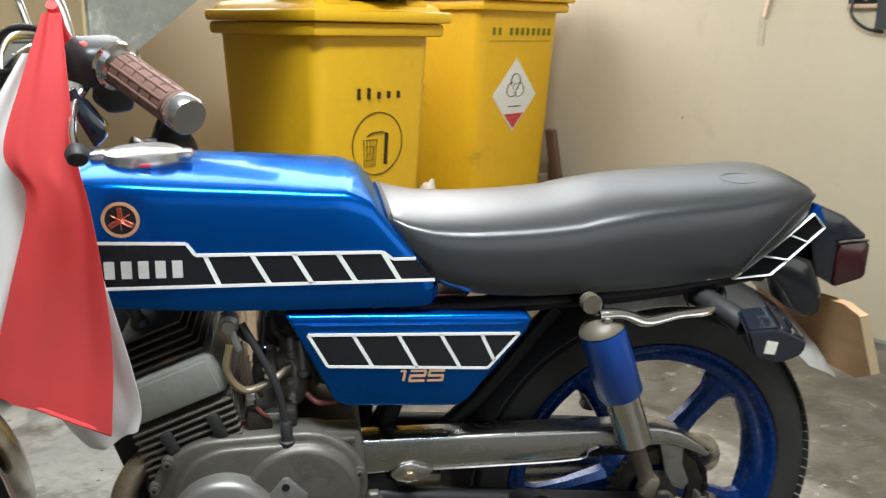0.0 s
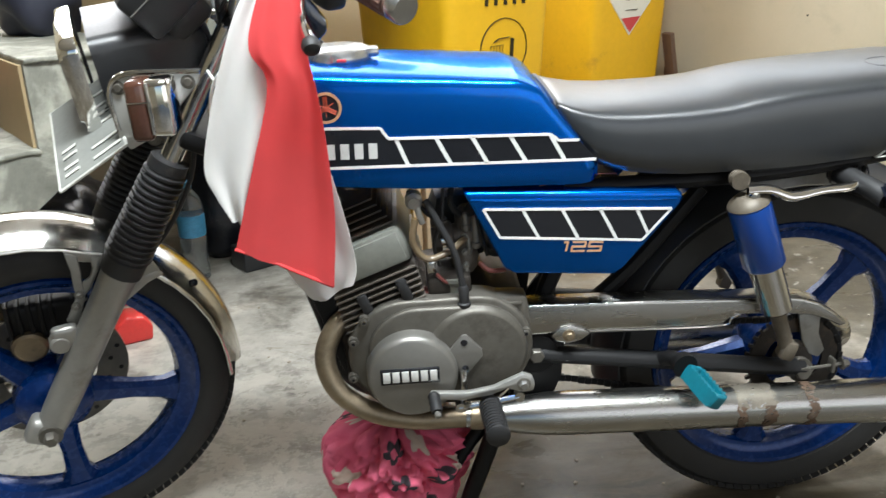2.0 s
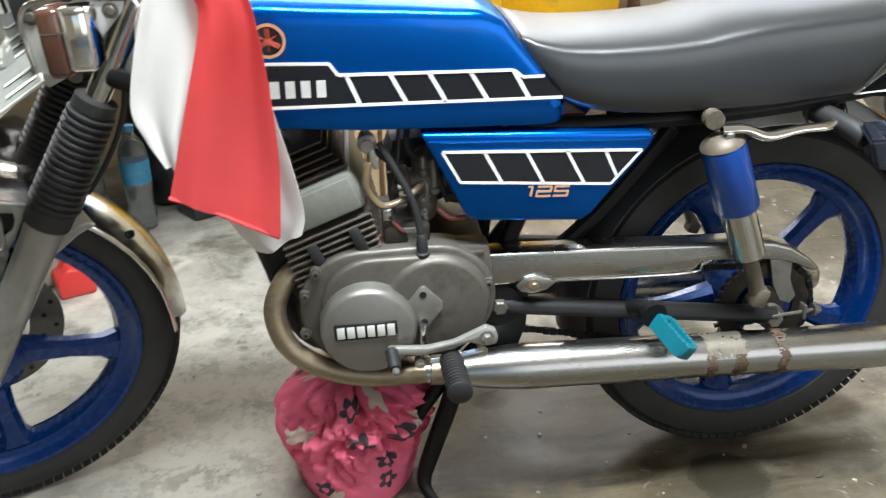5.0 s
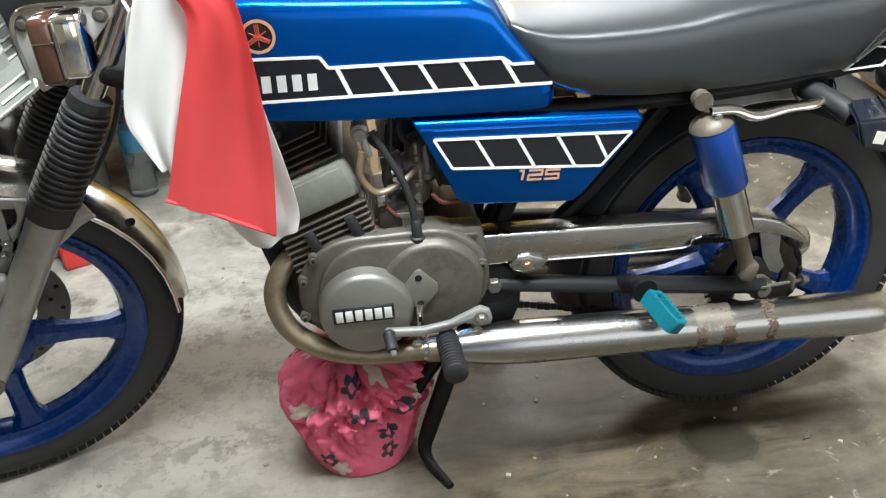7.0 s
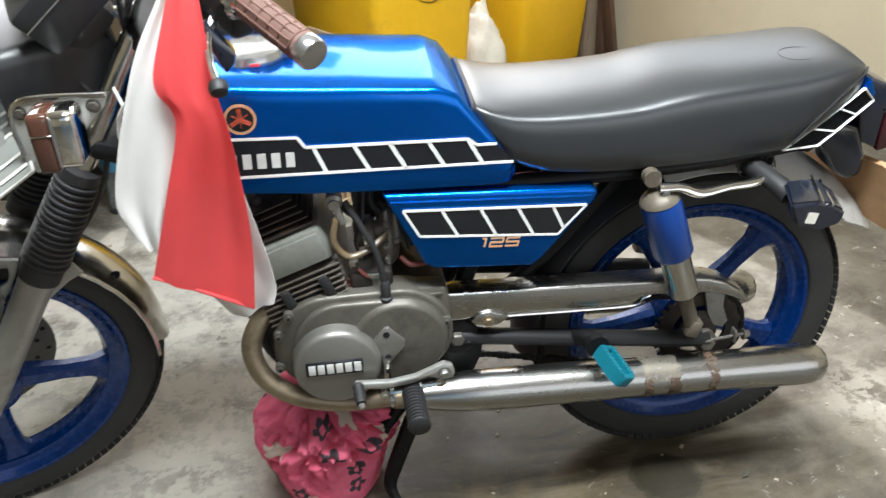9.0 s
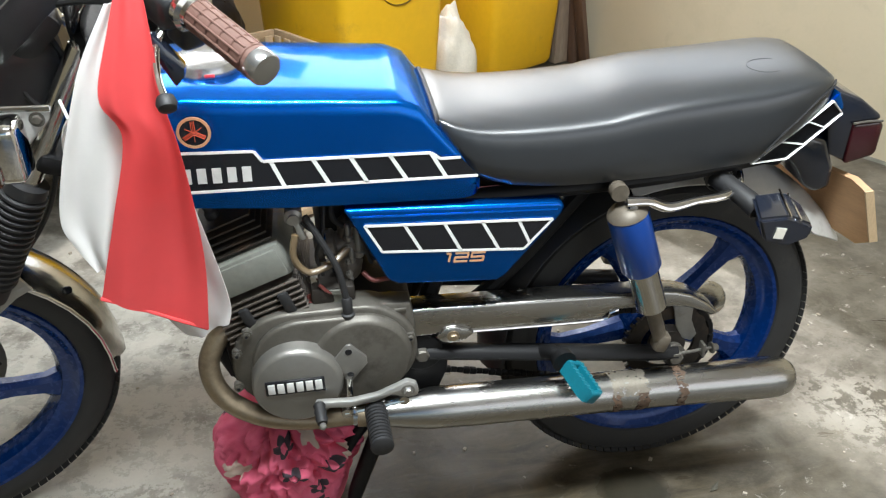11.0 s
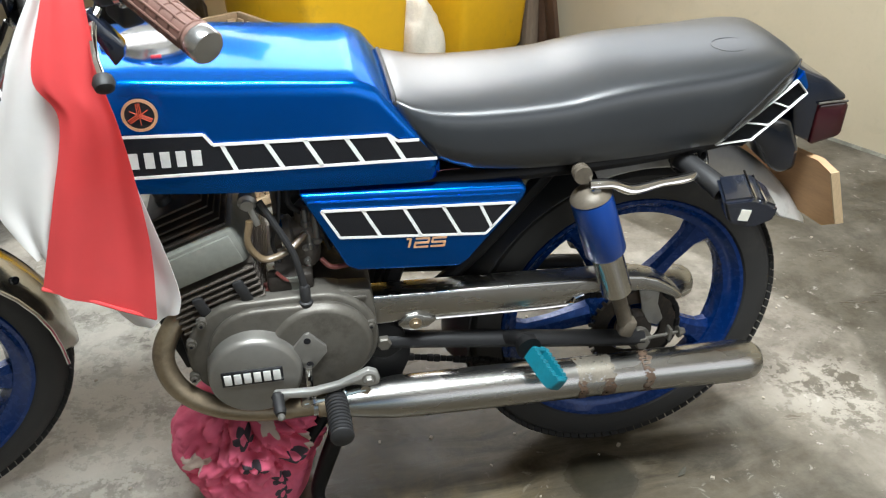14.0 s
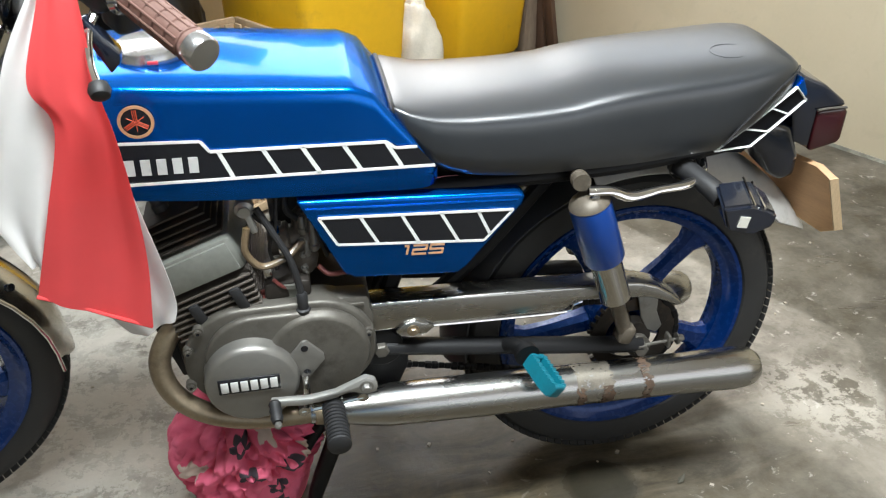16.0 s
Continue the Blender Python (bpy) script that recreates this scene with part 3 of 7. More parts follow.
def lump(bm, c, size, rough, scale, seed, k=28, floor=None):
    """A soft irregular body, for bags and cloth."""
    rows = k // 2
    vs = []
    for i in range(rows + 1):
        th = math.pi * i / rows
        row = []
        for j in range(k):
            ph = 2 * math.pi * j / k
            d = Vector((math.sin(th) * math.cos(ph), math.sin(th) * math.sin(ph), math.cos(th)))
            f = 1 + rough * (noise.noise(d * scale + Vector((seed, 0, 0))) + 0.5 * abs(noise.noise(d * scale * 2.7 + Vector((0, seed, 0)))))
            p = Vector(c) + Vector((d.x * size[0], d.y * size[1], d.z * size[2])) * f
            if floor is not None:
                p.z = max(p.z, floor)
            row.append(bm.verts.new(p))
        vs.append(row)
    for a, b in zip(vs, vs[1:]):
        bridge(bm, a, b)
    bmesh.ops.remove_doubles(bm, verts=bm.verts, dist=1e-5)
    return bm


# ---- the room ----
def slab(name, a0, a1, b0, b1, z0, z1, material, label, category="wall", axes_of=ROOM):
    bm = bmesh.new()
    box(bm, ((a0 + a1) / 2, (b0 + b1) / 2, (z0 + z1) / 2), (a1 - a0, b1 - b0, z1 - z0))
    bm.transform(axes_of)
    return single(name, bm, material, (0, 0, 0), label, category, kind="structure")


WALL_A, WALL_B, CEIL = 3.0, 3.85, 3.0
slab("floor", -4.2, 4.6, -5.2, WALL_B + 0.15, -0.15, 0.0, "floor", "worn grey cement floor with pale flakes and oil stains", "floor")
# side wall split round an added opening for that lamp, never in view
slab("wall_east", WALL_A, WALL_A + 0.15, -3.2, 4.30, 0.0, 1.64, "wall", "cream painted plaster wall, scuffed and stained", axes_of=EAST)
slab("wall_east_top", WALL_A, WALL_A + 0.15, 2.29, 4.01, 2.56, CEIL, "wall", "cream painted plaster wall over the added side opening", axes_of=EAST)
slab("wall_east_front", WALL_A, WALL_A + 0.15, -3.2, 2.29, 1.64, CEIL, "wall", "cream painted plaster wall beside the added side opening", axes_of=EAST)
slab("wall_east_rear", WALL_A, WALL_A + 0.15, 4.01, 4.30, 1.64, CEIL, "wall", "cream painted plaster wall in the corner", axes_of=EAST)
slab("wall_north", -4.2, 3.62, WALL_B, WALL_B + 0.15, 0.0, 1.38, "wall", "cream painted plaster wall behind the stairs")
slab("wall_north_top", 0.30, 3.42, WALL_B, WALL_B + 0.15, 2.72, CEIL, "wall", "cream painted plaster wall over the high window")
slab("wall_north_left", -4.2, 0.30, WALL_B, WALL_B + 0.15, 1.38, CEIL, "wall", "cream painted plaster wall beside the high window")
slab("wall_north_right", 3.42, 3.62, WALL_B, WALL_B + 0.15, 1.38, CEIL, "wall", "cream painted plaster wall beside the high window")
slab("wall_west", -4.35, -4.2, -2.9, WALL_B, 0.0, CEIL, "wall", "plain cream plaster wall")
# ceiling in pieces round the open strip over the parking place
slab("ceiling", -4.2, 3.6, -2.9, 0.72, CEIL, CEIL + 0.12, "ceiling", "plain white plaster ceiling", "ceiling")
slab("ceiling_rear", -4.2, 3.6, 1.32, WALL_B + 0.15, CEIL, CEIL + 0.12, "ceiling", "plain white plaster ceiling over the stairs", "ceiling")
slab("ceiling_side", -4.2, -0.14, 0.72, 1.32, CEIL, CEIL + 0.12, "ceiling", "plain white plaster ceiling beside the roof opening", "ceiling")
slab("ceiling_edge", 1.26, 3.6, 0.72, 1.32, CEIL, CEIL + 0.12, "ceiling", "plain white plaster ceiling beside the roof opening", "ceiling")
slab("baseboard", WALL_A - 0.006, WALL_A - 0.001, -2.9, 4.0, 0.0, 0.012, "stair", "grey cement skirting along the wall foot", "skirting", axes_of=EAST)

# ---- the motorcycle ----
Y = 1.95
REAR = Vector((0.3757, Y, 0.3052))
AXLE = Vector((-0.930, Y, 0.298))
FRONT = Vector((-0.8902, Y, 0.3050))
RAKE = Vector((0.485, 0, 0.8745))
STEER = 22.0
_pivot = AXLE + Vector((0.8745, 0, -0.485)) * 0.04
TURN = Matrix.Translation(_pivot) @ Matrix.Rotation(radians(STEER), 4, RAKE) @ Matrix.Translation(-_pivot)
WHEEL_TURN = Matrix.Translation(FRONT) @ Matrix.Rotation(radians(22.6), 4, RAKE) @ Matrix.Translation(-FRONT)
bike = thing("motorcycle", (-0.28, Y, 0.0), "old blue motorcycle with striped decals, black seat and chrome muffler", "motorcycle")


def steered(bm):
    bm.transform(TURN)
    return bm


def wheel_steered(bm):
    bm.transform(WHEEL_TURN)
    return bm


def settle(bm, deeper=0.0):
    """From the drawing axes of the frame and body to the floor's axes: the machine stands a little nose-down and is a little
    lower than drawn. deeper moves a part towards the middle plane, along the line from the rider's side."""
    for v in bm.verts:
        x, y, z = v.co.x, v.co.y - 1.82, v.co.z
        v.co.x += 0.00181 - 0.01698 * x - 0.02356 * z + 0.04309 * y + 0.03576 * x * x + 0.03075 * x * z - 0.00124 * z * z + 0.01333 * x * y - 0.00174 * z * y
        v.co.z += 0.03197 - 0.00314 * x - 0.06981 * z + 0.01652 * y + 0.00115 * x * x + 0.03379 * x * z + 0.03357 * z * z + 0.01791 * x * y + 0.0393 * z * y
        if deeper:
            reach = v.co.y - 0.69
            v.co.x, v.co.z = v.co.x + deeper * (v.co.x + 0.28) / reach, v.co.z + deeper * (v.co.z - 1.12) / reach
            v.co.y += deeper
    return bm


def B():
    return bmesh.new()


def revolve(bm, c, profile, k=64):
    """A closed ring section of (radius, across) turned about the wheel's axle."""
    rows = []
    for i in range(k):
        t = 2 * math.pi * i / k
        rows.append([bm.verts.new((c.x + r * math.cos(t), c.y + a, c.z + r * math.sin(t))) for r, a in profile])
    for i in range(k):
        bridge(bm, rows[i], rows[(i + 1) % k])
    return bm


def polar(c, r, deg, y=0.0):
    return Vector((c.x + r * math.cos(radians(deg)), c.y + y, c.z + r * math.sin(radians(deg))))


def tyre_bm(c, wide, crown):
    bm = B()
    revolve(bm, c, [(0.229, -0.026), (0.240, -wide * 0.45), (0.262, -wide * 0.5), (0.283, -wide * 0.45), (crown - 0.008, -wide * 0.29), (crown, 0),
                    (crown - 0.008, wide * 0.29), (0.283, wide * 0.45), (0.262, wide * 0.5), (0.240, wide * 0.45), (0.229, 0.026), (0.226, 0)], 96)
    return bm


def tread_bm(c, wide, crown, count):
    """Rubber blocks standing on the tyre's crown, three in a row across."""
    bm = B()
    for i in range(count):
        t = 360 * i / count
        for a, r, w, long in ((-0.32, crown - 0.0098, 0.018, 0.84), (0.0, crown - 0.0004, 0.026, 0.84), (0.32, crown - 0.0098, 0.018, 0.84)):
            p = polar(c, r, t + (0 if a else 180 / count), a * wide)
            step = 2 * math.pi * crown / count * long
            m = Matrix.Rotation(-radians(t + (0 if a else 180 / count)), 3, "Y") @ Matrix.Rotation(-a * 1.5, 3, "Z")
            box(bm, p, (0.0026, w, step), 0, m)
    return bm


def cast_wheel(name, c, base_angle, wide, crown, place, label):
    """A five-spoke cast wheel: the rim with its spokes, hub and tyre as sub-parts."""
    bm = B()
    revolve(bm, c, [(0.238, -0.032), (0.2355, -0.038), (0.229, -0.037), (0.221, -0.029), (0.214, -0.023), (0.204, -0.021), (0.198, 0), (0.204, 0.021),
                    (0.214, 0.023), (0.221, 0.029), (0.229, 0.037), (0.2355, 0.038), (0.238, 0.032), (0.222, 0)], 96)
    rim = part(name, place(bm), "blue_wheel", bike, label, settled=False)
    bm = tyre_bm(c, wide, crown)
    part("tyre", place(bm), "rubber", rim, "dusty black rubber tyre")
    part("tread", place(tread_bm(c, wide, crown, 108)), "rubber", rim)
    for i in range(5):
        t = base_angle + 72 * i
        bm = B()
        u = polar(Vector((0, 0, 0)), 1, t)
        v = polar(Vector((0, 0, 0)), 1, t + 90)
        secs = []
        for r, w, h in ((0.030, 0.026, 0.024), (0.07, 0.021, 0.020), (0.13, 0.017, 0.015), (0.178, 0.020, 0.015), (0.204, 0.034, 0.018)):
            o = c + u * r
            secs.append([o + v * w + Vector((0, -h * 0.45, 0)), o + v * w * 0.55 + Vector((0, -h, 0)), o - v * w * 0.55 + Vector((0, -h, 0)), o - v * w + Vector((0, -h * 0.45, 0)),
                         o - v * w + Vector((0, h * 0.45, 0)), o - v * w * 0.55 + Vector((0, h, 0)), o + v * w * 0.55 + Vector((0, h, 0)), o + v * w + Vector((0, h * 0.45, 0))])
        loft(bm, secs)
        part("spoke", place(bm), "blue_wheel", rim)
    bm = B()
    lathe(bm, c + Vector((0, -0.05, 0)), (0, 1, 0), [(0, 0.034), (0.004, 0.046), (0.015, 0.060), (0.05, 0.064), (0.085, 0.060), (0.096, 0.046), (0.1, 0.034)], 32)
    part("hub", place(bm), "blue_wheel", rim)
    return rim


same = lambda bm: bm
rear_wheel = cast_wheel("rear_wheel", REAR, 47.0, 0.088, 0.3035, same, "blue five-spoke cast wheel with dusty tyre")
front_wheel = cast_wheel("front_wheel", FRONT, -16.0, 0.080, 0.3035, wheel_steered, "blue five-spoke cast wheel with dusty tyre")

# brake disc with drilled holes shown as dark studs, and its caliper, on the far side of the front wheel
bm = B()
revolve(bm, FRONT + Vector((0, 0.055, 0)), [(0.128, -0.0022), (0.128, 0.0022), (0.075, 0.0022), (0.075, -0.0022)], 48)
disc = part("brake_disc", wheel_steered(bm), "alloy", front_wheel, "drilled steel brake disc")
bm = B()
for i in range(30):
    p = polar(FRONT, 0.115 if i % 2 else 0.098, i * 12, 0.0525)
    rod(bm, p, p + Vector((0, 0.005, 0)), 0.0045, k=8)
part("hole", wheel_steered(bm), "black_steel", disc)
bm = B()
for i in range(5):
    tube(bm, [polar(FRONT, 0.03, 72 * i + 20, 0.055), polar(FRONT, 0.085, 72 * i + 30, 0.055)], 0.008, 8, 0)
part("disc_carrier", wheel_steered(bm), "black_steel", front_wheel)
bm = B()
cal = Vector((-0.905, Y + 0.045, 0.438))
lean = Matrix.Rotation(radians(4), 3, "Y")
box(bm, cal, (0.115, 0.06, 0.078), 0.014, lean, 3)
caliper = part("brake_caliper", steered(bm), "black_steel", bike, "black finned brake caliper with a rusty piston cap")
for i in range(5):
    bm = B()
    box(bm, cal + Vector((-0.050 + 0.017 * i, -0.012, 0.016 - 0.001 * i)), (0.007, 0.052, 0.066), 0.002, lean)
    part("caliper_fin", steered(bm), "black_steel", caliper)
bm = B()
lathe(bm, cal + Vector((-0.030, -0.033, -0.038)), (0, -1, 0), [(0, 0.030), (0.008, 0.029), (0.012, 0.024), (0.0125, 0.001)], 22)
part("piston_cap", steered(bm), "header", caliper, "rusty round cap")
bm = B()
tube(bm, [cal + Vector((0.055, -0.01, 0.02)), cal + Vector((0.085, -0.005, 0.028)), cal + Vector((0.10, 0.0, 0.0))], 0.010, 8, 4)
part("caliper_arm", steered(bm), "engine_dark", caliper)

# front fork: two legs with gaiters
FORK = Vector((0.531, 0, 0.8474))
FOOT = AXLE + Vector((0.010, 0, 0.014))
for side in (-1, 1):
    base = FOOT + Vector((0, side * 0.088, 0))
    bm = B()
    lathe(bm, base - FORK * 0.040, FORK, [(0, 0.014), (0.004, 0.021), (0.05, 0.0255), (0.10, 0.0265), (0.30, 0.0270), (0.33, 0.0285), (0.36, 0.0285)], 28)
    box(bm, base + Vector((-0.020, 0, -0.016)), (0.055, 0.036, 0.050), 0.011, Matrix.Rotation(radians(32), 3, "Y"), 3)
    leg = part("fork_leg", steered(bm), "silver_paint", bike, "silver-grey painted fork leg")
    bm = B()
    box(bm, base + FORK * 0.170 + Vector((-0.034, 0, 0.016)), (0.040, 0.020, 0.040), 0.008, None, 3)
    lathe(bm, base + FORK * 0.170 + Vector((-0.044, -0.012 * side, 0.006)), (0, side, 0), [(0, 0.017), (0.020, 0.017), (0.024, 0.013)], 16)
    part("lug", steered(bm), "silver_paint", leg)
    bm = B()
    prof = [(0.303, 0.0325), (0.330, 0.0335), (0.333, 0.031)]
    for i in range(15):
        s = 0.334 + i * 0.0104
        rr = 0.0370 - i * 0.00030
        prof += [(s, rr - 0.0055), (s + 0.003, rr), (s + 0.0065, rr), (s + 0.0095, rr - 0.0055)]
    prof += [(0.491, 0.030), (0.508, 0.029), (0.510, 0.018)]
    lathe(bm, base, FORK, prof, 30)
    part("gaiter", steered(bm), "black_rubber", leg, "ribbed black rubber gaiter")
    bm = B()
    lathe(bm, base + FORK * 0.50, FORK, [(0, 0.0170), (0.225, 0.0170), (0.228, 0.012)], 20)
    part("fork_tube", steered(bm), "chrome", leg, "chrome fork tube")
    bm = B()
    bolt(bm, base + Vector((-0.010, side * 0.022, -0.014)), (0, side, 0), 0.012, 0.020)
    part("axle_nut", steered(bm), "alloy", leg)
    bm = B()
    lathe(bm, base + Vector((-0.010, side * 0.014, -0.014)), (0, side, 0), [(0, 0.019), (0.012, 0.019)], 18)
    part("axle_washer", steered(bm), "alloy", leg)
for h, name in ((0.545, "lower_yoke"), (0.720, "upper_yoke")):
    bm = B()
    box(bm, FOOT + FORK * h + Vector((0.030, 0, -0.012)), (0.075, 0.225, 0.032), 0.012, Matrix.Rotation(radians(32), 3, "Y"))
    part(name, steered(bm), "black_steel", bike)

# front mudguard: a curved chrome blade with a rolled edge, a hole and two brackets
def lift(t):
    """How far the mudguard stands off the tyre, more towards its crown."""
    return 0.022 * max(0.0, min(1.0, (t - 5) / 75))


bm = B()
secs = []
for i in range(41):
    t = -4 + (166 + 4) * i / 40
    blunt = min(1, (i + 0.6) / 3, (40.6 - i) / 3)
    row_o, row_i = [], []
    for j in range(9):
        a = (j - 4) / 4
        w = 0.058 * math.sqrt(blunt)
        r = 0.336 + lift(t) - 0.024 * a * a - 0.005 * a ** 4
        row_o.append(polar(AXLE, r, t, a * w))
        row_i.append(polar(AXLE, r - 0.003, t, a * w * 0.97))
    secs.append(row_o + row_i[::-1])
loft(bm, secs)
mud = part("front_mudguard", steered(bm), "fender_chrome", bike, "long chrome front mudguard, clouded with age")
for sgn in (-1, 1):
    bm = B()
    tube(bm, [polar(AXLE, 0.3075 + lift(-3 + 169 * i / 20), -3 + 169 * i / 20, sgn * 0.058) for i in range(21)], 0.0035, 8, 1)
    part("rolled_edge", steered(bm), "fender_chrome", mud)
bm = B()
p = polar(AXLE, 0.3345, 34, -0.040)
d = (p - polar(AXLE, 0.27, 34, 0.03)).normalized()
rod(bm, p - d * 0.004, p + d * 0.0025, 0.0065, k=16)
part("drilled_hole", steered(bm), "decal_black", mud)
# slotted steel brackets from the fork leg to the mudguard's edge
q = FOOT + FORK * 0.20 + Vector((0, -0.070, 0))
for pieces in ([[(-0.019, 0.128), (-0.002, 0.121), (-0.003, 0.090), (-0.006, 0.068), (-0.008, 0.036), (-0.019, 0.039), (-0.020, 0.064), (-0.017, 0.095)],
                [(0.016, 0.113), (0.032, 0.107), (0.022, 0.085), (0.004, 0.055), (-0.007, 0.045), (-0.006, 0.068), (0.008, 0.076), (0.014, 0.090)],
                [(-0.0195, 0.132), (-0.0180, 0.113), (0.030, 0.097), (0.034, 0.111)],
                [(-0.019, 0.044), (-0.008, 0.041), (-0.0285, -0.012), (-0.045, 0.002)]],
               [[(0.052, 0.018), (0.062, 0.024), (0.090, 0.043), (0.116, 0.052), (0.108, 0.062), (0.086, 0.058), (0.066, 0.046), (0.048, 0.030)],
                [(0.083, 0.056), (0.112, 0.058), (0.102, 0.084), (0.083, 0.080)]]):
    bm = B()
    for i, outline in enumerate(pieces):
        prism(bm, [(q.x + x, q.z + z) for x, z in outline], q.y + 0.0008 * i, q.y + 0.007 + 0.0012 * i, 0.0015)
    part("bracket", steered(bm), "silver_paint", mud, "slotted steel mudguard bracket")
for dx, dz in ((-0.015, 0.050), (-0.024, 0.030)):
    bm = B()
    bolt(bm, q + Vector((dx, -0.001, dz)), (0, -1, 0), 0.0050, 0.007)
    part("bracket_bolt", steered(bm), "alloy_bright", mud)
# headlight, meters, indicators, plate
def squared(bm, secs):
    """A rounded rectangular body: sections of (x, half width, z low, z high, corner)."""
    rings = []
    for x, hw, z0, z1, c in secs:
        zc, hh = (z0 + z1) / 2, (z1 - z0) / 2
        pts = []
        for sx, sy, st in ((1, 1, 0), (-1, 1, 90), (-1, -1, 180), (1, -1, 270)):
            for k in (0, 22.5, 45, 67.5, 90):
                a = radians(st + k)
                pts.append(Vector((x, Y + sx * (hw - c) + c * math.cos(a), zc + sy * (hh - c) + c * math.sin(a))))
        rings.append(pts)
    return loft(bm, rings)


lamp_tilt = Matrix.Translation((-0.735, Y, 0.90)) @ Matrix.Rotation(radians(-4), 4, "Y") @ Matrix.Translation((0.735, -Y, -0.90))
bm = B()
squared(bm, [(-0.722, 0.092, 0.800, 0.936, 0.020), (-0.66, 0.090, 0.804, 0.936, 0.022), (-0.60, 0.080, 0.816, 0.930, 0.026), (-0.565, 0.066, 0.832, 0.918, 0.030), (-0.555, 0.045, 0.846, 0.904, 0.026)])
bm.transform(lamp_tilt)
lamp = part("headlight", steered(bm), "black_plastic", bike, "square black headlight with a chrome rim")
bm = B()
squared(bm, [(-0.740, 0.0935, 0.796, 0.940, 0.020), (-0.737, 0.0955, 0.794, 0.942, 0.021), (-0.752, 0.0955, 0.794, 0.942, 0.021), (-0.758, 0.092, 0.797, 0.939, 0.020), (-0.757, 0.084, 0.805, 0.931, 0.016)])
bm.transform(lamp_tilt)
part("headlight_rim", steered(bm), "chrome_clean", lamp, "chrome headlight rim")
bm = B()
squared(bm, [(-0.752, 0.086, 0.803, 0.933, 0.016), (-0.764, 0.078, 0.811, 0.925, 0.018), (-0.768, 0.04, 0.84, 0.896, 0.02)])
bm.transform(lamp_tilt)
part("lens", steered(bm), "mirror", lamp)
mt = AXLE + RAKE * 0.735 + Vector((-0.035, 0, 0.050))
tilt = Matrix.Rotation(radians(-38), 3, "Y")
bm = B()
box(bm, mt, (0.125, 0.20, 0.078), 0.010, tilt)
meter = part("instrument_housing", steered(bm), "black_plastic", bike, "square black twin instrument housing")
bm = B()
tube(bm, [mt + tilt @ Vector((-0.060, -0.1005, 0.012)), mt + tilt @ Vector((0.060, -0.1005, 0.012))], 0.0012, 6, 0)
part("trim_line", steered(bm), "alloy_bright", meter)
bm = B()
box(bm, mt + tilt @ Vector((-0.01, 0, -0.048)), (0.08, 0.17, 0.05), 0.02, tilt)
part("instrument_base", steered(bm), "black_plastic", meter)
for sgn in (-1, 1):
    c = mt + tilt @ Vector((0, sgn * 0.05, 0.039))
    nrm = tilt @ Vector((0, 0, 1))
    bm = B()
    lathe(bm, c, nrm, [(0, 0.042), (0.006, 0.043), (0.008, 0.038), (0.005, 0.036)], 32)
    part("dial_rim", steered(bm), "chrome", meter)
    bm = B()
    lathe(bm, c, nrm, [(0.002, 0.037), (0.004, 0.037)], 32)
    part("dial", steered(bm), "dial", meter)

# left front indicator on its triangular chrome bracket
bm = B()
prism(bm, [(-0.652, 0.860), (-0.638, 0.874), (-0.530, 0.872), (-0.534, 0.858), (-0.604, 0.789), (-0.640, 0.772), (-0.652, 0.79)], 1.756, 1.762, 0.0025)
bracket = part("indicator_bracket", bm, "bracket_steel", bike, "triangular chrome bracket")
bm = B()
tube(bm, [(-0.650, 1.757, 0.80), (-0.653, 1.757, 0.846), (-0.642, 1.757, 0.870), (-0.61, 1.757, 0.876), (-0.530, 1.757, 0.873)], 0.004, 8, 5)
part("bracket_lip", bm, "chrome", bracket)
for x, z in ((-0.640, 0.858), (-0.548, 0.860), (-0.606, 0.786)):
    bm = B()
    bolt(bm, (x, 1.756, z), (0, -1, 0), 0.0065, 0.004)
    part("bracket_bolt", bm, "alloy", bracket)
bm = B()
box(bm, (-0.577, 1.724, 0.838), (0.036, 0.050, 0.076), 0.010, None, 3)
ind = part("front_indicator", bm, "chrome_clean", bike, "square front indicator with a chrome body")
bm = B()
box(bm, (-0.602, 1.722, 0.836), (0.029, 0.052, 0.080), 0.008, None, 3)
part("lens", bm, "amber_lens", ind, "smoked amber lens")
for run, r in ((((-0.587, 1.6975, 0.806), (-0.587, 1.6975, 0.872)), 0.002), (((-0.614, 1.6965, 0.848), (-0.588, 1.6965, 0.848)), 0.0012)):
    bm = B()
    tube(bm, run, r, 8, 0)
    part("trim", bm, "chrome", ind)
bm = B()
rod(bm, (-0.585, 1.756, 0.838), (-0.59, 1.81, 0.835), 0.011)
part("stem", bm, "chrome", ind)

# number plate lying almost flat below the headlight; its marks are plain bars
p0, pr, pu = Vector((-0.728, 1.715, 0.733)), Vector((-0.085, 0.230, 0.056)), Vector((0.090, 0.022, 0.052))
nrm = pu.cross(pr).normalized() * (-1 if pu.cross(pr).z < 0 else 1)
bm = B()
loft(bm, [[p0, p0 + pu, p0 + pu + pr, p0 + pr], [q + nrm * 0.0015 for q in (p0, p0 + pu, p0 + pu + pr, p0 + pr)]])
plate = part("number_plate", bm, "plate_metal", bike, "grey pressed metal plate with plain raised bars")
bm = B()
tube(bm, [p0, p0 + pu, p0 + pu + pr, p0 + pr, p0], 0.0025, 6, 0)
part("raised_border", bm, "plate_mark", plate)
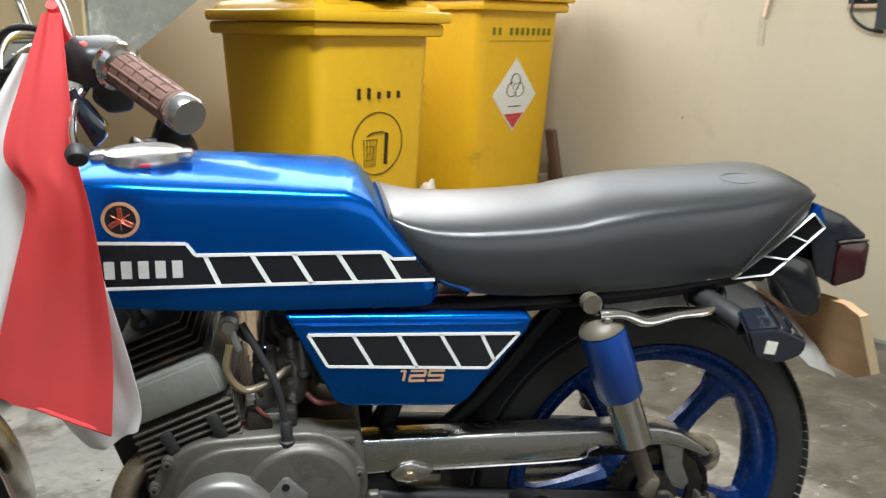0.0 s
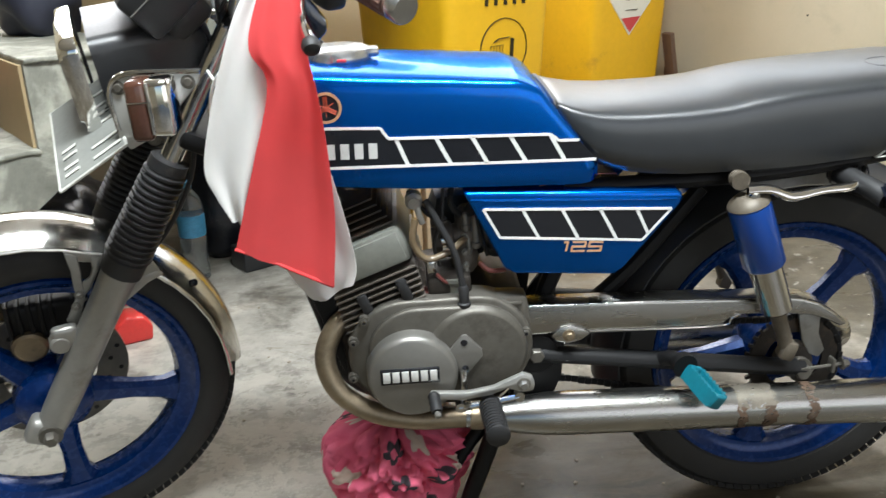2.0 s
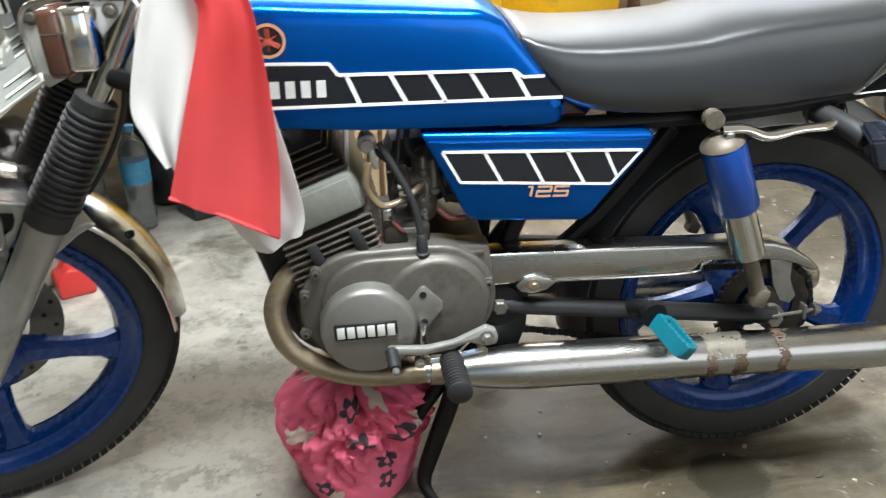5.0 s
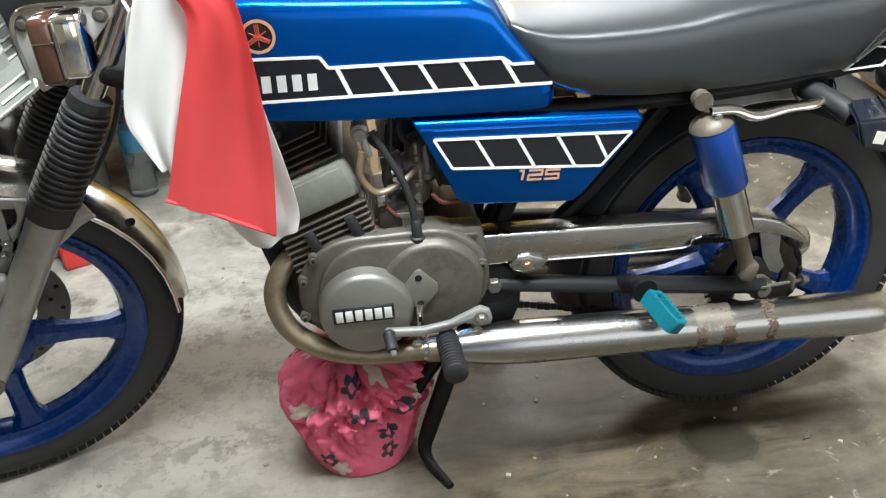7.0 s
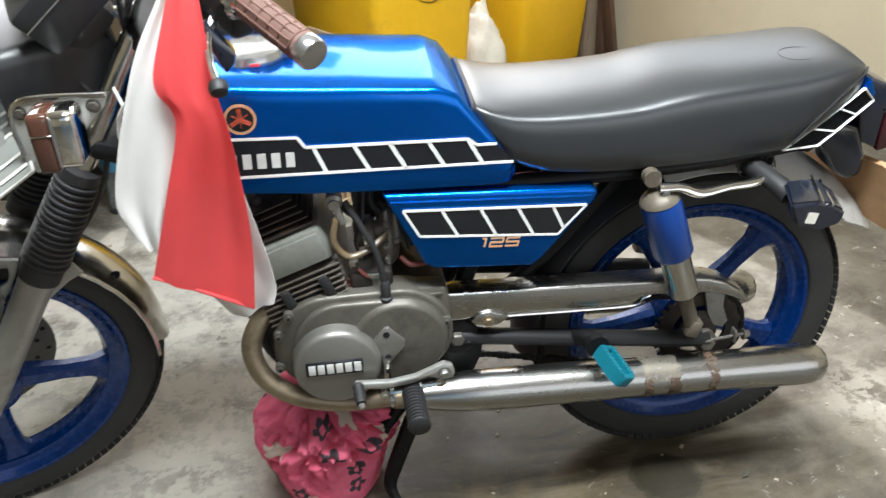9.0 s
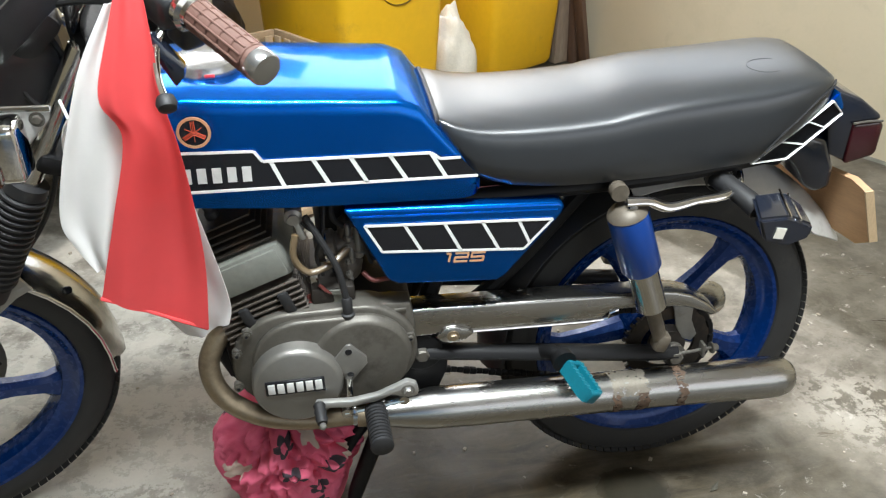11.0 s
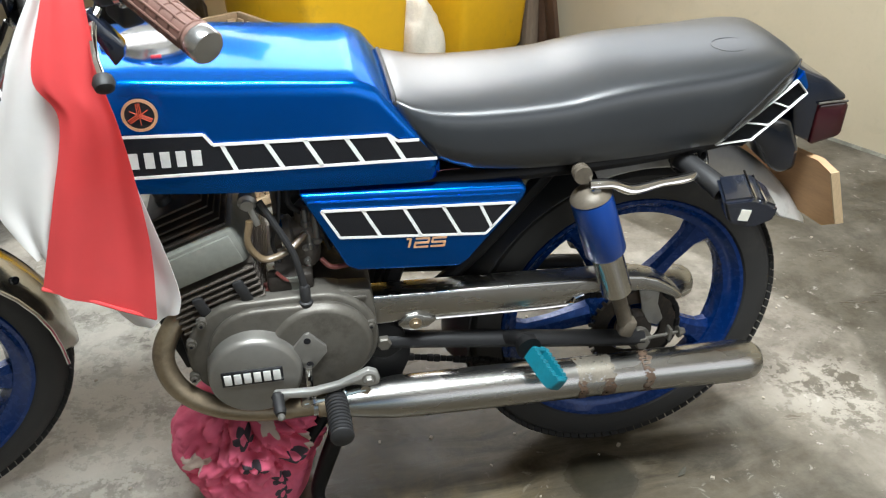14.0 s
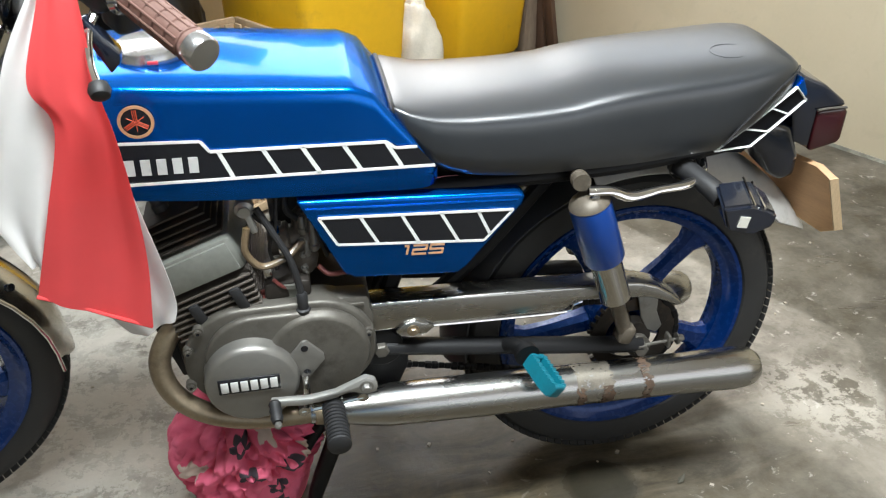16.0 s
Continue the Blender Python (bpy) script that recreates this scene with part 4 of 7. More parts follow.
for row, size, items in ((0.12, 0.15, (0.10, 0.18, 0.30, 0.38)), (0.55, 0.30, (0.08, 0.20, 0.42, 0.53, 0.64, 0.80))):
    for s in items:
        bm = B()
        o = p0 + pr * s + pu * row + nrm * 0.002
        tube(bm, [o, o + pu * size * 1.35], 0.0058, 8, 0, 0.35)
        part("bar", bm, "plate_mark", plate)
bm = B()
tube(bm, [p0 + pr * 0.5 + pu * 0.9, AXLE + RAKE * 0.55 + Vector((-0.03, -0.03, 0.0))], 0.008, 8, 0)
part("plate_stay", bm, "black_steel", plate)

# handlebar, grip, switch box, lever, mirrors
bar = [(-0.515, 1.90, 0.925), (-0.475, 1.83, 0.985), (-0.415, 1.79, 1.010), (-0.352, 1.728, 1.004), (-0.300, 1.662, 0.977), (-0.262, 1.615, 0.956)]
bm = B()
tube(bm, bar, 0.011, 12, 6)
hb = part("handlebar", bm, "chrome_clean", bike, "bent chrome handlebar")
bm = B()
tube(bm, [(-0.515, 1.90, 0.925), (-0.545, 1.98, 0.925), (-0.565, 2.05, 0.985), (-0.555, 2.14, 1.010), (-0.50, 2.26, 0.985)], 0.011, 12, 6)
part("handlebar_far_side", bm, "chrome_clean", hb)
g0, g1 = Vector((-0.330, 1.698, 0.992)), Vector((-0.268, 1.623, 0.960))
gd = (g1 - g0).normalized()
glen = (g1 - g0).length
bm = B()
prof = [(0, 0.016)]
for i in range(5):
    s = 0.004 + i * glen / 5.2
    prof += [(s, 0.0185), (s + glen / 5.2 - 0.004, 0.0185), (s + glen / 5.2 - 0.003, 0.0172), (s + glen / 5.2 - 0.001, 0.0172)]
prof += [(glen, 0.0195), (glen + 0.004, 0.0195)]
lathe(bm, g0, gd, prof, 20)
grip = part("grip", bm, "brown_rubber", hb, "brown ribbed rubber grip")
_, gu, gv = axes(gd)
for i in range(12):
    bm = B()
    o = gu * math.cos(i * math.pi / 6) * 0.0182 + gv * math.sin(i * math.pi / 6) * 0.0182
    tube(bm, [g0 + o + gd * 0.004, g0 + o + gd * (glen - 0.006)], 0.0016, 6, 0)
    part("rib", bm, "brown_rubber", grip)
bm = B()
lathe(bm, g1 + gd * 0.002, gd, [(0, 0.0185), (0.003, 0.0195), (0.016, 0.0195), (0.019, 0.0178), (0.020, 0.001)], 28)
part("end_cap", bm, "cap_alloy", grip, "chrome grip end cap")
bm = B()
lathe(bm, g0 - gd * 0.018, gd, [(0, 0.021), (0.004, 0.026), (0.012, 0.026), (0.016, 0.021), (0.022, 0.020)], 28)
part("grip_collar", bm, "chrome", grip, "chrome collar")
gm = Matrix((gd, gv, gu)).transposed()
bm = B()
box(bm, g0 - gd * 0.046 + Vector((0, 0, -0.008)), (0.052, 0.046, 0.062), 0.013, gm, 3)
box(bm, g0 - gd * 0.040 + Vector((0.006, 0.004, -0.038)), (0.040, 0.040, 0.034), 0.009, gm, 3)
sw = part("switch_box", bm, "black_plastic", hb, "black handlebar switch box")
bm = B()
box(bm, g0 - gd * 0.056 + Vector((-0.004, -0.026, 0.004)), (0.014, 0.012, 0.010), 0.003, gm)
part("red_button", bm, "red_plastic", sw, "red switch button")
bm = B()
tube(bm, [(-0.372, 1.712, 0.975), (-0.380, 1.690, 0.958), (-0.378, 1.660, 0.935), (-0.370, 1.634, 0.917)], [0.0055, 0.005, 0.0042, 0.005], 10, 6)
lever = part("clutch_lever", bm, "chrome_clean", hb, "chrome clutch lever with a black ball end")
bm = B()
lathe(bm, (-0.3705, 1.640, 0.922), (0.15, -0.75, -0.55), [(0, 0.006), (0.003, 0.010), (0.010, 0.012), (0.017, 0.010), (0.020, 0.005)], 18)
part("ball_end", bm, "black_rubber", lever)
bm = B()
prism(bm, [(-0.390, 0.972), (-0.380, 0.974), (-0.352, 0.934), (-0.354, 0.922), (-0.366, 0.911), (-0.379, 0.940)], 1.690, 1.712, 0.003)
part("lever_bracket", bm, "black_gloss", lever)
for side, base, head in ((-1, (-0.395, 1.775, 1.015), (-0.475, 1.735, 1.185)), (1, (-0.545, 2.15, 1.015), (-0.60, 2.22, 1.20))):
    bm = B()
    b0, h0 = Vector(base), Vector(head)
    tube(bm, [b0, b0 + Vector((-0.012, 0, 0.05)), (b0 + h0) / 2 + Vector((-0.01, 0, 0.015)), h0], 0.006, 10, 5)
    stem = part("mirror_stem", bm, "chrome_clean", hb, "chrome mirror stem")
    bm = B()
    lathe(bm, h0 + Vector((-0.022, 0, 0.01)), (1, 0.1 * side, -0.05), [(0, 0.012), (0.006, 0.038), (0.018, 0.050), (0.03, 0.053), (0.033, 0.050)], 28, True, 0.72)
    part("mirror_shell", bm, "black_plastic", stem)
    bm = B()
    lathe(bm, h0 + Vector((0.0115, 0.004 * side, 0.008)), (1, 0.1 * side, -0.05), [(0, 0.048), (0.001, 0.048)], 28, True, 0.72)
    part("mirror_glass", bm, "mirror", stem)
cable_runs = (((-0.372, 1.735, 0.985), (-0.43, 1.78, 1.03), (-0.50, 1.86, 1.01), (-0.52, 1.90, 0.90), (-0.47, 1.92, 0.80)),
              ((-0.375, 1.74, 0.975), (-0.45, 1.80, 0.985), (-0.545, 1.87, 0.955), (-0.53, 1.90, 0.86)),
              ((-0.55, 1.93, 0.97), (-0.60, 1.87, 0.92), (-0.58, 1.86, 0.84), (-0.52, 1.90, 0.78)),
              ((-0.60, 1.97, 0.94), (-0.64, 1.93, 0.86), (-0.60, 1.93, 0.72), (-0.70, 1.97, 0.55), (-0.88, 2.0, 0.42)))
for run in cable_runs:
    bm = B()
    tube(bm, run, 0.0042, 8, 7)
    part("control_cable", bm, "black_rubber", bike)

# steering head and frame tubes
runs = (("steering_head", ((-0.555, Y, 0.705), (-0.485, Y, 0.835)), 0.027), ("backbone", ((-0.50, Y, 0.80), (-0.30, Y, 0.745), (-0.05, Y, 0.665), (0.02, Y, 0.60)), 0.019),
        ("down_tube", ((-0.525, Y, 0.745), (-0.475, Y, 0.58), (-0.43, Y, 0.40), (-0.395, Y, 0.275), (-0.30, Y, 0.24), (-0.10, Y, 0.245)), 0.017))
for name, run, r in runs:
    bm = B()
    tube(bm, run, r, 14, 5 if len(run) > 2 else 0)
    part(name, bm, "black_steel", bike)
for sgn in (-1, 1):
    y = Y + sgn * 0.095
    for name, run, r in (("seat_rail", ((-0.03, y, 0.640), (0.20, y, 0.638), (0.36, y, 0.645), (0.52, y, 0.665)), 0.013),
                         ("frame_stay", ((0.19, y, 0.630), (0.08, y, 0.50), (-0.03, y, 0.40), (-0.075, y, 0.33)), 0.013),
                         ("rear_frame_tube", ((0.02, y, 0.625), (-0.055, y, 0.48), (-0.08, y, 0.36), (-0.09, y, 0.25)), 0.015)):
        bm = B()
        tube(bm, run, r, 10, 5)
        part(name, bm, "black_steel", bike, deeper=0.045 if sgn < 0 and name != "seat_rail" else 0.0)
bm = B()
prism(bm, [(-0.122, 0.400), (-0.07, 0.412), (-0.03, 0.375), (-0.035, 0.31), (-0.06, 0.25), (-0.10, 0.235), (-0.125, 0.27)], 1.842, 1.852, 0.003)
lathe(bm, (-0.079, 1.845, 0.361), (0, -1, 0), [(0, 0.037), (0.010, 0.037), (0.013, 0.034)], 28)
pivot = part("pivot_bracket", bm, "black_steel", bike, "black steel swingarm pivot bracket", deeper=0.012)
bm = B()
bolt(bm, (-0.079, 1.834, 0.361), (0, -1, 0), 0.013, 0.013)
part("pivot_bolt", bm, "alloy", pivot)

# fuel tank: a loft of rounded sections, with a slanted rear
def tank_section(x, zb, zs, zc, w):
    """Half outline from the bottom middle over the side to the crown, mirrored."""
    half = [(0.30 * w, zb + 0.006), (0.80 * w, zb), (0.965 * w, zb + 0.008), (1.0 * w, zb + 0.028), (1.0 * w, zb + (zs - zb) * 0.55), (0.990 * w, zs - 0.022),
            (0.982 * w, zs - 0.013), (0.966 * w, zs - 0.006), (0.940 * w, zs - 0.001), (0.89 * w, zs + (zc - zs) * 0.18), (0.62 * w, zs + (zc - zs) * 0.62), (0.30 * w, zs + (zc - zs) * 0.93)]
    return [Vector((x, Y - a, z)) for a, z in half] + [Vector((x, Y + a, z)) for a, z in half[::-1]]


def spline(table, x):
    for (x0, *a), (x1, *b) in zip(table, table[1:]):
        if x <= x1:
            t = (x - x0) / (x1 - x0)
            t = t * t * (3 - 2 * t) * 0.35 + t * 0.65
            return [p + (q - p) * t for p, q in zip(a, b)]
    return list(table[-1][1:])


tank_table = [(-0.500, 0.700, 0.800, 0.812, 0.085), (-0.488, 0.686, 0.824, 0.838, 0.104), (-0.45, 0.675, 0.841, 0.855, 0.122), (-0.40, 0.671, 0.842, 0.855, 0.128),
              (-0.26, 0.658, 0.830, 0.841, 0.130), (-0.10, 0.6505, 0.817, 0.824, 0.130), (-0.070, 0.649, 0.805, 0.812, 0.129), (-0.040, 0.647, 0.766, 0.772, 0.129),
              (-0.005, 0.646, 0.722, 0.726, 0.128), (0.010, 0.648, 0.698, 0.702, 0.126), (0.018, 0.656, 0.686, 0.689, 0.120)]
bm = B()
xs = [-0.50, -0.494, -0.488, -0.478, -0.465, -0.45, -0.42, -0.38, -0.32, -0.26, -0.20, -0.15, -0.115, -0.10, -0.088, -0.078, -0.068, -0.055, -0.04, -0.02, -0.005, 0.005, 0.012, 0.018]
loft(bm, [tank_section(x, *spline(tank_table, x)) for x in xs])
tank = part("fuel_tank", bm, "blue", bike, "metallic blue fuel tank with black and white stripes", 50)
bm = B()
lathe(bm, (-0.362, 1.935, 0.842), (0, 0, 1), [(0, 0.050), (0.006, 0.054), (0.012, 0.054), (0.020, 0.050), (0.024, 0.042), (0.0255, 0.001)], 40)
cap = part("filler_cap", bm, "cap_alloy", tank, "chrome filler cap with a flip lever")
bm = B()
box(bm, (-0.312, 1.928, 0.856), (0.030, 0.030, 0.014), 0.005)
part("cap_latch", bm, "cap_alloy", cap)
bm = B()
box(bm, (-0.418, 1.935, 0.856), (0.022, 0.036, 0.016), 0.005)
part("cap_hinge", bm, "cap_alloy", cap)
bm = B()
box(bm, (-0.352, 1.8815, 0.852), (0.014, 0.003, 0.005), 0.001)
part("cap_mark", bm, "sticker_red", cap)
SIDE = Y - 0.130


def flat(outline, y, thick=0.0008):
    """A thin decal lying on the near side."""
    bm = B()
    prism(bm, outline, y - thick, y)
    return bm


LAYER = itertools.cycle((0.0008, 0.0011, 0.0014))


def line_strip(p, q, w, y):
    thick = next(LAYER)
    p, q = Vector((p[0], 0, p[1])), Vector((q[0], 0, q[1]))
    d = (q - p).normalized()
    s = Vector((-d.z, 0, d.x)) * (w / 2)
    e = d * 0.0
    return flat([((p - e + s).x, (p - e + s).z), ((q + e + s).x, (q + e + s).z), ((q + e - s).x, (q + e - s).z), ((p - e - s).x, (p - e - s).z)], y, thick)


y1, y2 = SIDE - 0.0004, SIDE - 0.0013
part("black_band", flat([(-0.448, 0.772), (-0.302, 0.762), (-0.294, 0.748), (-0.055, 0.737), (-0.036, 0.727), (-0.012, 0.7255), (0.012, 0.6955), (-0.40, 0.7085), (-0.448, 0.7105)], y1, 0.0012), "decal_black", tank, "black vinyl band")
outline = [(-0.448, 0.772), (-0.302, 0.763), (-0.292, 0.747), (-0.055, 0.737), (-0.042, 0.7265), (-0.012, 0.7255)]
for p, q in zip(outline, outline[1:]):
    part("white_line", line_strip(p, q, 0.0042, y2), "decal_white", tank)
part("white_line", line_strip((-0.448, 0.7105), (0.013, 0.694), 0.0042, y2), "decal_white", tank)
for x, z, x2, z2 in ((-0.281, 0.746, -0.266, 0.7045), (-0.223, 0.744, -0.203, 0.7025), (-0.170, 0.741, -0.149, 0.700), (-0.114, 0.7385, -0.092, 0.6985), (-0.055, 0.736, -0.034, 0.6965)):
    part("white_bar", line_strip((x, z), (x2, z2), 0.0058, y2), "decal_white", tank)
# the maker's name as plain upright blocks
for i in range(6):
    part("name_block", line_strip((-0.4185 + i * 0.0205, 0.7225 - i * 0.0008), (-0.4175 + i * 0.0205, 0.7455 - i * 0.0008), 0.0125, y2), "decal_grey", tank)
# round badge of plain bars
bc = Vector((-0.377, SIDE + 0.001, 0.798))
bm = B()
lathe(bm, bc, (0, -1, 0), [(0, 0.0225), (0.002, 0.0225), (0.0026, 0.0218)], 36)
badge = part("round_badge", bm, "decal_black", tank, "round black badge with a gold and red ring")
bm = B()
revolve(bm, bc + Vector((0, -0.0028, 0)), [(0.0228, -0.0006), (0.0228, 0.001), (0.0188, 0.001), (0.0188, -0.0006)], 36)
part("ring", bm, "gold", badge)
for a in (90, 210, 330):
    bm = B()
    for o in (-0.0022, 0.0022):
        s = polar(Vector((0, 0, 0)), 1, a + 90) * o
        tube(bm, [bc + s + polar(Vector((0, 0, 0)), 0.002, a) + Vector((0, -0.003, 0)), bc + s + polar(Vector((0, 0, 0)), 0.0165, a) + Vector((0, -0.003, 0))], 0.0012, 6, 0, 0.6)
    tube(bm, [bc + polar(Vector((0, 0, 0)), 0.013, a + 180) + Vector((0, -0.0028, 0)), bc + polar(Vector((0, 0, 0)), 0.0165, a) + Vector((0, -0.0028, 0))], 0.001, 6, 0, 0.6)
    part("bar", bm, "emblem_red", badge)

# seat
seat_table = [(-0.046, 0.768, 0.779, 0.100), (-0.035, 0.750, 0.780, 0.114), (-0.010, 0.712, 0.775, 0.124), (0.020, 0.683, 0.771, 0.128), (0.06, 0.668, 0.768, 0.130),
              (0.14, 0.658, 0.768, 0.131), (0.21, 0.656, 0.771, 0.131), (0.27, 0.656, 0.782, 0.130), (0.32, 0.656, 0.788, 0.129), (0.45, 0.663, 0.793, 0.125), (0.50, 0.693, 0.794, 0.121),
              (0.545, 0.724, 0.794, 0.111), (0.570, 0.741, 0.790, 0.099), (0.585, 0.750, 0.782, 0.083), (0.595, 0.755, 0.769, 0.058)]


def seat_section(x, zb, zt, w):
    h = zt - zb
    half = [(0.40 * w, zb + 0.004), (0.94 * w, zb), (0.985 * w, zb + 0.10 * h), (1.0 * w, zb + 0.32 * h), (0.998 * w, zb + 0.58 * h), (0.985 * w, zb + 0.72 * h), (0.968 * w, zb + 0.785 * h), (0.945 * w, zb + 0.830 * h),
            (0.910 * w, zb + 0.864 * h), (0.860 * w, zb + 0.892 * h), (0.78 * w, zb + 0.922 * h), (0.66 * w, zb + 0.954 * h), (0.48 * w, zb + 0.982 * h), (0.25 * w, zt)]
    return [Vector((x, Y - a, z)) for a, z in half] + [Vector((x, Y + a, z)) for a, z in half[::-1]]


bm = B()
xs = [-0.046, -0.041, -0.033, -0.02, -0.005, 0.015, 0.04, 0.07, 0.11, 0.15, 0.19, 0.22, 0.25, 0.28, 0.31, 0.35, 0.40, 0.45, 0.48, 0.51, 0.535, 0.555, 0.57, 0.58, 0.588, 0.595]
loft(bm, [seat_section(x, *spline(seat_table, x)) for x in xs])
seat = part("seat", bm, "seat", bike, "long black vinyl dual seat with a stitched edge", 60)
bm = B()
tube(bm, [v + (v - Vector((v.x, Y, v.z - 0.02))).normalized() * 0.001 for v in seat_section(-0.042, *spline(seat_table, -0.042))[1:-1]], 0.0042, 8, 1)
part("front_piping", bm, "seam", seat)
bm = B()
pts = []
for x in (0.455, 0.48, 0.51, 0.54, 0.57, 0.59):
    zb, zt, w = spline(seat_table, x)
    f = (x - 0.455) / 0.135
    pts.append((x + 0.004, Y - w * (1.0 - 0.02 * f) - 0.0002, zb + (zt - zb) * (0.06 + 0.62 * f)))
tube(bm, pts, 0.0018, 6, 3)
part("stitched_seam", bm, "seam", seat)
bm = B()
mark = Vector((0.485, Y - 0.045, 0.7920))
tube(bm, [mark + Vector((0.030 * math.cos(t * math.pi / 16), 0.024 * math.sin(t * math.pi / 16), 0.08 * 0.024 * math.sin(t * math.pi / 16))) for t in range(33)], 0.0008, 6, 0)
emb = part("embossed_mark", bm, "seat", seat)
# side panel with its bands and number
bm = B()
prism(bm, [(-0.188, 0.655), (0.142, 0.634), (0.151, 0.625), (0.145, 0.610), (0.060, 0.510), (0.046, 0.500), (-0.112, 0.514), (-0.128, 0.524), (-0.176, 0.630)], SIDE, SIDE + 0.05, 0.009, 3)
panel = part("side_panel", bm, "blue", bike, "blue side panel with striped decal and gold numerals")
bm = B()
tube(bm, [(-0.176, SIDE + 0.002, 0.642), (0.138, SIDE + 0.002, 0.6215)], 0.0035, 8, 0, 0.7)
part("pressed_ridge", bm, "blue", panel)
py1, py2 = SIDE - 0.0004, SIDE - 0.0013
quad = [(-0.158, 0.6265), (0.131, 0.6065), (0.0865, 0.5575), (-0.134, 0.5785)]
part("black_band", flat(quad, py1, 0.0012), "decal_black", panel)
for p, q in zip(quad, quad[1:] + quad[:1]):
    part("white_line", line_strip(p, q, 0.0040, py2), "decal_white", panel)
for x, z, x2, z2 in ((-0.0985, 0.622, -0.074, 0.573), (-0.038, 0.618, -0.013, 0.567), (0.0205, 0.614, 0.047, 0.5615), (0.077, 0.610, 0.0955, 0.568)):
    part("white_bar", line_strip((x, z), (x2, z2), 0.0048, py2), "decal_white", panel)
NUMERALS = {"1": [((0.30, 1), (0.55, 1)), ((0.55, 1), (0.55, 0))], "2": [((0, 1), (1, 1)), ((1, 1), (1, 0.5)), ((1, 0.5), (0, 0.5)), ((0, 0.5), (0, 0)), ((0, 0), (1, 0))],
            "5": [((1, 1), (0, 1)), ((0, 1), (0, 0.5)), ((0, 0.5), (1, 0.5)), ((1, 0.5), (1, 0)), ((1, 0), (0, 0))]}
for i, digit in enumerate("125"):
    bm = B()
    for (u0, v0), (u1, v1) in NUMERALS[digit]:
        d = 0.06 if u0 != u1 else 0.0
        s = 1 if u1 > u0 else -1
        ends = []
        for u, v in ((u0 - s * d, v0), (u1 + s * d, v1)):
            along = -0.0495 + (0.006 if i == 0 else 0.0) + i * 0.0255 + u * 0.0195 + v * 0.0035
            ends.append((along, 0.5492 - 0.068 * (along + 0.05) + v * 0.0150))
        merge(bm, line_strip(ends[0], ends[1], 0.0033, py2))
    part("numeral", bm, "gold", panel, "gold-orange numeral " + digit)
bm = B()
prism(bm, [(-0.17, 0.655), (0.14, 0.634), (0.04, 0.51), (-0.12, 0.53)], 2.03, 2.08, 0.009)
part("far_side_panel", bm, "blue", bike)
bm = B()
box(bm, (-0.035, Y + 0.02, 0.570), (0.24, 0.17, 0.12), 0.02)
box(bm, (-0.185, Y + 0.055, 0.545), (0.10, 0.10, 0.13), 0.03)
part("air_box", bm, "black_plastic", bike)
bm = B()
tube(bm, [(-0.07, 1.835, 0.652), (-0.02, 1.828, 0.660), (0.02, 1.832, 0.666), (0.05, 1.84, 0.662)], 0.0008, 6, 5)
part("red_wire", bm, "grimy_red", bike)

# tail: cowl, light, plate board, mudguard, indicators
bm = B()
COWL = [(0.450, 0.112, 0.660, 0.500, 0.110, 0.651), (0.517, 0.106, 0.7055, 0.5525, 0.103, 0.690), (0.580, 0.096, 0.749, 0.601, 0.094, 0.725), (0.592, 0.092, 0.758, 0.606, 0.090, 0.730)]
loft(bm, [[Vector((a, Y - w, z)), Vector((a, Y + w, z)), Vector((c, Y + v, e)), Vector((c, Y - v, e))] for a, w, z, c, v, e in COWL])
bmesh.ops.bevel(bm, geom=list(bm.edges), offset=0.003, segments=2, affect="EDGES", clamp_overlap=True)
cowl = part("tail_cowl", bm, "blue", bike, "blue tail cowl with a striped decal")


def cowl_point(s, h):
    """A place on the near face of the cowl: s along it, h down across it."""
    i = 0 if s < 0.5 else 1
    t = s * 2 - i
    k = [a + (b - a) * t for a, b in zip(COWL[i], COWL[i + 1])]
    p = Vector((k[0], Y - k[1], k[2])).lerp(Vector((k[3], Y - k[4], k[5])), h)
    return p + Vector((0.0, -0.0022, 0.0))


def cowl_strip(s0, h0, s1, h1, w):
    bm = B()
    p, q = cowl_point(s0, h0), cowl_point(s1, h1)
    tube(bm, [p, (p + q) / 2 + (cowl_point((s0 + s1) / 2, (h0 + h1) / 2) - (p + q) / 2), q], w, 6, 2, 0.35)
    return bm


bm = B()
grid = [[bm.verts.new(cowl_point(i / 8, h)) for h in (0.03, 0.97)] for i in range(9)]
for a, b in zip(grid, grid[1:]):
    bm.faces.new((a[0], a[1], b[1], b[0]))
bmesh.ops.solidify(bm, geom=list(bm.faces), thickness=0.001)
part("black_band", bm, "decal_black", cowl)
for s0, h0, s1, h1 in ((0.0, 0.03, 0.98, 0.03), (0.12, 0.97, 0.98, 0.97), (0.98, 0.03, 0.98, 0.97), (0.66, 0.03, 0.70, 0.97), (0.34, 0.03, 0.38, 0.97), (0.0, 0.03, 0.12, 0.97)):
    part("white_line", cowl_strip(s0, h0, s1, h1, 0.0040), "decal_white", cowl)
bm = B()
prism(bm, [(0.588, 0.752), (0.612, 0.748), (0.650, 0.731), (0.690, 0.700), (0.692, 0.692), (0.645, 0.690), (0.643, 0.621), (0.612, 0.638), (0.600, 0.690)], 1.882, 2.018, 0.006, 3)
tail = part("tail_light", bm, "black_gloss", bike, "black tail light housing with a dark red lens")
bm = B()
prism(bm, [(0.6455, 0.688), (0.692, 0.690), (0.699, 0.682), (0.698, 0.634), (0.692, 0.627), (0.6455, 0.616)], 1.880, 2.020, 0.006, 3)
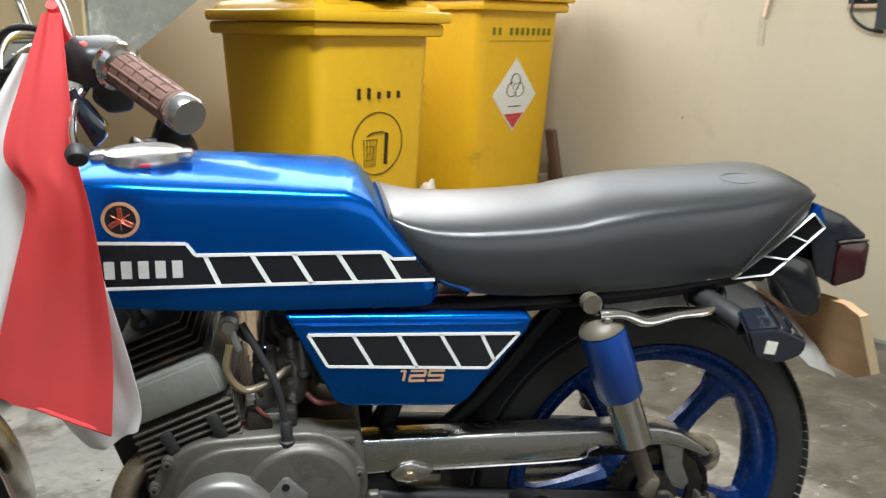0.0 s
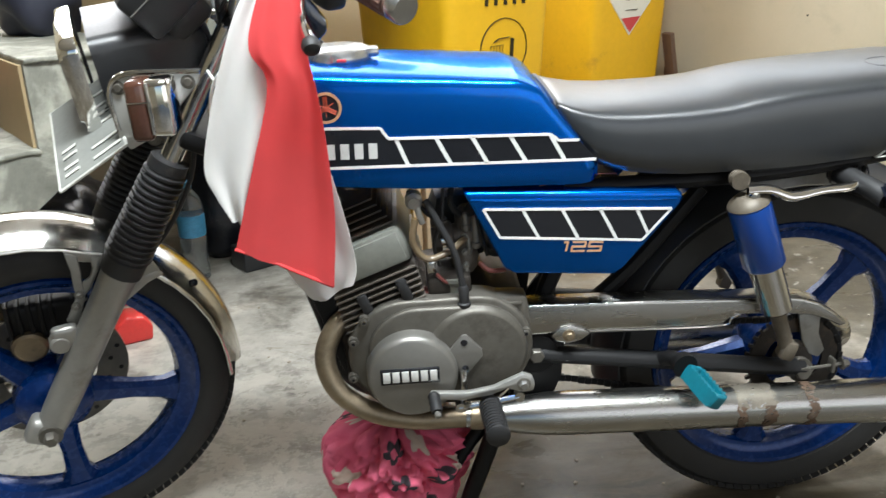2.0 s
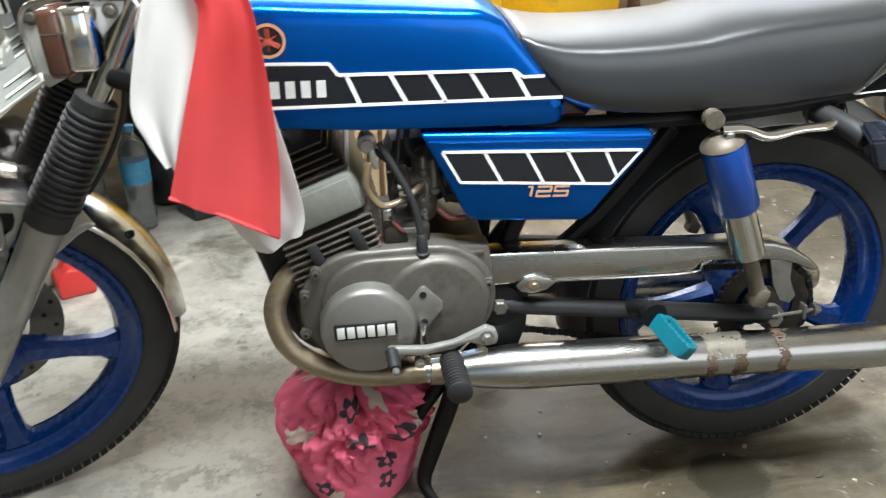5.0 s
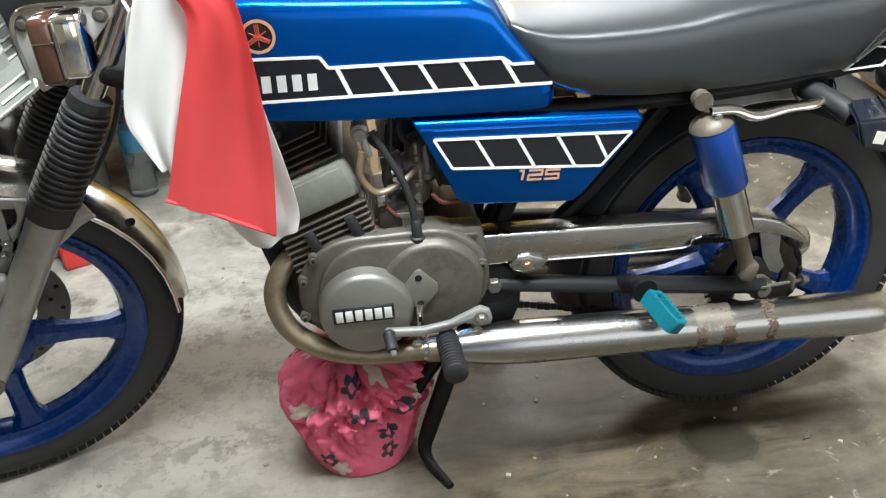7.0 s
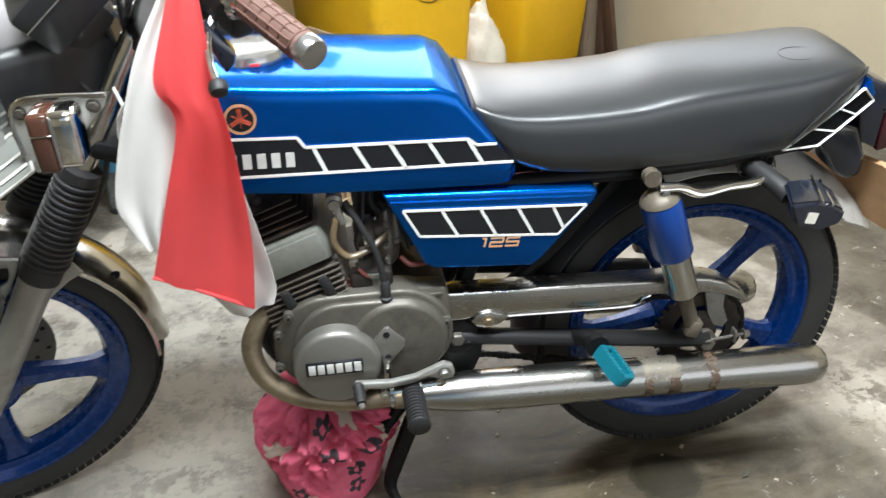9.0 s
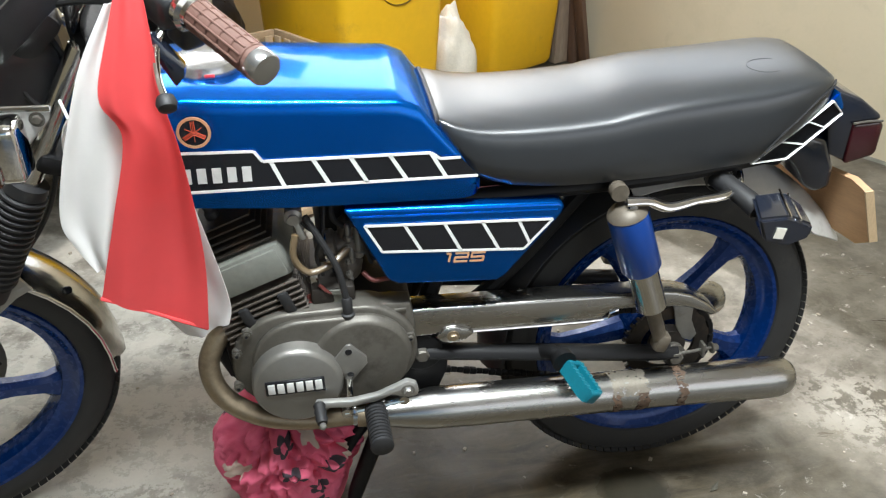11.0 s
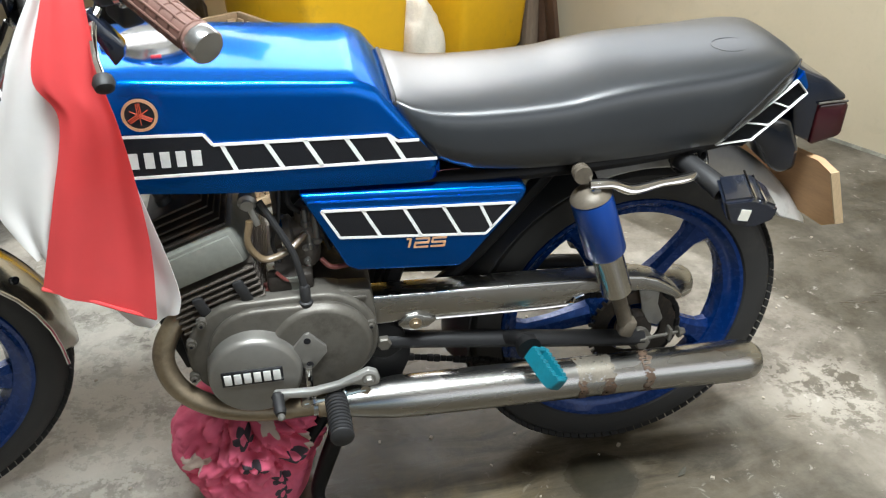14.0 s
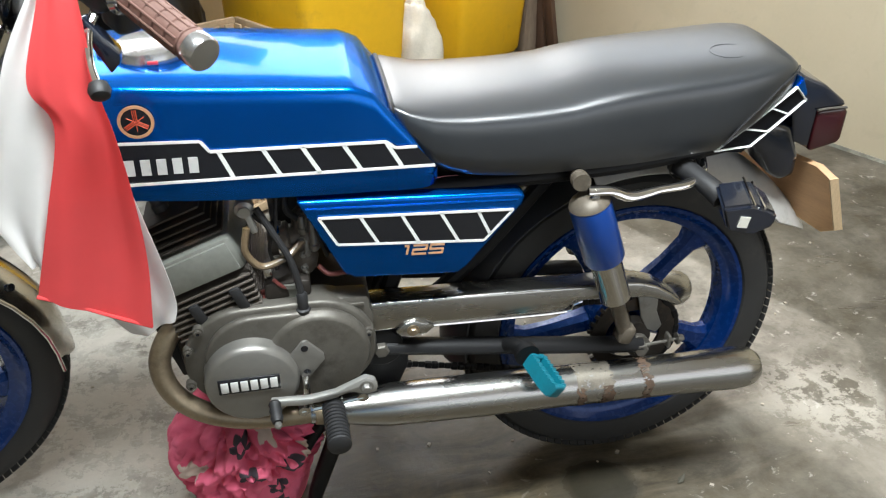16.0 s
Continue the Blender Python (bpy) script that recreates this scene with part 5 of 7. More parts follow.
part("lens", bm, "red_lens", tail, "dark smoked red lens")
bm = B()
tube(bm, [(0.643, 1.8795, 0.690), (0.668, 1.8795, 0.6915), (0.694, 1.8805, 0.690)], 0.0022, 8, 3)
part("lens_rim", bm, "alloy", tail)
bm = B()
prism(bm, [(0.530, 0.650), (0.570, 0.676), (0.606, 0.665), (0.630, 0.610), (0.630, 0.572), (0.604, 0.566), (0.580, 0.582), (0.560, 0.615)], 1.880, 2.020, 0.010, 3)
part("tail_bracket", bm, "black_gloss", bike, "glossy black bracket under the tail light")
bm = B()
n0, n1 = Vector((0.672, 1.845, 0.580)), Vector((0.706, 1.845, 0.478))
across = Vector((-0.075, 0.190, 0.005))
thick = Vector((0.010, -0.003, 0.004))
loft(bm, [[n0, n0 + Vector((-0.010, 0.030, 0.010)), n0 + across, n1 + across, n1 + Vector((-0.004, 0.03, -0.02)), n1], [v + thick for v in (n0, n0 + Vector((-0.010, 0.030, 0.010)), n0 + across, n1 + across, n1 + Vector((-0.004, 0.03, -0.02)), n1)]])
board = part("plate_board", bm, "plywood", bike, "raw plywood board in place of a rear plate")
bm = B()
loft(bm, [[n0 + Vector((-0.0008, 0.004, 0)), n1 + Vector((-0.0008, 0.004, 0))] + [n1 + thick + Vector((0.0006, 0.002, 0)), n0 + thick + Vector((0.0006, 0.002, 0))],
          [v + Vector((0, -0.005, 0)) for v in (n0 + Vector((-0.0008, 0.004, 0)), n1 + Vector((-0.0008, 0.004, 0)), n1 + thick + Vector((0.0006, 0.002, 0)), n0 + thick + Vector((0.0006, 0.002, 0)))]])
part("board_edge", bm, "wood_edge", board)
bm = B()
secs = []
for i in range(27):
    t = 108 - (108 - 25) * i / 26
    end = min(1, (27.2 - i) / 5)
    flick = 0.020 * max(0, (i - 15) / 11) ** 2
    rr = 0.358 + flick
    wide = 0.068 * math.sqrt(end)
    row_o = [polar(REAR, rr - 0.046 * end * (j - 4) ** 2 / 16, t, (j - 4) / 4 * wide) for j in range(9)]
    row_i = [polar(REAR, rr - 0.003 - 0.046 * end * (j - 4) ** 2 / 16, t, (j - 4) / 4 * wide * 0.97) for j in range(9)]
    secs.append(row_o + row_i[::-1])
loft(bm, secs)
part("rear_mudguard", bm, "mudguard_grey", bike, "dull grey metal rear mudguard", settled=False)
bm = B()
secs = []
for i in range(15):
    t = 188 - (188 - 108) * i / 14
    secs.append([polar(REAR, 0.336 - 0.030 * (j - 4) ** 2 / 16, t, (j - 4) / 4 * 0.062) for j in range(9)] + [polar(REAR, 0.332 - 0.030 * (j - 4) ** 2 / 16, t, (j - 4) / 4 * 0.060) for j in range(8, -1, -1)])
loft(bm, secs)
part("inner_mudguard", bm, "black_plastic", bike, "black plastic inner mudguard", settled=False)
for sgn in (-1, 1):
    def ip(x, y, z):
        return Vector((x, Y + sgn * (Y - y), z))
    bm = B()
    tube(bm, [ip(0.405, 1.865, 0.632), ip(0.425, 1.80, 0.626), ip(0.440, 1.768, 0.616)], [0.017, 0.016, 0.018], 14, 4)
    stalk = part("indicator_stalk", bm, "black_rubber", bike)
    bm = B()
    loft(bm, [[ip(0.428, 1.776, 0.640), ip(0.478, 1.776, 0.641), ip(0.516, 1.776, 0.612), ip(0.510, 1.776, 0.590), ip(0.470, 1.776, 0.584), ip(0.440, 1.776, 0.594)],
              [ip(0.413, 1.716, 0.630), ip(0.464, 1.716, 0.630), ip(0.505, 1.716, 0.610), ip(0.502, 1.716, 0.587), ip(0.468, 1.716, 0.576), ip(0.428, 1.716, 0.590)]])
    bmesh.ops.bevel(bm, geom=list(bm.edges), offset=0.005, segments=3, affect="EDGES", clamp_overlap=True)
    ri = part("rear_indicator", bm, "black_gloss", stalk, "glossy dark rear indicator")
    for a, b, r in ((ip(0.474, 1.778, 0.642), ip(0.463, 1.714, 0.631), 0.0018), (ip(0.490, 1.778, 0.632), ip(0.480, 1.714, 0.624), 0.0022)):
        bm = B()
        tube(bm, [a, b], r, 6, 0)
        part("indicator_trim", bm, "chrome_clean", stalk)
    bm = B()
    lathe(bm, ip(0.410, 1.845, 0.630), (0, -sgn, 0) if sgn > 0 else (0, 1, 0), [(0, 0.021), (0.006, 0.0225), (0.010, 0.021)], 20, False)
    part("stalk_ring", bm, "alloy", stalk)
bm = B()
box(bm, (0.4505, 1.7145, 0.604), (0.016, 0.0014, 0.018), 0, Matrix.Rotation(radians(12), 3, "Y"))
part("indicator_sticker", bm, "sticker_white", bike)
bm = B()
tube(bm, [(0.240, 1.800, 0.634), (0.272, 1.795, 0.634), (0.305, 1.793, 0.622), (0.35, 1.795, 0.627), (0.40, 1.803, 0.627), (0.428, 1.822, 0.634), (0.440, 1.858, 0.648)], [0.0105, 0.0095, 0.0108, 0.0082, 0.0098, 0.0088, 0.008], 12, 6, 0.75)
part("grab_rail", bm, "chrome_clean", bike, "short bent chrome grab rail")
bm = B()
box(bm, (0.375, 1.862, 0.650), (0.030, 0.03, 0.012), 0.003)
box(bm, (0.330, 1.852, 0.648), (0.14, 0.016, 0.016), 0.004)
part("rail_bracket", bm, "black_steel", bike)

# rear shocks, near and far
for sgn in (-1, 1):
    t0, t1 = Vector((0.2345, Y + sgn * 0.142, 0.645)), Vector((0.340, Y + sgn * 0.140, 0.322))
    d = (t1 - t0).normalized()
    bm = B()
    lathe(bm, t0 + d * 0.036, d, [(0, 0.024), (0.004, 0.0325), (0.012, 0.0330), (0.108, 0.0330), (0.112, 0.031), (0.113, 0.02)], 32)
    shock = part("rear_shock", bm, "blue_shock", bike, "blue and chrome rear shock absorber")
    bm = B()
    lathe(bm, t0 + d * 0.140, d, [(0, 0.0255), (0.092, 0.0255), (0.098, 0.020), (0.10, 0.012)], 28)
    part("chrome_sleeve", bm, "chrome", shock, "chrome lower sleeve")
    bm = B()
    rod(bm, t0 + d * 0.235, t0 + d * 0.315, 0.0125)
    box(bm, t0 + d * 0.315, (0.024, 0.028, 0.034), 0.006, Matrix.Rotation(radians(18), 3, "Y"))
    part("lower_mount", bm, "tan_bush", shock)
    bm = B()
    lathe(bm, t0 + d * 0.022, d, [(0, 0.016), (0.010, 0.030), (0.016, 0.033)], 24)
    part("top_cap", bm, "tan_bush", shock)
    bm = B()
    lathe(bm, t0 - Vector((0.004, sgn * 0.020, -0.002)), (0, sgn, 0), [(0, 0.0115), (0.008, 0.0140), (0.010, 0.0110), (0.016, 0.0110), (0.018, 0.0145), (0.024, 0.0140)], 22)
    part("top_eye", bm, "tan_bush", shock)
    bm = B()
    lathe(bm, t0 + Vector((0.014, sgn * 0.004, -0.018)), (0, sgn, 0), [(0, 0.0085), (0.010, 0.0085), (0.015, 0.006), (0.016, 0.002)], 20)
    part("dome_nut", bm, "chrome", shock)

# swingarm, chain, guard, sprocket, adjuster
for sgn in (-1, 1):
    bm = B()
    tube(bm, [(-0.079, Y + sgn * 0.112, 0.361), (0.12, Y + sgn * 0.118, 0.334), (0.30, Y + sgn * 0.122, 0.309), (0.372, Y + sgn * 0.122, 0.300)], 0.0175, 12, 4, 0.8)
    part("swingarm", bm, "black_steel", bike, "black steel swingarm", deeper=0.015 if sgn < 0 else 0.0)
    bm = B()
    bolt(bm, REAR + Vector((-0.002, sgn * 0.108, -0.004)), (0, sgn, 0), 0.0145, 0.016)
    lathe(bm, REAR + Vector((-0.002, sgn * 0.098, -0.004)), (0, sgn, 0), [(0, 0.021), (0.012, 0.021)], 20)
    part("axle_nut", bm, "alloy", rear_wheel)
    bm = B()
    tube(bm, [REAR + Vector((-0.01, sgn * 0.112, -0.002)), REAR + Vector((0.075, sgn * 0.110, 0.003))], 0.0032, 8, 0)
    bolt(bm, REAR + Vector((0.070, sgn * 0.110, 0.003)), (1, 0, 0), 0.007, 0.012)
    box(bm, REAR + Vector((0.052, sgn * 0.110, 0.003)), (0.006, 0.018, 0.026), 0.002)
    part("chain_adjuster", bm, "alloy", rear_wheel)
bm = B()
sc = REAR + Vector((0, -0.075, 0))
revolve(bm, sc, [(0.080, -0.003), (0.080, 0.003), (0.052, 0.003), (0.052, -0.003)], 48)
for i in range(34):
    box(bm, polar(sc, 0.083, i * 360 / 34), (0.010, 0.005, 0.006), 0, Matrix.Rotation(-radians(i * 360 / 34), 3, "Y"))
for i in range(4):
    tube(bm, [polar(sc, 0.025, 90 * i + 20), polar(sc, 0.056, 90 * i + 20)], 0.009, 8, 0, 0.5)
lathe(bm, sc + Vector((0, -0.012, 0)), (0, 1, 0), [(0, 0.03), (0.02, 0.034)], 24)
part("sprocket", bm, "engine_dark", rear_wheel, "toothed steel rear sprocket")
bm = B()
fc = Vector((-0.13, Y - 0.075, 0.36))
line = [polar(sc, 0.084, a) for a in range(90, -96, -12)]
line = [Vector((fc.x + (sc.x - fc.x) * t / 22, sc.y, 0.398 + (0.382 - 0.398) * t / 22)) for t in range(22)] + line
line += [Vector((sc.x + (fc.x - sc.x) * t / 22, sc.y, 0.214 + (0.322 - 0.214) * t / 22)) for t in range(1, 23)]
for i, (p, q) in enumerate(zip(line, line[1:])):
    d = q - p
    n_links = max(1, round(d.length / 0.0135))
    for j in range(n_links):
        a, b = p + d * (j / n_links), p + d * ((j + 1) / n_links)
        wide = 0.012 if (i + j) % 2 else 0.007
        ang = math.atan2(d.z, d.x)
        box(bm, (a + b) / 2, ((b - a).length * 1.15, wide, 0.0115), 0.0025, Matrix.Rotation(-ang, 3, "Y"), 1)
tagged(part("drive_chain", bm, "black_steel", bike, "greasy dark drive chain", settled=False), kind="stuff")
bm = B()
prism(bm, [(-0.093, 0.447), (0.10, 0.438), (0.278, 0.428), (0.328, 0.427), (0.365, 0.421), (0.395, 0.410), (0.425, 0.389), (0.448, 0.366), (0.436, 0.362), (0.41, 0.377), (0.385, 0.387),
           (0.333, 0.395), (0.297, 0.397), (0.262, 0.399), (0.245, 0.393), (0.232, 0.381), (0.06, 0.386), (0.008, 0.389), (-0.093, 0.391)], 1.840, 1.884, 0.005, 3)
guard = part("chain_guard", bm, "muffler", bike, "scratched chrome chain guard", deeper=0.0)
bm = B()
prism(bm, [(-0.054, 0.390), (-0.040, 0.404), (-0.020, 0.407), (-0.002, 0.399), (0.012, 0.391), (-0.004, 0.378), (-0.027, 0.374), (-0.044, 0.379)], 1.834, 1.841, 0.003)
part("guard_tab", bm, "muffler", guard)
bm = B()
bolt(bm, (-0.025, 1.833, 0.390), (0, -1, 0), 0.007, 0.007)
part("guard_bolt", bm, "header", guard)
bm = B()
tube(bm, [(0.010, 1.8385, 0.391), (0.12, 1.8385, 0.386), (0.232, 1.8385, 0.383), (0.247, 1.8385, 0.395), (0.262, 1.8385, 0.401)], 0.0022, 6, 3)
part("guard_lip", bm, "chrome_clean", guard)
bm = B()
prism(bm, [(REAR.x + dx, REAR.z + dz) for dx, dz in ((-0.006, 0.090), (0.034, 0.088), (0.035, 0.052), (0.049, 0.020), (0.040, 0.006), (0.022, 0.014), (0.006, 0.042))], 1.862, 1.867, 0.002)
part("adjuster_plate", bm, "silver_paint", rear_wheel, "pale steel axle plate")

# engine: crankcase, covers, cylinders, head
bm = B()
prism(bm, [(-0.40, 0.45), (-0.39, 0.33), (-0.34, 0.275), (-0.15, 0.27), (-0.10, 0.31), (-0.09, 0.46), (-0.15, 0.485), (-0.33, 0.465)], 1.84, 2.06, 0.012)
engine = part("crankcase", bm, "engine_dark", bike, "cast alloy two-stroke twin engine", deeper=0.02)


def hull(c1, r1, c2, r2, k=18):
    """The outline round two circles, the first in front."""
    a0 = math.degrees(math.atan2(c2[1] - c1[1], c2[0] - c1[0]))
    off = math.degrees(math.acos((r1 - r2) / math.dist(c1, c2)))
    out = []
    for c, r, s, e in ((c1, r1, a0 + off, a0 + 360 - off), (c2, r2, a0 - off, a0 + off)):
        out += [(c[0] + r * math.cos(radians(s + (e - s) * i / k)), c[1] + r * math.sin(radians(s + (e - s) * i / k))) for i in range(k + 1)]
    return out


C1, C2 = (-0.289, 0.398), (-0.178, 0.402)
bm = B()
prism(bm, hull(C1, 0.094, C2, 0.090), 1.800, 1.850, 0.006, 3)
cover = part("clutch_cover", bm, "alloy", engine, "cast alloy side cover")
bm = B()
prism(bm, hull((C1[0] + 0.02, C1[1] + 0.004), 0.082, C2, 0.080), 1.788, 1.803, 0.006, 3)
part("cover_face", bm, "alloy", cover)
bm = B()
prism(bm, [(-0.175, 0.440), (-0.160, 0.486), (-0.095, 0.481), (-0.088, 0.430), (-0.10, 0.405)], 1.812, 1.85, 0.006)
box(bm, (-0.125, 1.811, 0.470), (0.044, 0.004, 0.007), 0.0015)
part("sprocket_cover", bm, "alloy", engine)
bm = B()
RCZ = C1[1] - 0.020
lathe(bm, (C1[0] + 0.006, 1.803, RCZ), (0, -1, 0), [(0, 0.0735), (0.030, 0.0715), (0.037, 0.0698), (0.0405, 0.0660), (0.0420, 0.0635), (0.0420, 0.001)], 56)
rc = part("round_cover", bm, "alloy_bright", engine, "round brushed generator cover")
bm = B()
lathe(bm, (-0.178, 1.789, 0.402), (0, -1, 0), [(0, 0.079), (0.006, 0.0765), (0.009, 0.0725), (0.0095, 0.070), (0.0095, 0.001)], 48)
part("round_boss", bm, "alloy", cover)
bm = B()
box(bm, (-0.287, 1.7595, 0.384), (0.092, 0.003, 0.027), 0.001, Matrix.Rotation(radians(0.5), 3, "Y"))
nb = part("name_badge", bm, "decal_black", rc, "black badge with plain silver blocks")
for i in range(6):
    bm = B()
    box(bm, (-0.3235 + i * 0.0146, 1.7575, 0.3842 - i * 0.0001), (0.0110, 0.002, 0.0190), 0.0008)
    part("block", bm, "decal_grey", nb)
bm = B()
prism(bm, [(-0.203, 0.439), (-0.196, 0.440), (-0.172, 0.412), (-0.172, 0.400), (-0.199, 0.367), (-0.206, 0.368), (-0.228, 0.396), (-0.228, 0.409)], 1.7745, 1.7805, 0.0012)
dia = part("timing_cover", bm, "alloy_bright", cover, "small diamond-shaped cover plate")
for z in (0.427, 0.381):
    bm = B()
    rod(bm, (-0.200, 1.7755, z), (-0.200, 1.7735, z), 0.0055)
    part("hole", bm, "decal_black", dia)
for x, z in ((-0.222, 0.470), (-0.352, 0.466), (-0.372, 0.430), (-0.235, 0.447), (-0.378, 0.365), (-0.125, 0.345), (-0.10, 0.425), (-0.225, 0.320)):
    bm = B()
    lathe(bm, (x, 1.805, z), (0, -1, 0), [(0, 0.0085), (0.010, 0.0078), (0.0102, 0.0050), (0.015, 0.0050)], 16)
    screw = part("cover_screw", bm, "alloy", cover)
    bm = B()
    lathe(bm, (x, 1.7902, z), (0, -1, 0), [(0, 0.0028), (0.0004, 0.0028)], 6)
    part("socket", bm, "decal_black", screw)
CB, CA, CF = Vector((-0.300, 0, 0.440)), Vector((-0.34, 0, 0.940)), Vector((0.940, 0, 0.34))


def cyl_slab(bm, s, f0, f1, h, y0, y1, bevel=0.001):
    m = Matrix((CF, Vector((0, 1, 0)), CA)).transposed()
    c = CB + CA * s + CF * ((f0 + f1) / 2)
    return box(bm, (c.x, (y0 + y1) / 2, c.z), (f1 - f0, y1 - y0, h), bevel, m)


bm = B()
cyl_slab(bm, 0.06, -0.062, 0.045, 0.16, 1.865, 2.035, 0.01)
barrel = part("cylinder_barrel", bm, "engine_dark", engine, "finned twin cylinder barrels", deeper=0.0)
for i in range(7):
    bm = B()
    cyl_slab(bm, 0.014 + i * 0.0108, -0.086 + 0.0015 * i, 0.056 + 0.0015 * i, 0.0042, 1.832, 2.068, 0.0018)
    part("cooling_fin", bm, "fins", barrel)
for f0 in (-0.045, 0.022):
    bm = B()
    cyl_slab(bm, 0.048, f0, f0 + 0.018, 0.042, 1.826, 1.836, 0.006)
    part("rubber_damper", bm, "black_rubber", barrel)
bm = B()
cyl_slab(bm, 0.1185, -0.080, 0.066, 0.062, 1.836, 2.064, 0.010)
head = part("cylinder_head", bm, "head_paint", engine, "grey cylinder head with sooty fins", deeper=0.0)
bm = B()
m = Matrix((CF, Vector((0, 1, 0)), CA)).transposed()
c = CB + CA * 0.119 + CF * (-0.006)
box(bm, (c.x, 1.8335, c.z), (0.128, 0.006, 0.050), 0.003, m)
part("head_side_plate", bm, "head_paint", head)
for i in range(5):
    bm = B()
    cyl_slab(bm, 0.157 + i * 0.0105, -0.072 + 0.006 * i, 0.060 - 0.004 * i, 0.0042, 1.845 + 0.004 * i, 2.055 - 0.004 * i, 0.0018)
    part("head_fin", bm, "engine_dark", head)
for yy in (1.90, 2.0):
    bm = B()
    p = CB + CA * 0.20 + CF * -0.01
    lathe(bm, (p.x, yy, p.z - 0.02), (-0.34, 0, 0.94), [(0, 0.012), (0.03, 0.012), (0.034, 0.009), (0.055, 0.010)], 14)
    tube(bm, [(p.x - 0.014, yy, p.z + 0.03), (p.x - 0.01, yy - 0.01, p.z + 0.05), (p.x + 0.06, yy, p.z + 0.035)], 0.004, 8, 4)
    part("spark_plug_cap", bm, "black_rubber", head)

# carburettor, hoses and cables between cylinder and panel
bm = B()
lathe(bm, (-0.207, 1.856, 0.468), (0, 0, 1), [(0, 0.010), (0.004, 0.017), (0.026, 0.018), (0.030, 0.021), (0.036, 0.021)], 20)
part("float_bowl", bm, "head_paint", bike, "pale alloy float bowl")
bm = B()
tube(bm, [(-0.264, 1.862, 0.470), (-0.245, 1.856, 0.474), (-0.222, 1.858, 0.466)], [0.011, 0.014, 0.010], 12, 4)
part("rubber_boot", bm, "grimy_red", bike, "dirty red rubber boot")
bm = B()
box(bm, (-0.242, 1.856, 0.521), (0.014, 0.010, 0.023), 0.003)
part("intake_clamp", bm, "chrome", bike)
for x, z0, z1, r in ((-0.183, 0.575, 0.606, 0.007), (-0.180, 0.535, 0.566, 0.006), (-0.185, 0.497, 0.526, 0.0055), (-0.168, 0.545, 0.600, 0.009)):
    bm = B()
    lathe(bm, (x, 1.866, z0), (0, 0, 1), [(0, r * 0.7), (0.004, r), (0.010, r), (0.012, r * 0.75), (z1 - z0 - 0.004, r * 0.8), (z1 - z0, r * 0.5)], 12)
    part("adjuster_screw", bm, "alloy_bright", bike)
for run, r in ((((-0.150, 1.87, 0.648), (-0.165, 1.858, 0.61), (-0.158, 1.86, 0.565), (-0.150, 1.868, 0.53)), 0.0035), (((-0.215, 1.862, 0.655), (-0.222, 1.852, 0.60), (-0.235, 1.858, 0.56), (-0.228, 1.862, 0.52)), 0.003)):
    bm = B()
    tube(bm, run, r, 8, 5)
    part("thin_cable", bm, "black_rubber", bike)
bm = B()
lathe(bm, (-0.262, 1.862, 0.640), (0, -1, -0.1), [(0, 0.013), (0.018, 0.014), (0.022, 0.009), (0.026, 0.009)], 20)
box(bm, (-0.255, 1.842, 0.618), (0.010, 0.008, 0.036), 0.003, Matrix.Rotation(radians(-14), 3, "Y"))
part("fuel_tap", bm, "silver_paint", bike, "alloy fuel tap below the tank")
for yy in (1.885, 2.01):
    bm = B()
    lathe(bm, (-0.235, yy, 0.555), (1, 0, 0.12), [(0, 0.022), (0.018, 0.022), (0.020, 0.028), (0.030, 0.028), (0.034, 0.022), (0.085, 0.024)], 20)
    lathe(bm, (-0.188, yy, 0.500), (0.1, 0, 1), [(0, 0.016), (0.008, 0.021), (0.028, 0.023), (0.040, 0.018), (0.075, 0.019), (0.100, 0.021), (0.112, 0.012)], 20)
    carb = part("carburettor", bm, "fins", bike, "grimy alloy carburettor")
    bm = B()
    for z in (0.516, 0.540, 0.566):
        bolt(bm, (-0.186, yy - 0.022, z), (0, -1, 0), 0.004, 0.006)
    part("carburettor_screw", bm, "alloy_bright", carb)
    bm = B()
    lathe(bm, (-0.150, yy, 0.562), (1, 0, 0.05), [(0, 0.024), (0.008, 0.029), (0.016, 0.025), (0.024, 0.030), (0.034, 0.026), (0.044, 0.031), (0.075, 0.032)], 20)
    part("intake_boot", bm, "black_rubber", carb)
    for cx, cz, cr in ((-0.222, 0.558, 0.0265), (-0.140, 0.565, 0.0295)):
        bm = B()
        lathe(bm, (cx, yy, cz), (1, 0, 0.1), [(0, cr), (0.009, cr)], 20, False)
        part("hose_clamp", bm, "chrome_clean", carb)
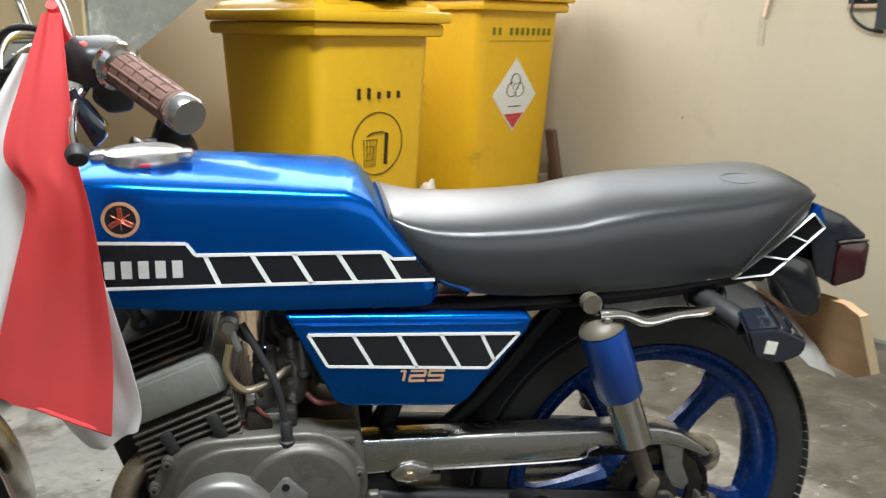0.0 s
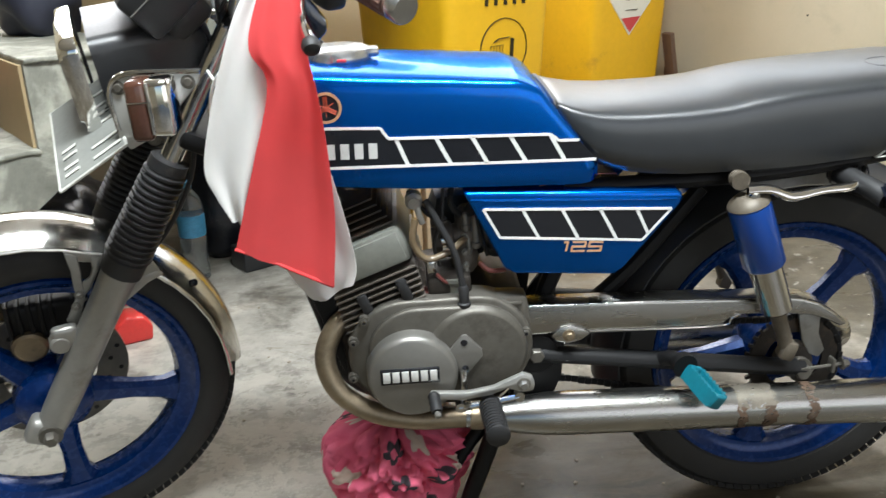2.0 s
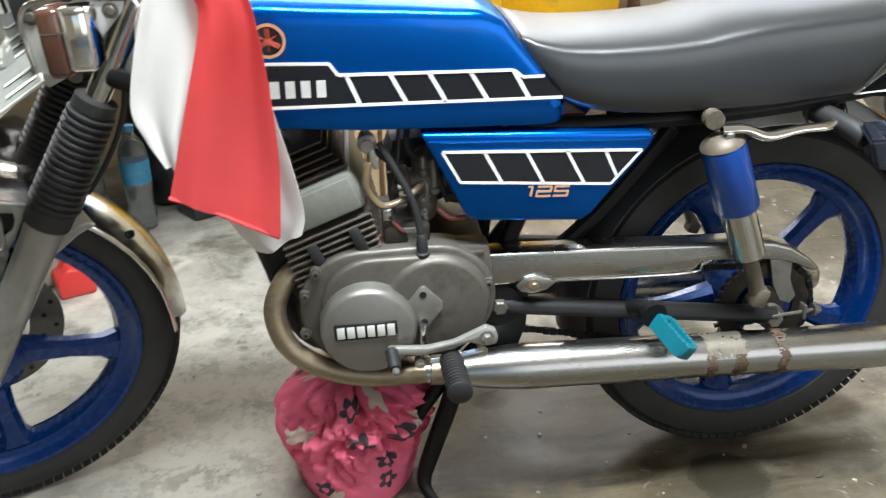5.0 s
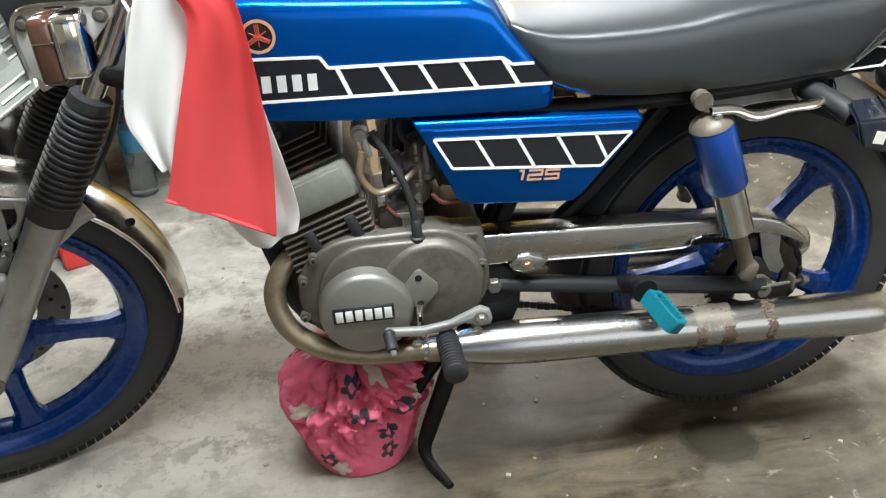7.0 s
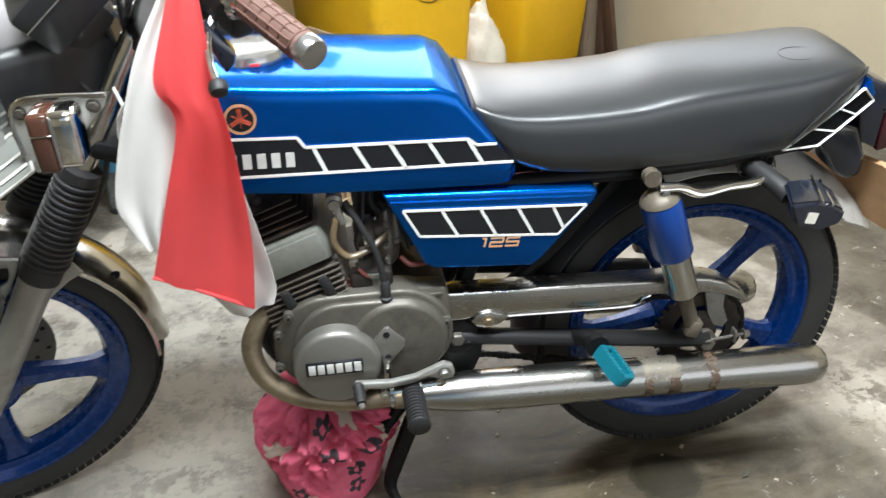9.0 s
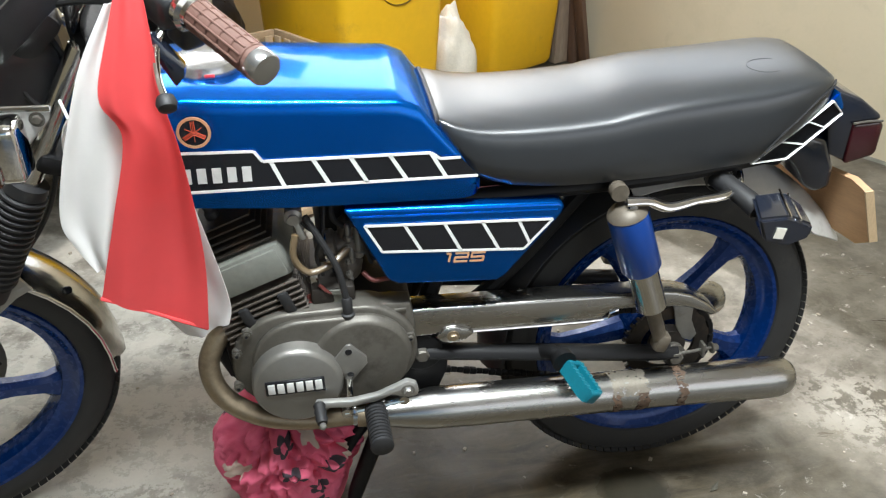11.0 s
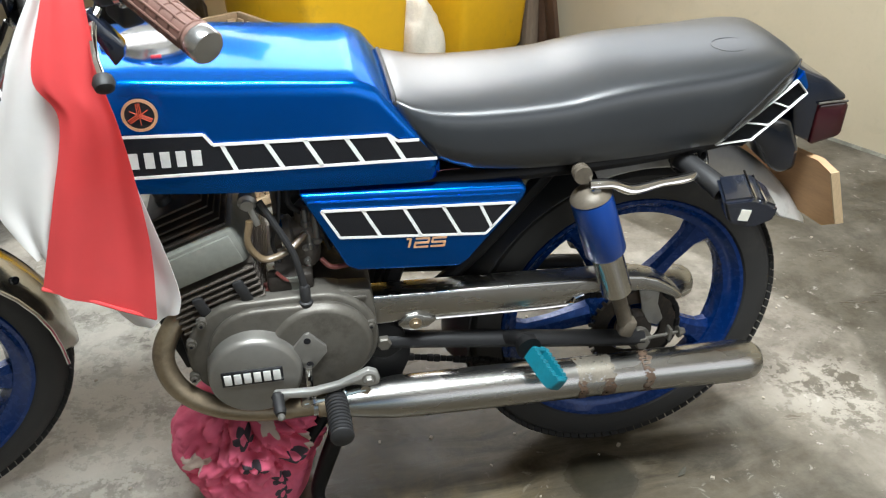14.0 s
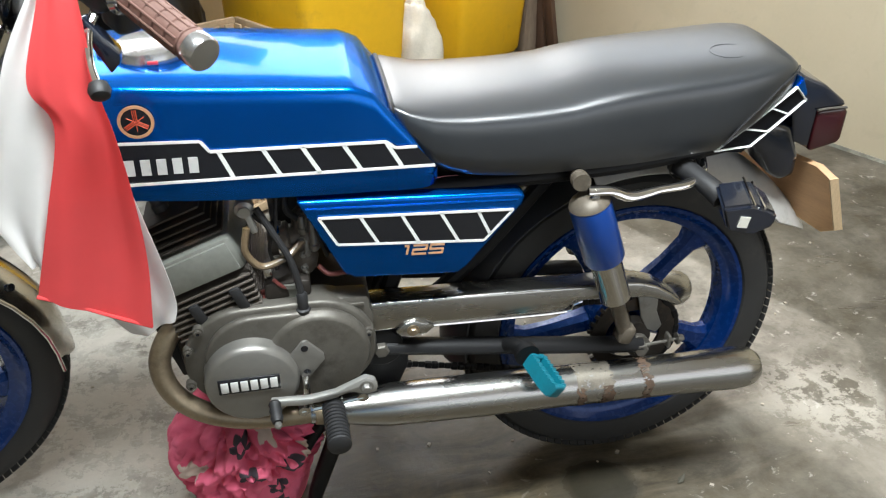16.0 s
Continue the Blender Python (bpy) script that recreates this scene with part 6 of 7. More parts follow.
for name, run, r, m in (("fuel_hose", ((-0.262, 1.838, 0.612), (-0.268, 1.833, 0.575), (-0.248, 1.835, 0.545), (-0.212, 1.842, 0.552), (-0.185, 1.862, 0.565)), 0.0056, "hose"),
                        ("throttle_cable", ((-0.245, 1.842, 0.640), (-0.225, 1.834, 0.600), (-0.205, 1.826, 0.555), (-0.196, 1.820, 0.505), (-0.195, 1.818, 0.478)), 0.0055, "black_rubber"),
                        ("throttle_cable", ((-0.20, 1.88, 0.660), (-0.205, 1.862, 0.625), (-0.19, 1.872, 0.600)), 0.005, "black_rubber"),
                        ("choke_cable", ((-0.18, 1.87, 0.662), (-0.172, 1.86, 0.63), (-0.182, 1.878, 0.605)), 0.0045, "black_rubber"),
                        ("wiring", ((-0.27, 1.86, 0.652), (-0.24, 1.852, 0.612), (-0.215, 1.862, 0.60)), 0.004, "black_rubber"),
                        ("oil_line", ((-0.235, 1.842, 0.515), (-0.22, 1.84, 0.50), (-0.20, 1.845, 0.497)), 0.003, "grimy_red"),
                        ("breather_hose", ((-0.165, 1.85, 0.525), (-0.15, 1.84, 0.515), (-0.125, 1.845, 0.512)), 0.004, "grimy_red")):
    bm = B()
    tube(bm, run, r, 10, 6)
    part(name, bm, m, bike)
bm = B()
lathe(bm, (-0.1945, 1.818, 0.462), (0, 0, 1), [(0, 0.009), (0.004, 0.011), (0.010, 0.011), (0.012, 0.008), (0.036, 0.0085), (0.04, 0.006)], 16)
part("cable_end", bm, "black_rubber", bike)
bm = B()
box(bm, (-0.215, 1.88, 0.492), (0.07, 0.08, 0.03), 0.006)
part("oil_pump_cover", bm, "engine_dark", bike)
bm = B()
prism(bm, [(-0.445, 0.50), (-0.42, 0.53), (-0.385, 0.42), (-0.37, 0.33), (-0.40, 0.33)], 1.868, 1.874, 0.002)
mount = part("engine_mount", bm, "black_steel", bike, "black engine mount plate")
bm = B()
bolt(bm, (-0.418, 1.866, 0.492), (0, -1, 0), 0.010, 0.009)
part("mount_bolt", bm, "alloy", mount)

# exhaust: header and tapered muffler on each side
for sgn in (-1, 1):
    def ep(x, y, z):
        return Vector((x, Y + sgn * (Y - y), z))
    bm = B()
    tube(bm, [ep(-0.378, 1.868, 0.450), ep(-0.404, 1.854, 0.432), ep(-0.423, 1.842, 0.393), ep(-0.416, 1.832, 0.350), ep(-0.391, 1.824, 0.318), ep(-0.346, 1.818, 0.292), ep(-0.280, 1.815, 0.277), ep(-0.185, 1.815, 0.275)], 0.0168, 18, 7)
    head_pipe = part("exhaust_header", bm, "header", bike, "heat-stained exhaust header pipe", settled=False)
    bm = B()
    lathe(bm, ep(-0.372, 1.868, 0.455), (ep(-0.404, 1.854, 0.432) - ep(-0.378, 1.868, 0.450)), [(0, 0.023), (0.010, 0.024), (0.016, 0.019)], 20)
    part("exhaust_flange", bm, "alloy", head_pipe)
    bm = B()
    a, b = ep(-0.205, 1.815, 0.2752), ep(0.603, 1.815, 0.2435)
    lathe(bm, a, b - a, [(0, 0.0180), (0.02, 0.0195), (0.05, 0.0235), (0.09, 0.0305), (0.13, 0.0350), (0.17, 0.0365), (0.40, 0.0360), (0.55, 0.0355), (0.66, 0.0372), (0.745, 0.0385),
                         (0.772, 0.0378), (0.790, 0.0345), (0.801, 0.028), (0.807, 0.019), (0.8085, 0.008)], 40)
    muffler = part("muffler", bm, "muffler", bike, "long polished steel muffler with rusty strips", 60, settled=False)
    ax = (b - a).normalized()
    # torn remains of old strips and the dull film that they left
    rng = random.Random(31)
    for s, w, deg0, deg1, holes, m in ((0.448, 0.015, 62, 160, 0.12, "rust"), (0.492, 0.019, 62, 160, 0.14, "rust"), (0.567, 0.017, -25, 160, 0.14, "rust"), (0.446, 0.066, -20, 70, 0.06, "residue")):
        bm = B()
        rows = []
        nu, nv = int((deg1 - deg0) / 4), max(5, int(w / 0.0032))
        lo = hi = 0.0
        for i in range(nu + 1):
            th = radians(deg0 + (deg1 - deg0) * i / nu)
            lo, hi = 0.6 * lo + rng.uniform(-0.0022, 0.0022), 0.6 * hi + rng.uniform(-0.0030, 0.0030)
            row = []
            for j in range(nv + 1):
                f = j / nv
                p = a + ax * (s + lo * (1 - f) + (w + hi) * f + rng.uniform(-0.0006, 0.0006))
                out = Vector((0, sgn * math.sin(th), math.cos(th)))
                row.append(bm.verts.new(p + out * (0.0365 if m == "rust" else 0.0363)))
            rows.append(row)
        for i in range(nu):
            for j in range(nv):
                edge = i in (0, nu - 1) or j in (0, nv - 1)
                if rng.random() > holes * (2.2 if edge else 1.0):
                    bm.faces.new((rows[i][j], rows[i][j + 1], rows[i + 1][j + 1], rows[i + 1][j]))
        part("rusty_strip" if m == "rust" else "dull_film", bm, m, muffler)
    bm = B()
    lathe(bm, a + ax * 0.006, b - a, [(0, 0.017), (0.002, 0.0205), (0.022, 0.0215), (0.024, 0.017)], 24, False)
    part("pipe_clamp", bm, "header", muffler)

# pedals, pegs, lever and stands
bm = B()
prism(bm, [(-0.094, 0.353), (-0.098, 0.367), (-0.112, 0.374), (-0.130, 0.366), (-0.16, 0.353), (-0.20, 0.347), (-0.258, 0.352), (-0.262, 0.341), (-0.21, 0.334), (-0.165, 0.339), (-0.138, 0.349), (-0.112, 0.340), (-0.097, 0.342)], 1.752, 1.764, 0.003, 2)
gear = part("gear_lever", bm, "silver_paint", bike, "worn alloy gear lever", deeper=0.006)
bm = B()
lathe(bm, (-0.254, 1.756, 0.347), (0.10, -1, -0.30), [(0, 0.008), (0.004, 0.010), (0.010, 0.0085), (0.016, 0.010), (0.022, 0.0085), (0.028, 0.010), (0.036, 0.008)], 14)
part("lever_rubber", bm, "black_rubber", gear)
bm = B()
bolt(bm, (-0.112, 1.753, 0.356), (0, -1, 0), 0.0075, 0.010)
part("lever_bolt", bm, "alloy_bright", gear)
bm = B()
lathe(bm, (-0.2502, 1.720, 0.3365), (0.08, -1, -0.25), [(0, 0.005), (0.006, 0.006), (0.009, 0.003)], 12)
part("lever_tip", bm, "alloy_bright", gear)
bm = B()
tube(bm, [(-0.118, 1.762, 0.328), (-0.165, 1.762, 0.320), (-0.215, 1.762, 0.316)], 0.0046, 8, 0)
for x, z in ((-0.118, 0.328), (-0.212, 0.316)):
    lathe(bm, (x, 1.772, z), (0, -1, 0), [(0, 0.0085), (0.014, 0.0085)], 14)
bolt(bm, (-0.150, 1.762, 0.3225), (-1, 0, -0.1), 0.006, 0.012)
bolt(bm, (-0.196, 1.762, 0.3180), (-1, 0, -0.1), 0.006, 0.012)
rod(bm, (-0.205, 1.782, 0.318), (-0.203, 1.782, 0.372), 0.006)
part("gear_linkage", bm, "chrome", gear)
bm = B()
a, b = Vector((-0.171, 1.768, 0.3235)), Vector((-0.171, 1.680, 0.3190))
prof = [(0, 0.013)]
for i in range(11):
    s = 0.003 + i * 0.0072
    prof += [(s, 0.0180), (s + 0.0040, 0.0180), (s + 0.0054, 0.0150)]
prof += [(0.082, 0.0186), (0.0855, 0.0180), (0.088, 0.014)]
lathe(bm, a, b - a, prof, 22)
peg = part("rider_footpeg", bm, "black_rubber", bike, "ribbed black rubber footpeg", settled=False)
bm = B()
tube(bm, [(-0.145, 1.88, 0.250), (-0.160, 1.84, 0.285), (-0.170, 1.80, 0.318), (-0.171, 1.765, 0.3235)], 0.010, 10, 3)
part("peg_arm", bm, "black_steel", peg)
bm = B()
tube(bm, [(0.125, 1.845, 0.338), (0.140, 1.825, 0.350), (0.152, 1.800, 0.348)], 0.013, 12, 3)
lathe(bm, (0.150, 1.812, 0.350), (0.10, -1, -0.10), [(0, 0.019), (0.016, 0.021)], 18)
pp = part("passenger_peg_arm", bm, "black_steel", bike, settled=False)
# an open plastic tread: an oval loop with a serrated top, seen from its end
pa, pb = Vector((0.166, 1.802, 0.336)), Vector((0.186, 1.742, 0.313))
pd = pb - pa
side = Vector((0.80, 0.28, -0.42)).normalized()
up = pd.cross(side).normalized()
up = up if up.z > 0 else -up
for off, name in ((-1, "passenger_peg_bar"), (1, "passenger_peg_bar")):
    bm = B()
    secs = []
    for i in range(17):
        f = i / 16
        o = off * (0.0130 if f < 0.75 else 0.0130 - 0.005 * ((f - 0.75) / 0.25) ** 2)
        p = pa + pd * f + side * o
        tooth = 0.0025 if i % 2 else 0.0
        secs.append([p - side * 0.0045 - up * 0.015, p + side * 0.0045 - up * 0.015, p + side * 0.0045 + up * (0.010 + tooth), p - side * 0.0045 + up * (0.010 + tooth)])
    loft(bm, secs)
    part(name, bm, "teal", pp, "teal plastic passenger footpeg")
turned = Matrix((side, pd.normalized(), up)).transposed()
for f in (0.32, 0.62):
    bm = B()
    box(bm, pa + pd * f - up * 0.004, (0.024, 0.005, 0.012), 0.002, turned)
    part("passenger_peg_rung", bm, "teal", pp)
for f, wide in ((0.02, 0.033), (0.97, 0.024)):
    bm = B()
    box(bm, pa + pd * f - up * 0.002, (wide, 0.011, 0.028), 0.005, turned, 3)
    part("passenger_peg_end", bm, "teal", pp)
bm = B()
tube(bm, [(-0.132, 1.868, 0.262), (-0.162, 1.868, 0.170), (-0.196, 1.868, 0.070), (-0.207, 1.862, 0.032), (-0.200, 1.842, 0.014), (-0.172, 1.786, 0.007)], [0.016, 0.016, 0.015, 0.013, 0.009, 0.006], 12, 4)
part("side_stand", bm, "black_steel", bike, "black steel side stand with a bent foot on the floor", settled=False)
bm = B()
tube(bm, [(-0.11, 1.90, 0.26), (-0.165, 1.895, 0.205), (-0.205, 1.888, 0.155), (-0.230, 1.885, 0.115)], 0.012, 12, 4)
part("centre_stand", bm, "black_steel", bike, "black steel centre stand, folded", settled=False)

# ---- flag tied to the handlebar ----
def cloth(rows, cols, edge_l, edge_r, fold, seed, thick=0.0009):
    """A hanging cloth between two edges, each a list of (x, y, z) from top to bottom, with soft folds."""
    l, r = curve_points(edge_l, 8), curve_points(edge_r, 8)

    def along(line, t):
        s = t * (len(line) - 1)
        i = min(int(s), len(line) - 2)
        return line[i].lerp(line[i + 1], s - i)
    bm = bmesh.new()
    grid = []
    for i in range(rows + 1):
        v = i / rows
        a, b = along(l, v), along(r, v)
        row = []
        for j in range(cols + 1):
            u = j / cols
            p = a.lerp(b, u)
            w = fold * (0.35 + 0.65 * v) * (math.sin(u * 7.5 + v * 1.8 + seed) * 0.6 + noise.noise(Vector((u * 3.2, v * 2.4, seed))) * 0.9)
            p.y += w * min(1, 4 * u * (1 - u) + 0.35)
            row.append(bm.verts.new(p))
        grid.append(row)
    for a, b in zip(grid, grid[1:]):
        for j in range(cols):
            bm.faces.new((a[j], a[j + 1], b[j + 1], b[j]))
    bmesh.ops.recalc_face_normals(bm, faces=bm.faces)
    bmesh.ops.solidify(bm, geom=list(bm.faces), thickness=thick)
    return bm



def flag_part(name, bm, material, label="", sharp=80):
    return part(name, settle(bm), material, flag, label, sharp)


flag = thing("flag", (-0.39, 1.70, 0.60), "small red and white cloth flag tied to the handlebar", "flag")
red_l = [(-0.402, 1.700, 1.050), (-0.425, 1.680, 0.985), (-0.447, 1.664, 0.915), (-0.430, 1.660, 0.868), (-0.460, 1.658, 0.770), (-0.482, 1.657, 0.705), (-0.498, 1.656, 0.658)]
red_r = [(-0.384, 1.700, 1.050), (-0.380, 1.678, 0.985), (-0.378, 1.664, 0.905), (-0.371, 1.660, 0.855), (-0.366, 1.658, 0.780), (-0.366, 1.657, 0.690), (-0.377, 1.656, 0.594)]
flag_part("red_panel", cloth(46, 30, red_l, red_r, 0.014, 1.3), "flag_red", "bright red satin panel")
white_l = [(-0.425, 1.698, 1.010), (-0.462, 1.684, 0.950), (-0.485, 1.676, 0.895), (-0.508, 1.670, 0.830), (-0.524, 1.667, 0.765), (-0.515, 1.666, 0.728), (-0.499, 1.665, 0.690)]
white_r = [(-0.405, 1.696, 1.012), (-0.424, 1.686, 0.950), (-0.430, 1.678, 0.895), (-0.437, 1.674, 0.830), (-0.452, 1.670, 0.770), (-0.470, 1.668, 0.725), (-0.480, 1.667, 0.686)]
flag_part("white_panel", cloth(36, 18, white_l, white_r, 0.010, 4.1), "flag_white", "white satin panel")
back_l = [(-0.440, 1.700, 0.80), (-0.455, 1.697, 0.72), (-0.452, 1.693, 0.63), (-0.420, 1.690, 0.568), (-0.402, 1.690, 0.556)]
back_r = [(-0.380, 1.690, 0.80), (-0.366, 1.678, 0.74), (-0.352, 1.670, 0.67), (-0.346, 1.668, 0.615), (-0.352, 1.668, 0.588)]
flag_part("white_back", cloth(26, 16, back_l, back_r, 0.008, 7.7), "flag_white", "white satin reverse")
bm = bmesh.new()
tube(bm, [(-0.500, 1.655, 0.6565), (-0.46, 1.652, 0.640), (-0.42, 1.651, 0.618), (-0.378, 1.654, 0.593)], 0.0024, 6, 4)
flag_part("hem", bm, "flag_red", sharp=35)
bm = bmesh.new()
tube(bm, [(-0.470, 1.70, 0.90), (-0.505, 1.715, 0.865), (-0.520, 1.735, 0.815), (-0.505, 1.730, 0.785), (-0.495, 1.72, 0.815), (-0.505, 1.74, 0.85), (-0.53, 1.80, 0.865)], 0.0022, 6, 6)
flag_part("tie_cord", bm, "flag_white", sharp=35)
bm = bmesh.new()
tube(bm, [(-0.392, 1.702, 1.058), (-0.394, 1.735, 1.030), (-0.392, 1.765, 1.012)], 0.006, 8, 4)
flag_part("gathered_corner", bm, "flag_red", sharp=35)

# ---- pink cloth bundle under the engine ----
bm = bmesh.new()
k, rows = 180, 90
vs = []
RC = Vector((-0.315, 1.945, 0.0))
print_uv = bm.loops.layers.uv.new("print")


def ridge(p, turns):
    """Soft rounded gathers with narrow creases between them."""
    v = noise.noise(p * turns) + 0.5 * noise.noise(p * turns * 2.1 + Vector((7, 3, 1)))
    return 1 - min(1.0, abs(v) * 2.6) ** 0.8


for i in range(rows + 1):
    t = i / rows
    row = []
    for j in range(k):
        ph = 2 * math.pi * j / k
        d = Vector((math.cos(ph), math.sin(ph), 0))
        prof = (0.80 + 0.26 * min(1.0, t / 0.62)) * math.sqrt(max(0.0, 1 - (max(0, t - 0.58) / 0.42) ** 2.4))
        front = 0.5 + 0.5 * math.cos(ph + 1.22)
        gather = min(1.0, max(0.0, (t - 0.06) / 0.66)) * min(1.0, 1.5 * front ** 2.4)
        p = Vector((d.x * 1.5 + 0.8 * t, d.y * 1.5, t * 1.9))
        crease = gather * (0.016 - 0.036 * ridge(p, 1.9) - 0.018 * ridge(p + Vector((4, 4, 4)), 3.6))
        swell = 1 + 0.09 * noise.noise(d * 1.3 + Vector((0, 0, t * 1.3))) + 0.04 * math.sin(3 * ph + 4 * t) * (1 - t)
        rx, ry = (0.127 * swell + crease) * prof, (0.122 * swell + crease) * prof
        z = 0.245 * t * (1 + 0.06 * noise.noise(d * 2.0 + Vector((5, 0, 0)))) - 0.03 * t ** 6 - 0.008 * gather * ridge(p, 1.9)
        v = bm.verts.new(RC + Vector((d.x * rx, d.y * ry, max(z, 0.002))))
        row.append((v, (0.14 * (ph - math.pi) , 0.30 * t)))
    vs.append(row)
for low, high in zip(vs, vs[1:]):
    for j in range(k):
        quad = [low[j], low[(j + 1) % k], high[(j + 1) % k], high[j]]
        f = bm.faces.new([v for v, _ in quad])
        for loop, (_, c) in zip(f.loops, quad):
            u = c[0] + (0.14 * 2 * math.pi if j == k - 1 and c[0] < -0.14 * 3.1 else 0.0)
            loop[print_uv].uv = (u, c[1])
bm.faces.new([v for v, _ in vs[0]])
single("flowered_cloth", bm, "rag", (RC.x, RC.y, 0), "crumpled pink flowered cloth bundled under the engine", "cloth", sharp=80)

# ---- concrete stairs behind the motorcycle ----
stair = thing("staircase", room(-0.2, 2.6, 0), "bare cement staircase rising behind the motorcycle", "staircase")
B0, B1 = 2.615, 3.848
TREAD, RISER = 0.267, 0.188
FIRST_A, FIRST_Z = 0.474, 0.602
bm = bmesh.new()
steps = range(-3, 5)
upper = []
for i in steps:
    z = FIRST_Z + RISER * i
    upper += [(FIRST_A + TREAD * (i - 1), z), (FIRST_A + TREAD * i, z)]
start, end = upper[0], upper[-1]
lower = [(end[0], end[1] - 0.02), (end[0], end[1] - 0.083)]
lower += [(0.446, 0.478), (-0.232, 0.0), (start[0], 0.0)]
f = [bm.verts.new((a, B0, z)) for a, z in upper + lower]
g = [bm.verts.new((a, B1, z)) for a, z in upper + lower]
bm.faces.new(f), bm.faces.new(g)
bridge(bm, f, g)
bmesh.ops.triangulate(bm, faces=[x for x in bm.faces if len(x.verts) > 4])
bm.transform(ROOM)
part("stair_flight", bm, "stair", stair, "rough bare cement flight, blotched and trowelled")
for i in steps:
    bm = bmesh.new()
    z = FIRST_Z + RISER * i
    box(bm, (FIRST_A + TREAD * i - 0.002, (B0 + B1) / 2, z + RISER / 2), (0.010, B1 - B0 - 0.03, RISER - 0.012))
    bm.transform(ROOM)
    part("riser", bm, "riser", stair, "ochre painted riser")
    bm = bmesh.new()
    box(bm, (FIRST_A + TREAD * (i - 0.5), (B0 + B1) / 2 - 0.004, z + 0.004), (TREAD + 0.004, B1 - B0 + 0.004, 0.012), 0.005)
    bmesh.ops.subdivide_edges(bm, edges=[e for e in bm.edges if e.calc_length() > 0.1], cuts=24, use_grid_fill=True)
    for v in bm.verts:
        v.co += Vector((0.006 * noise.noise(v.co * 11), 0.007 * noise.noise(v.co * 13 + Vector((2, 0, 0))), 0.004 * noise.noise(v.co * 16)))
    bm.transform(ROOM)
    part("tread", bm, "stair", stair)


# ---- wheeled waste bins ----
def waste_bin(a0, a1, b0, deep, high, label, marks):
    """A tapered two-wheeled bin: body, rim, lid with grips, wheels, and its printed marks on the front."""
    at = room((a0 + a1) / 2, b0 + deep / 2, 0)
    ob = thing("waste_bin", at, label, "waste bin", "yellow waste bins")
    ca, cb, w, taper = (a0 + a1) / 2, b0 + deep / 2, a1 - a0, 0.80
    bm = bmesh.new()
    rings = []
    for t in (0.0, 0.02, 0.30, 0.60, 0.93, 1.0):
        s = taper + (1 - taper) * t ** 0.8 - (0.03 if t == 0 else 0)
        hw, hd, c = w / 2 * s, deep / 2 * s, 0.045 * s
        z = 0.045 + (high - 0.14) * t
        pts = []
        for sx, sy, st in ((1, 1, 0), (-1, 1, 90), (-1, -1, 180), (1, -1, 270)):
            for q in (0, 30, 60, 90):
                ang = radians(st + q)
                pts.append(Vector((ca + sx * (hw - c) + c * math.cos(ang), cb + sy * (hd - c) + c * math.sin(ang), z)))
        rings.append(pts)
    loft(bm, rings)
    bm.transform(ROOM)
    part("body", bm, "bin_yellow", ob, sharp=50)
    zt = high - 0.095
    bm = bmesh.new()
    box(bm, (ca, cb - 0.01, zt + 0.014), (w + 0.045, deep + 0.045, 0.040), 0.012)
    bm.transform(ROOM)
    part("rim", bm, "bin_yellow", ob)
    bm = bmesh.new()
    box(bm, (ca, cb - 0.022, zt + 0.052), (w + 0.075, deep + 0.065, 0.034), 0.010)
    top = [(-1, -1), (1, -1), (1, 1), (-1, 1)]
    loft(bm, [[Vector((ca + x * (w / 2 + 0.015) * s, cb - 0.012 + y * (deep / 2 + 0.01) * s, zt + z)) for x, y in top] for s, z in ((1.0, 0.066), (0.97, 0.082), (0.90, 0.094), (0.5, 0.104))])
    bm.transform(ROOM)
    lid = part("lid", bm, "bin_yellow", ob)
    for sgn in (-1, 1):
        bm = bmesh.new()
        box(bm, (ca + sgn * w * 0.33, b0 + 0.015, zt + 0.088), (w * 0.20, 0.055, 0.036), 0.014)
        bm.transform(ROOM)
        part("lid_grip", bm, "bin_yellow", lid)
    bm = bmesh.new()
    box(bm, (ca + w / 2 + 0.010, b0 + deep * 0.30, zt - 0.020), (0.03, 0.10, 0.035), 0.010)
    bm.transform(ROOM)
    part("side_lug", bm, "bin_yellow", ob)
    bm = bmesh.new()
    tube(bm, [Vector((ca - w * 0.36, b0 + deep + 0.03, zt + 0.02)), Vector((ca, b0 + deep + 0.05, zt + 0.02)), Vector((ca + w * 0.36, b0 + deep + 0.03, zt + 0.02))], 0.014, 10, 3)
    bm.transform(ROOM)
    part("handle", bm, "bin_yellow", lid)
    for sgn in (-1, 1):
        bm = bmesh.new()
        lathe(bm, (ca + sgn * w * 0.40 - 0.02, b0 + deep * 0.86, 0.10), (1, 0, 0), [(0, 0.08), (0.006, 0.10), (0.034, 0.10), (0.04, 0.08)], 28)
        bm.transform(ROOM)
        part("wheel", bm, "black_rubber", ob)

    def face(u, z):
        """A place on the sloping front, u across from its middle, z up."""
        t = (z - 0.045) / (high - 0.14)
        s = taper + (1 - taper) * max(t, 0) ** 0.8
        return Vector((ca + u, cb - deep / 2 * s - 0.0015, z))
    for name, m, lines, r in marks:
        bm = bmesh.new()
        for run in lines:
            tube(bm, [face(u, z) for u, z in run], r, 6, 0, 0.3)
        bm.transform(ROOM)
        part(name, bm, m, ob)
    return face, ob


def circle(cx, cz, rx, rz, a0=0, a1=360, k=28):
    return [(cx + rx * math.cos(radians(a0 + (a1 - a0) * i / k)), cz + rz * math.sin(radians(a0 + (a1 - a0) * i / k))) for i in range(k + 1)]


